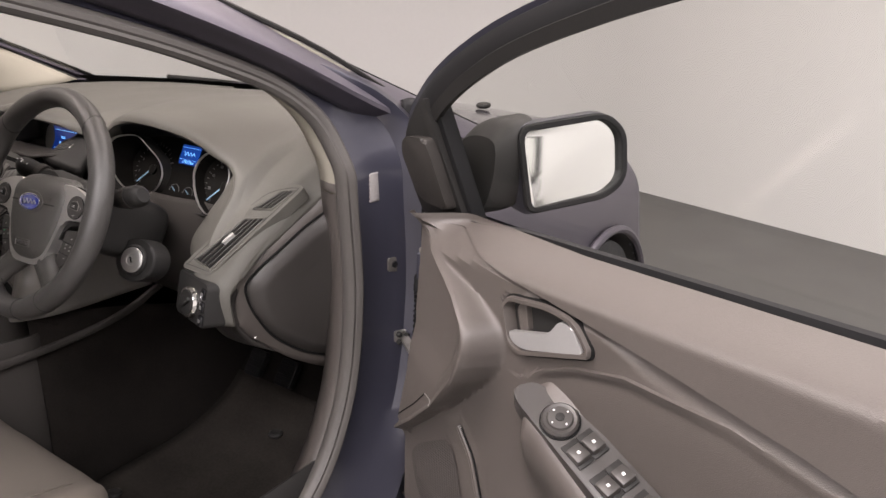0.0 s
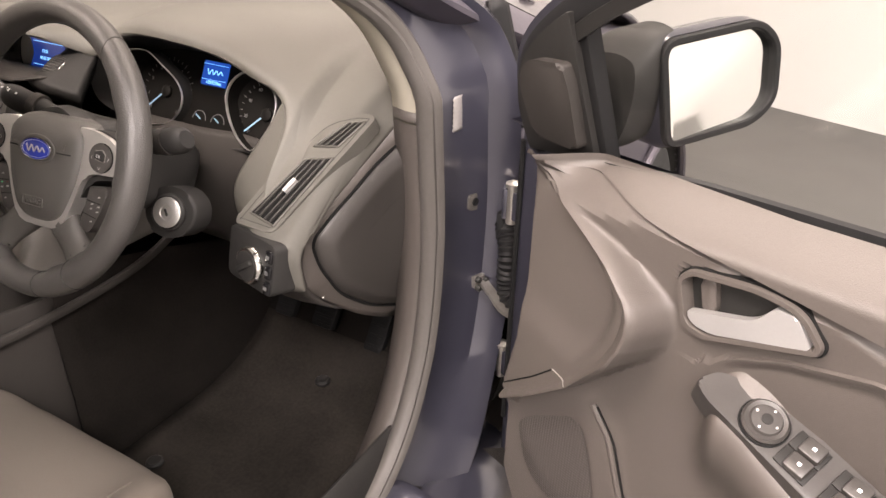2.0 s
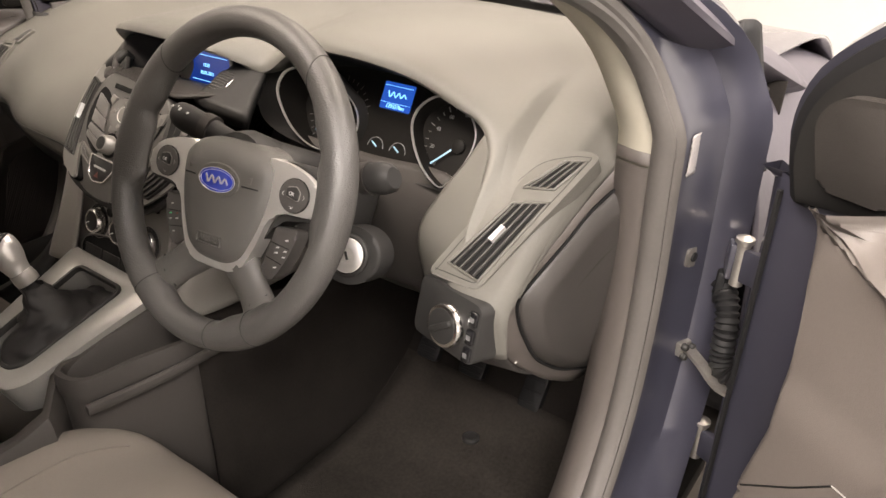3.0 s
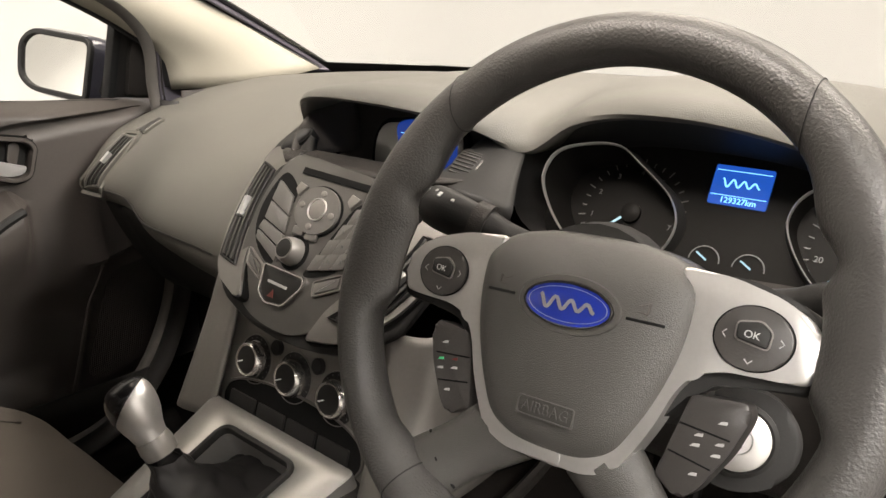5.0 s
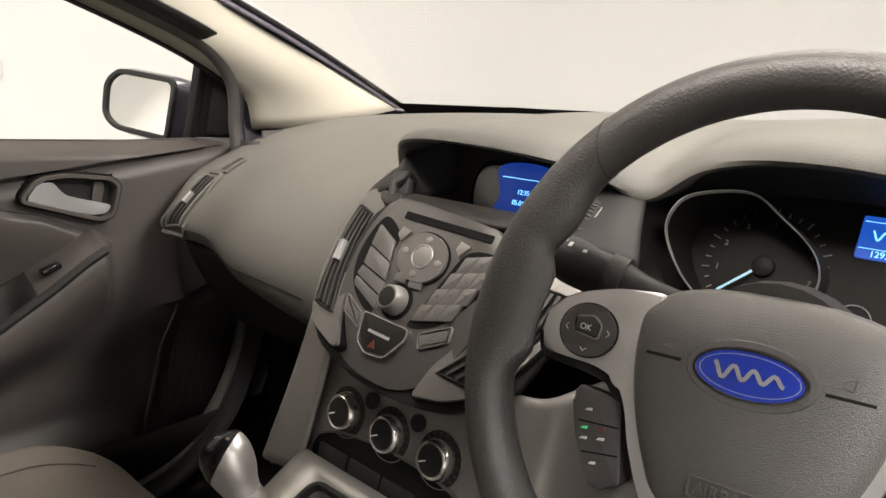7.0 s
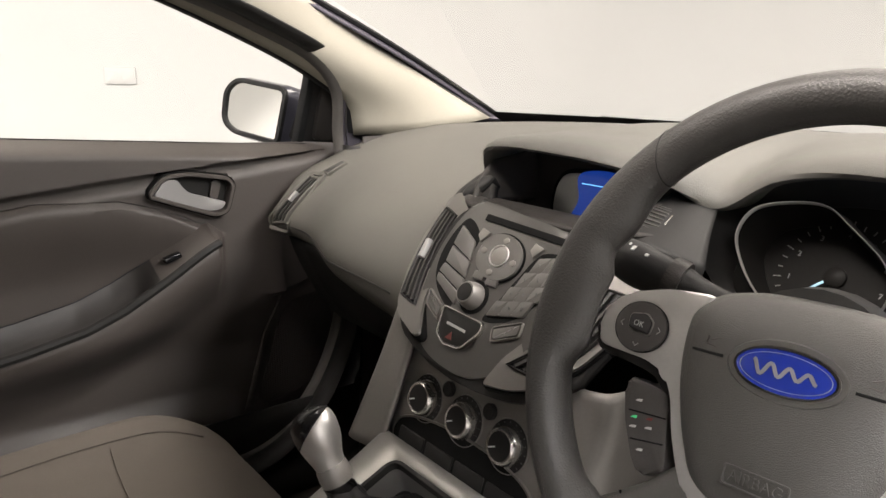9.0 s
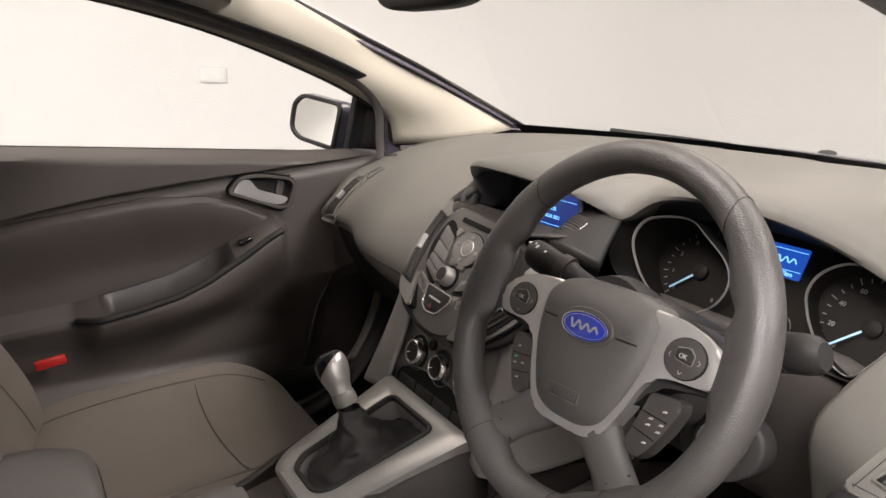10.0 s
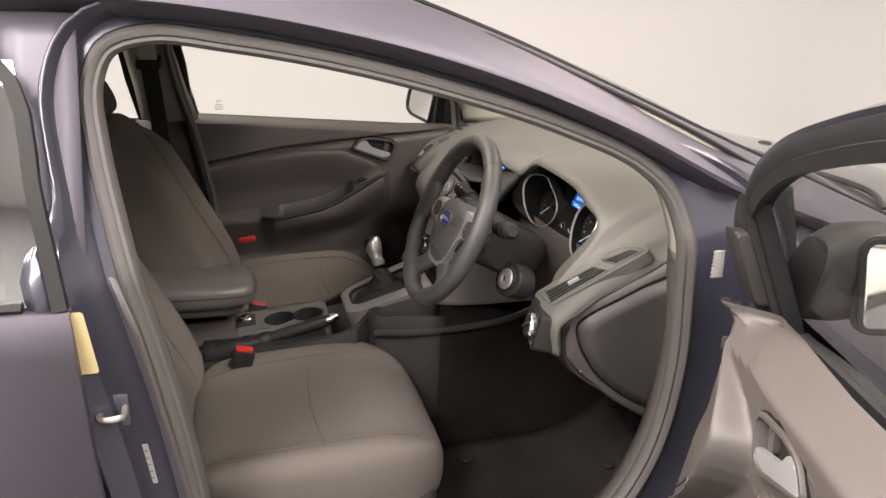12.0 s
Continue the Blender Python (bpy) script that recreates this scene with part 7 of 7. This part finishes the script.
part("collar", lathe([(0.0165, -0.012), (0.0175, -0.004), (0.0165, 0.006), (0.0155, 0.008)], KM, 26), DARK_SILVER, gear, "satin grey collar")
knob_form = spline([(0.006, 0.0150, 0.0150, 0), (0.018, 0.0170, 0.018, 0), (0.03, 0.0200, 0.0220, 0.001), (0.044, 0.0215, 0.0240, 0.002), (0.055, 0.0202, 0.0230, 0.003), (0.063, 0.0157, 0.0188, 0.004), (0.067, 0.009, 0.011, 0.004), (0.068, 0.002, 0.002, 0.004)], 80)


def knob_skin(grow):
    return [[KM @ Vector(((rx + grow) * math.cos(a), oy + (ry + grow) * math.sin(a), z + grow * (z - 0.04) / 0.028)) for a in np.linspace(0, 2 * math.pi, 145)[:-1]] for z, rx, ry, oy in knob_form]


knob_rows = knob_skin(0.0)
part("knob", add_grid(bmesh.new(), knob_rows, False, True, True), SILVER, gear, "satin silver knob")
cap_dir = Vector((-0.70, -0.55, 0.46)).normalized()
kc = KM @ Vector((0, 0.002, 0.046))
cap_bm = bmesh.new()
grid_k = [[cap_bm.verts.new(q) for q in row] for row in knob_skin(0.0008)]
for a in range(len(grid_k) - 1):
    for b in range(144):
        quad_k = [grid_k[a][b], grid_k[a + 1][b], grid_k[a + 1][(b + 1) % 144], grid_k[a][(b + 1) % 144]]
        mid_k = sum((v.co for v in quad_k), Vector()) / 4
        if (mid_k - kc).dot(cap_dir) > 0.002:
            cap_bm.faces.new(quad_k)
bmesh.ops.delete(cap_bm, geom=[v for v in cap_bm.verts if not v.link_faces], context="VERTS")
part("knob_cap", cap_bm, GLOSS, gear, "gloss black cap", solid=0.001)

# handbrake
brake = thing("handbrake", pose(0.07, -0.4, 0.53), "black handbrake lever with chrome button, let down", "handbrake")
bp = spline([(0.078, -0.50, 0.535), (0.074, -0.42, 0.552), (0.066, -0.30, 0.578), (0.059, -0.225, 0.595)], 20)
part("lever", tube(bp, 0.0145, 12, scale=np.interp(np.linspace(0, 1, 20), [0, 0.4, 0.6, 0.95, 1], [0.8, 0.8, 1.05, 1.1, 0.9])), HARD, brake)
part("button", tube(spline([(0.060, -0.232, 0.5935), (0.057, -0.20, 0.60)], 6), 0.0125, 12, scale=[1.15, 1.15, 1.1, 1.0, 0.9, 0.6]), CHROME, brake, "chrome release button")
wr = []
for k in range(16):
    v = k / 15
    c = Vector((0.08, -0.54, 0.53)).lerp(Vector((0.071, -0.37, 0.565)), v)
    r = 0.033 - 0.014 * v + 0.003 * math.sin(v * 30)
    wr.append([c + Vector((r * math.cos(a), 0.004 * math.sin(3 * a + v * 9), 0.8 * r * math.sin(a))) for a in np.linspace(0, 2 * math.pi, 25)[:-1]])
part("gaiter", add_grid(bmesh.new(), wr, False, True, True), GAITER, brake, "creased gaiter")

# armrest
arm = thing("armrest", pose(-0.1, -0.58, 0.55), "padded dark leather centre armrest", "armrest")
part("pad", pillow(0.095, 0.195, 0.040, 0.62, 0.42, lambda p: p + Vector((-0.08, -0.592, 0.651 - 0.02 * p.y)), 30, 56), ARM_LEATHER, arm, "glossy dark leather pad")
part("pad_seam", tube([(-0.08 + 0.0955 * c, -0.592 + 0.1955 * s_, 0.655 - 0.004 * s_) for c, s_ in [(math.copysign(abs(math.cos(a)) ** 0.42, math.cos(a)), math.copysign(abs(math.sin(a)) ** 0.42, math.sin(a))) for a in np.linspace(0, 2 * math.pi, 61)[:-1]]], 0.0015, 5, True), HARD, arm)
part("base", pillow(0.08, 0.175, 0.028, 0.35, 0.35, lambda p: p + Vector((-0.095, -0.605, 0.616 - 0.02 * p.y)), 20, 44), PANEL, arm)
part("bracket", rbox(0.09, 0.2, 0.09, 0.01, pose(-0.095, -0.68, 0.565)), HARD, arm)

# ---- seats ----
def car_seat(x, y_front, recline, label, yb, seam_y):
    seat = thing("bucket_seat", pose(x, y_front - 0.25, 0.27), label, "car seat", "front seats")
    cy = y_front - 0.265

    def cushion(p):
        s = abs(p.x) / 0.255
        f = (p.y + 0.265) / 0.53
        top = 0.028 * smooth(0.55, 0.9, s) - 0.012 * (1 - s * s) if p.z > 0 else 0
        z = p.z + top * smooth(-0.01, 0.06, p.z) - 0.035 * smooth(0.7, 1.05, f) * (1 if p.z > 0 else 0.2) + 0.015 * smooth(0.0, 0.8, f)
        return Vector((x + p.x * (1 - 0.10 * smooth(0.75, 1.0, f)), cy + p.y, 0.445 + z))

    part("cushion", pillow(0.255, 0.265, 0.088, 0.42, 0.42, cushion, 30, 64), FABRIC, seat, "grey woven seat cushion")

    def top_at(px, py):
        e = 2 / 0.42
        r = (abs(px / 0.255) ** e + abs(py / 0.265) ** e)
        zz = 0.088 * max(0.0, 1 - r ** 1.0) ** (0.21)
        return cushion(Vector((px, py, zz))) + Vector((0, 0, 0.0015))

    part("seam", tube([top_at(-0.17 + 0.34 * k / 20, seam_y - 0.012 * math.sin(math.pi * k / 20)) for k in range(21)], 0.0015, 5), FABRIC, seat)
    for sg in (-1, 1):
        part("seam", tube([top_at(sg * (0.172 + 0.012 * math.sin(3 * k / 20)), -0.22 + 0.42 * k / 20) for k in range(21)], 0.0015, 5), FABRIC, seat)
    part("seat_valance", pillow(0.25, 0.25, 0.07, 0.3, 0.3, lambda p: Vector((x + p.x, cy + p.y - 0.01, 0.375 + p.z)), 14, 40), DARK_TRIM, seat, "dark plastic seat base")
    part("seat_rail", rbox(0.34, 0.40, 0.07, 0.01, pose(x, cy, 0.29)), HARD, seat)
    BM = pose(x, yb, 0.50, recline, 0, 0)

    def back(p):
        s = abs(p.x) / 0.25
        h = (p.z + 0.31) / 0.62
        fwd = (0.045 * smooth(0.5, 0.92, s) - 0.01 * (1 - s * s)) * smooth(1.0, 0.75, h) if p.y > 0 else 0
        q = Vector((p.x * (1 - 0.12 * smooth(0.7, 1.0, h) - 0.06 * smooth(0.25, 0.0, h)), p.y + fwd - 0.065, p.z + 0.30))
        return BM @ q

    part("backrest", pillow(0.25, 0.075, 0.33, 0.45, 0.45, back, 40, 60), FABRIC, seat, "grey woven backrest with side bolsters")
    e = 2 / 0.45
    for sg in (-1, 1):
        line = []
        for k in range(25):
            px, pz = sg * (0.158 - 0.01 * math.sin(3 * k / 24)), -0.27 + 0.53 * k / 24
            r = abs(pz / 0.33) ** e
            cth = (1 - r) ** (0.225 * 1.0) if r < 1 else 0
            yy = 0.075 * max(0, cth ** e - abs(px / 0.25) ** e) ** (1 / e)
            line.append(back(Vector((px, yy, pz))) + BM.to_3x3() @ Vector((0, 0.0015, 0)))
        part("seam", tube(line, 0.0015, 5), FABRIC, seat)
    part("headrest", pillow(0.115, 0.045, 0.085, 0.55, 0.5, lambda p: BM @ (p + Vector((0, -0.03 - 0.02 * (p.x / 0.115) ** 2, 0.715))), 22, 40), FABRIC_SIDE, seat, "dark fabric headrest")
    for sg in (-1, 1):
        part("headrest_post", tube([BM @ Vector((sg * 0.07, -0.07, 0.58)), BM @ Vector((sg * 0.07, -0.07, 0.68))], 0.006, 10), CHROME, seat)
    part("recliner_cover", pillow(0.02, 0.09, 0.06, 0.6, 0.6, lambda p: p + Vector((x + math.copysign(0.262, x), y_front - 0.5, 0.45)), 12, 20), HARD, seat, "black side cover")
    return seat


car_seat(0.345, -0.03, 27, "grey fabric driver's seat, laid back a little", -0.53, 0.008)
car_seat(-0.36, 0.02, 27, "grey fabric passenger's seat, laid back", -0.445, 0.065)


def buckle(x, y, z, lean):
    b = thing("seat_belt_buckle", pose(x, y, z), "black belt buckle with red release button", "belt buckle", "belt buckles")
    m = pose(x, y, z - 0.03, -12, lean, 0)
    part("casing", rbox(0.026, 0.05, 0.075, 0.006, m), HARD, b)
    part("release_button", rbox(0.020, 0.038, 0.014, 0.003, m @ pose(0, 0, 0.034)), RED, b, "red release button")
    part("stalk", rbox(0.018, 0.03, 0.18, 0.004, m @ pose(0, 0.0, -0.12)), HARD, b)


buckle(0.155, -0.44, 0.575, 8)
buckle(-0.128, -0.40, 0.565, -8)

# seat belts
def belt(sgn):
    t = thing("seat_belt", pose(sgn * 0.62, -0.66, 1.2), "black webbing belt hanging from its pillar anchor", "seat belt", "seat belts")
    web = [(sgn * flank(z, 0.675), -0.645 - 0.03 * (z - 0.5), z) for z in np.linspace(1.20, 0.42, 20)]
    part("webbing", sweep(web, [(-0.024, -0.001), (0.024, -0.001), (0.024, 0.001), (-0.024, 0.001)], up=(sgn, 0, 0.2)), HARD, t)
    m = axes((sgn * 0.575, -0.665, 1.215), (0, sgn, 0), (sgn * -0.38, 0, 0.92), (-sgn * 0.92, 0, -0.38))
    part("anchor_cover", prism(rect(0.055, 0.075, 0.012), 0.018, m, 0.006, 0.03), CREAM, t, "cream anchor slide cover")
    part("belt_guide", prism(rect(0.07, 0.03, 0.01), 0.024, m @ pose(0, -0.045, 0), 0.005, 0.02), HARD, t)
    part("tongue", rbox(0.005, 0.05, 0.06, 0.002, pose(sgn * 0.655, -0.655, 1.09)), METAL, t, "steel belt tongue")


belt(-1)
belt(1)
rt = thing("rear_belt_button", pose(-0.69, -0.42, 0.58), "red plastic tag beside the passenger's seat", "red tag")
part("tag", rbox(0.01, 0.055, 0.02, 0.004, pose(-0.672, -0.415, 0.585, 8, 0, 0)), RED, rt)

# pedals
for x, y, z, w, h, lab in ((0.255, 0.50, 0.40, 0.05, 0.065, "clutch"), (0.36, 0.50, 0.405, 0.055, 0.065, "brake"), (0.485, 0.515, 0.395, 0.045, 0.10, "accelerator")):
    pd = thing("pedal", pose(x, y, z), "black rubber faced %s pedal" % lab, "pedal", "pedals")
    m = pose(x, y, z, 55, 0, 0)
    part("pedal_pad", prism(rect(w, h, 0.008), 0.008, m, 0.003, 0.008), BLACK_RUBBER, pd)
    for k in range(4):
        part("rib", rbox(w * 0.8, 0.005, 0.003, 0.001, m @ pose(0, -h * 0.33 + h * 0.22 * k, 0.009)), BLACK_RUBBER, pd)
    part("pedal_arm", tube([m @ Vector((0, 0, -0.008)), m @ Vector((0, 0.03, -0.05)), Vector((x, y + 0.10, z + 0.15))], 0.009, 8), HARD, pd)

# floor mats
for sgn in (1, -1):
    mat_ = thing("floor_mat", pose(sgn * 0.42, 0.1, 0.27), "worn black carpet floor mat with clips", "floor mat", "floor mats")
    st = [[(sgn * x, -0.12, 0.274), (sgn * x, 0.15, 0.277), (sgn * x, 0.32, 0.285), (sgn * x, 0.44, 0.325), (sgn * x, 0.49, 0.37)] for x in (0.2, 0.42, 0.645)]
    part("mat_surface", loft(st, 14, 24), MAT_PILE, mat_, "worn black pile", solid=0.008, offset=1)
    for cx, cy in ((0.283, 0.086), (0.582, 0.078), (0.42, 0.40)):
        part("mat_clip", lathe([(0.016, 0.0), (0.016, 0.005), (0.012, 0.008), (0.008, 0.006), (0.001, 0.006)], pose(sgn * cx, cy, 0.285 + (0.028 if cy > 0.3 else 0.0)), 20), HARD, mat_, "round black clip")

# inside mirror
rv = thing("rear_view_mirror", pose(0, -0.02, 1.26), "black rear-view mirror on the windscreen", "rear-view mirror")
part("housing", pillow(0.115, 0.022, 0.034, 0.6, 0.5, lambda p: p + Vector((0.02, 0.0, 1.262)), 16, 36), HARD, rv)
part("stem", tube([(0.02, 0.02, 1.27), (0.01, 0.05, 1.30), (0.0, 0.06, 1.325)], 0.014, 10), HARD, rv)

# ---- hinge pillar ----
# zig-zag edged sticker
def on_frame(y, z, out=0.0):
    """A point on the painted face in front of the driver's door opening."""
    x = float(np.interp(y, [0.345, 0.395, 0.427, 0.448, 0.46], [0.722, 0.723, 0.738, 0.75, 0.775]))
    return Vector((flank(z, x) + out, y, z))


sk = []
for k in range(15):
    z = 0.915 + 0.052 * k / 14
    j = 0.004 if k % 2 else 0.0
    sk.append([on_frame(0.372 - j, z, 0.0055), on_frame(0.380, z, 0.006), on_frame(0.391 + j, z, 0.0075)])
st_ = thing("paint_sticker", Matrix.Translation(on_frame(0.388, 0.94)), "pale zig-zag edged sticker on the door pillar", "sticker")
part("label_sheet", add_grid(bmesh.new(), sk), STICKER, st_, solid=0.0006)

# grommet plate, and check strap with its bracket
PM = axes(on_frame(0.424, 0.79, 0.001), Vector((-0.25, 0.97, 0)).normalized() * -1, (0, 0, 1), Vector((0.97, 0.25, 0)).normalized() * 1)
PM = axes(on_frame(0.424, 0.79, 0.001), Vector((0.25, 0.95, 0)).normalized(), (0, 0, 1), Vector((0.95, -0.25, 0)).normalized())
gr = thing("pillar_plug", PM, "black rubber plug in the door pillar", "plug", local=True)
part("plug_plate", prism(rpoly([(-0.014, -0.012), (0.008, -0.016), (0.014, -0.012), (0.014, 0.014), (-0.014, 0.014)], 0.005), 0.004, None, 0.002), RUBBER, gr)
part("plug_button", lathe([(0.007, 0.003), (0.006, 0.006), (0.003, 0.005), (0.001, 0.005)], None, 16), BLACK_RUBBER, gr)
cs = thing("check_strap", Matrix.Translation((0.77, 0.41, 0.645)), "steel door check strap between pillar and door", "check strap")
BK = axes(on_frame(0.432, 0.645, 0.002), Vector((0.3, 0.95, 0)).normalized(), (0, 0, 1), Vector((0.95, -0.3, 0)).normalized())
part("bracket", rbox(0.024, 0.022, 0.014, 0.003, BK @ pose(0, 0, 0.006)), METAL, cs, "zinc plated bracket")
for k, (dx, dy) in enumerate(((-0.008, 0.008), (-0.007, -0.008), (0.009, 0.002))):
    part("bracket_bolt", lathe([(0.0055, 0.0), (0.0055, 0.006), (0.004, 0.008), (0.001, 0.008)], BK @ pose(dx, dy, 0.012), 10), HARD, cs)
strap = spline([BK @ Vector((0.004, 0, 0.014)), (0.785, 0.415, 0.637), (0.81, 0.405, 0.622), (0.845, 0.40, 0.618)], 14)
part("strap", sweep(strap, [(-0.008, -0.003), (0.008, -0.003), (0.008, 0.003), (-0.008, 0.003)], up=(0, 0, 1)), METAL, cs, "bent steel strap")


def hinge(z):
    h = thing("steel_hinge", Matrix.Translation((0.80, 0.45, z)), "painted steel door hinge with bolts", "hinge", "door hinges")
    part("pillar_leaf", rbox(0.012, 0.05, 0.052, 0.003, pose(0.778, 0.462, z, 0, 0, 20)), PAINT_IN, h)
    part("door_leaf", rbox(0.05, 0.012, 0.048, 0.003, pose(0.815, 0.437, z, 0, 0, -20)), PAINT_IN, h)
    part("pin", lathe([(0.009, -0.032), (0.009, 0.028), (0.012, 0.030), (0.012, 0.036), (0.004, 0.04)], pose(0.795, 0.445, z), 16), METAL, h, "steel hinge pin")
    for dz in (-0.015, 0.015):
        part("hinge_bolt", lathe([(0.008, 0.0), (0.008, 0.006), (0.005, 0.009), (0.001, 0.009)], axes((0.786, 0.455, z + dz), (0, 1, 0), (0, 0, 1), (1, 0, 0)), 6), METAL, h)


hinge(0.79)
hinge(0.49)
# wiring gaiter between pillar and door
wg = thing("wiring_gaiter", Matrix.Translation((0.79, 0.43, 0.7)), "black corrugated rubber wiring gaiter", "cable gaiter")
gp_ = spline([(0.775, 0.463, 0.745), (0.79, 0.445, 0.73), (0.80, 0.43, 0.70), (0.803, 0.425, 0.66), (0.81, 0.42, 0.64), (0.84, 0.42, 0.63)], 60)
part("bellows", tube(gp_, 0.015, 14, scale=[1.0 + 0.14 * math.sin(k * 1.9) for k in range(60)]), BLACK_RUBBER, wg)
part("flange", rbox(0.012, 0.04, 0.05, 0.004, pose(0.772, 0.462, 0.745, 0, 0, 15)), BLACK_RUBBER, wg)
# black wing seal behind the screen pillar
ws_ = thing("wing_seal", Matrix.Translation((0.76, 0.5, 1.0)), "black rubber strip behind the front wing", "rubber strip")
strip_ = loft([[(0.735, 0.455, 1.085), (0.742, 0.47, 1.088), (0.748, 0.49, 1.08)], [(0.752, 0.455, 0.99), (0.762, 0.475, 0.99), (0.77, 0.50, 0.985)], [(0.768, 0.462, 0.90), (0.78, 0.478, 0.90), (0.79, 0.50, 0.90)]], 14, 6)
part("strip", strip_, BLACK_RUBBER, ws_, solid=0.012)

# ---- rear pillar details ----
ys = thing("yellow_sticker", Matrix.Translation((0.78, -0.62, 0.92)), "yellow paper sticker on the door pillar edge", "sticker")
YM = axes((0.782, -0.618, 0.915), Vector((-0.12, 0.99, 0)).normalized(), Vector((-0.02, 0.10, 0.99)).normalized(), (0.99, 0.12, 0))
YM = axes((0.790, -0.632, 0.918), (0, 1, 0), Vector((0, -0.10, 1)).normalized(), (1, 0, 0))
part("label_sheet", prism(rpoly([(-0.016, -0.045), (0.018, -0.045), (0.016, 0.045), (-0.016, 0.045)], 0.005), 0.001, YM), YELLOW, ys)
wl = thing("tyre_label", Matrix.Translation((0.745, -0.56, 0.69)), "white printed label low on the door pillar", "sticker")
WM = axes((0.7485, -0.573, 0.695), Vector((0.05, 1, 0)).normalized(), Vector((0, -0.12, 0.99)).normalized(), Vector((1, -0.05, 0)).normalized())
part("label_sheet", prism(rpoly([(-0.010, -0.035), (0.010, -0.035), (0.010, 0.035), (-0.010, 0.035)], 0.002), 0.001, WM, 0, -0.0), STICKER, wl)
for k in range(5):
    part("print_bar", rbox(0.014, 0.0025, 0.0004, 0, WM @ pose(0, -0.025 + 0.012 * k, 0.0012)), DIM_PRINT, wl)
sl = thing("door_striker", Matrix.Translation((0.765, -0.60, 0.80)), "steel door striker loop on the pillar", "door striker")
part("striker_plate", rbox(0.006, 0.04, 0.05, 0.003, pose(0.766, -0.602, 0.80)), PAINT_IN, sl)
part("striker_loop", tube(spline([(0.768, -0.588, 0.805), (0.795, -0.588, 0.805), (0.80, -0.60, 0.805), (0.795, -0.616, 0.805), (0.768, -0.616, 0.805)], 16), 0.0045, 8), METAL, sl)
# ---- tread plate under the sills ----
tp = thing("tread_plate", Matrix.Translation((0.95, 0.3, 0.0)), "steel tread plate ramp beside the car", "tread plate")
part("plate", rbox(0.75, 3.6, 0.03, 0.004, pose(0.78, 0.2, 0.016)), STEEL, tp)
loz = prism([(-0.020, 0.0), (0.0, 0.006), (0.020, 0.0), (0.0, -0.006)], 0.0032, None, 0.0012, 0.0, 1)
loz_me = bpy.data.meshes.new("tread")
loz.to_mesh(loz_me)
loz.free()
loz_me.materials.append(STEEL)
for i in range(22):
    for j in range(13):
        o = bpy.data.objects.new("tread", loz_me)
        scene.collection.objects.link(o)
        o.parent = tp
        o.matrix_parent_inverse = LOCAL[tp]
        o.matrix_basis = pose(0.70 + 0.019 * i, 0.30 + 0.032 * j + (0.016 if i % 2 else 0), 0.031, 0, 0, 45 if (i + j) % 2 else -45)
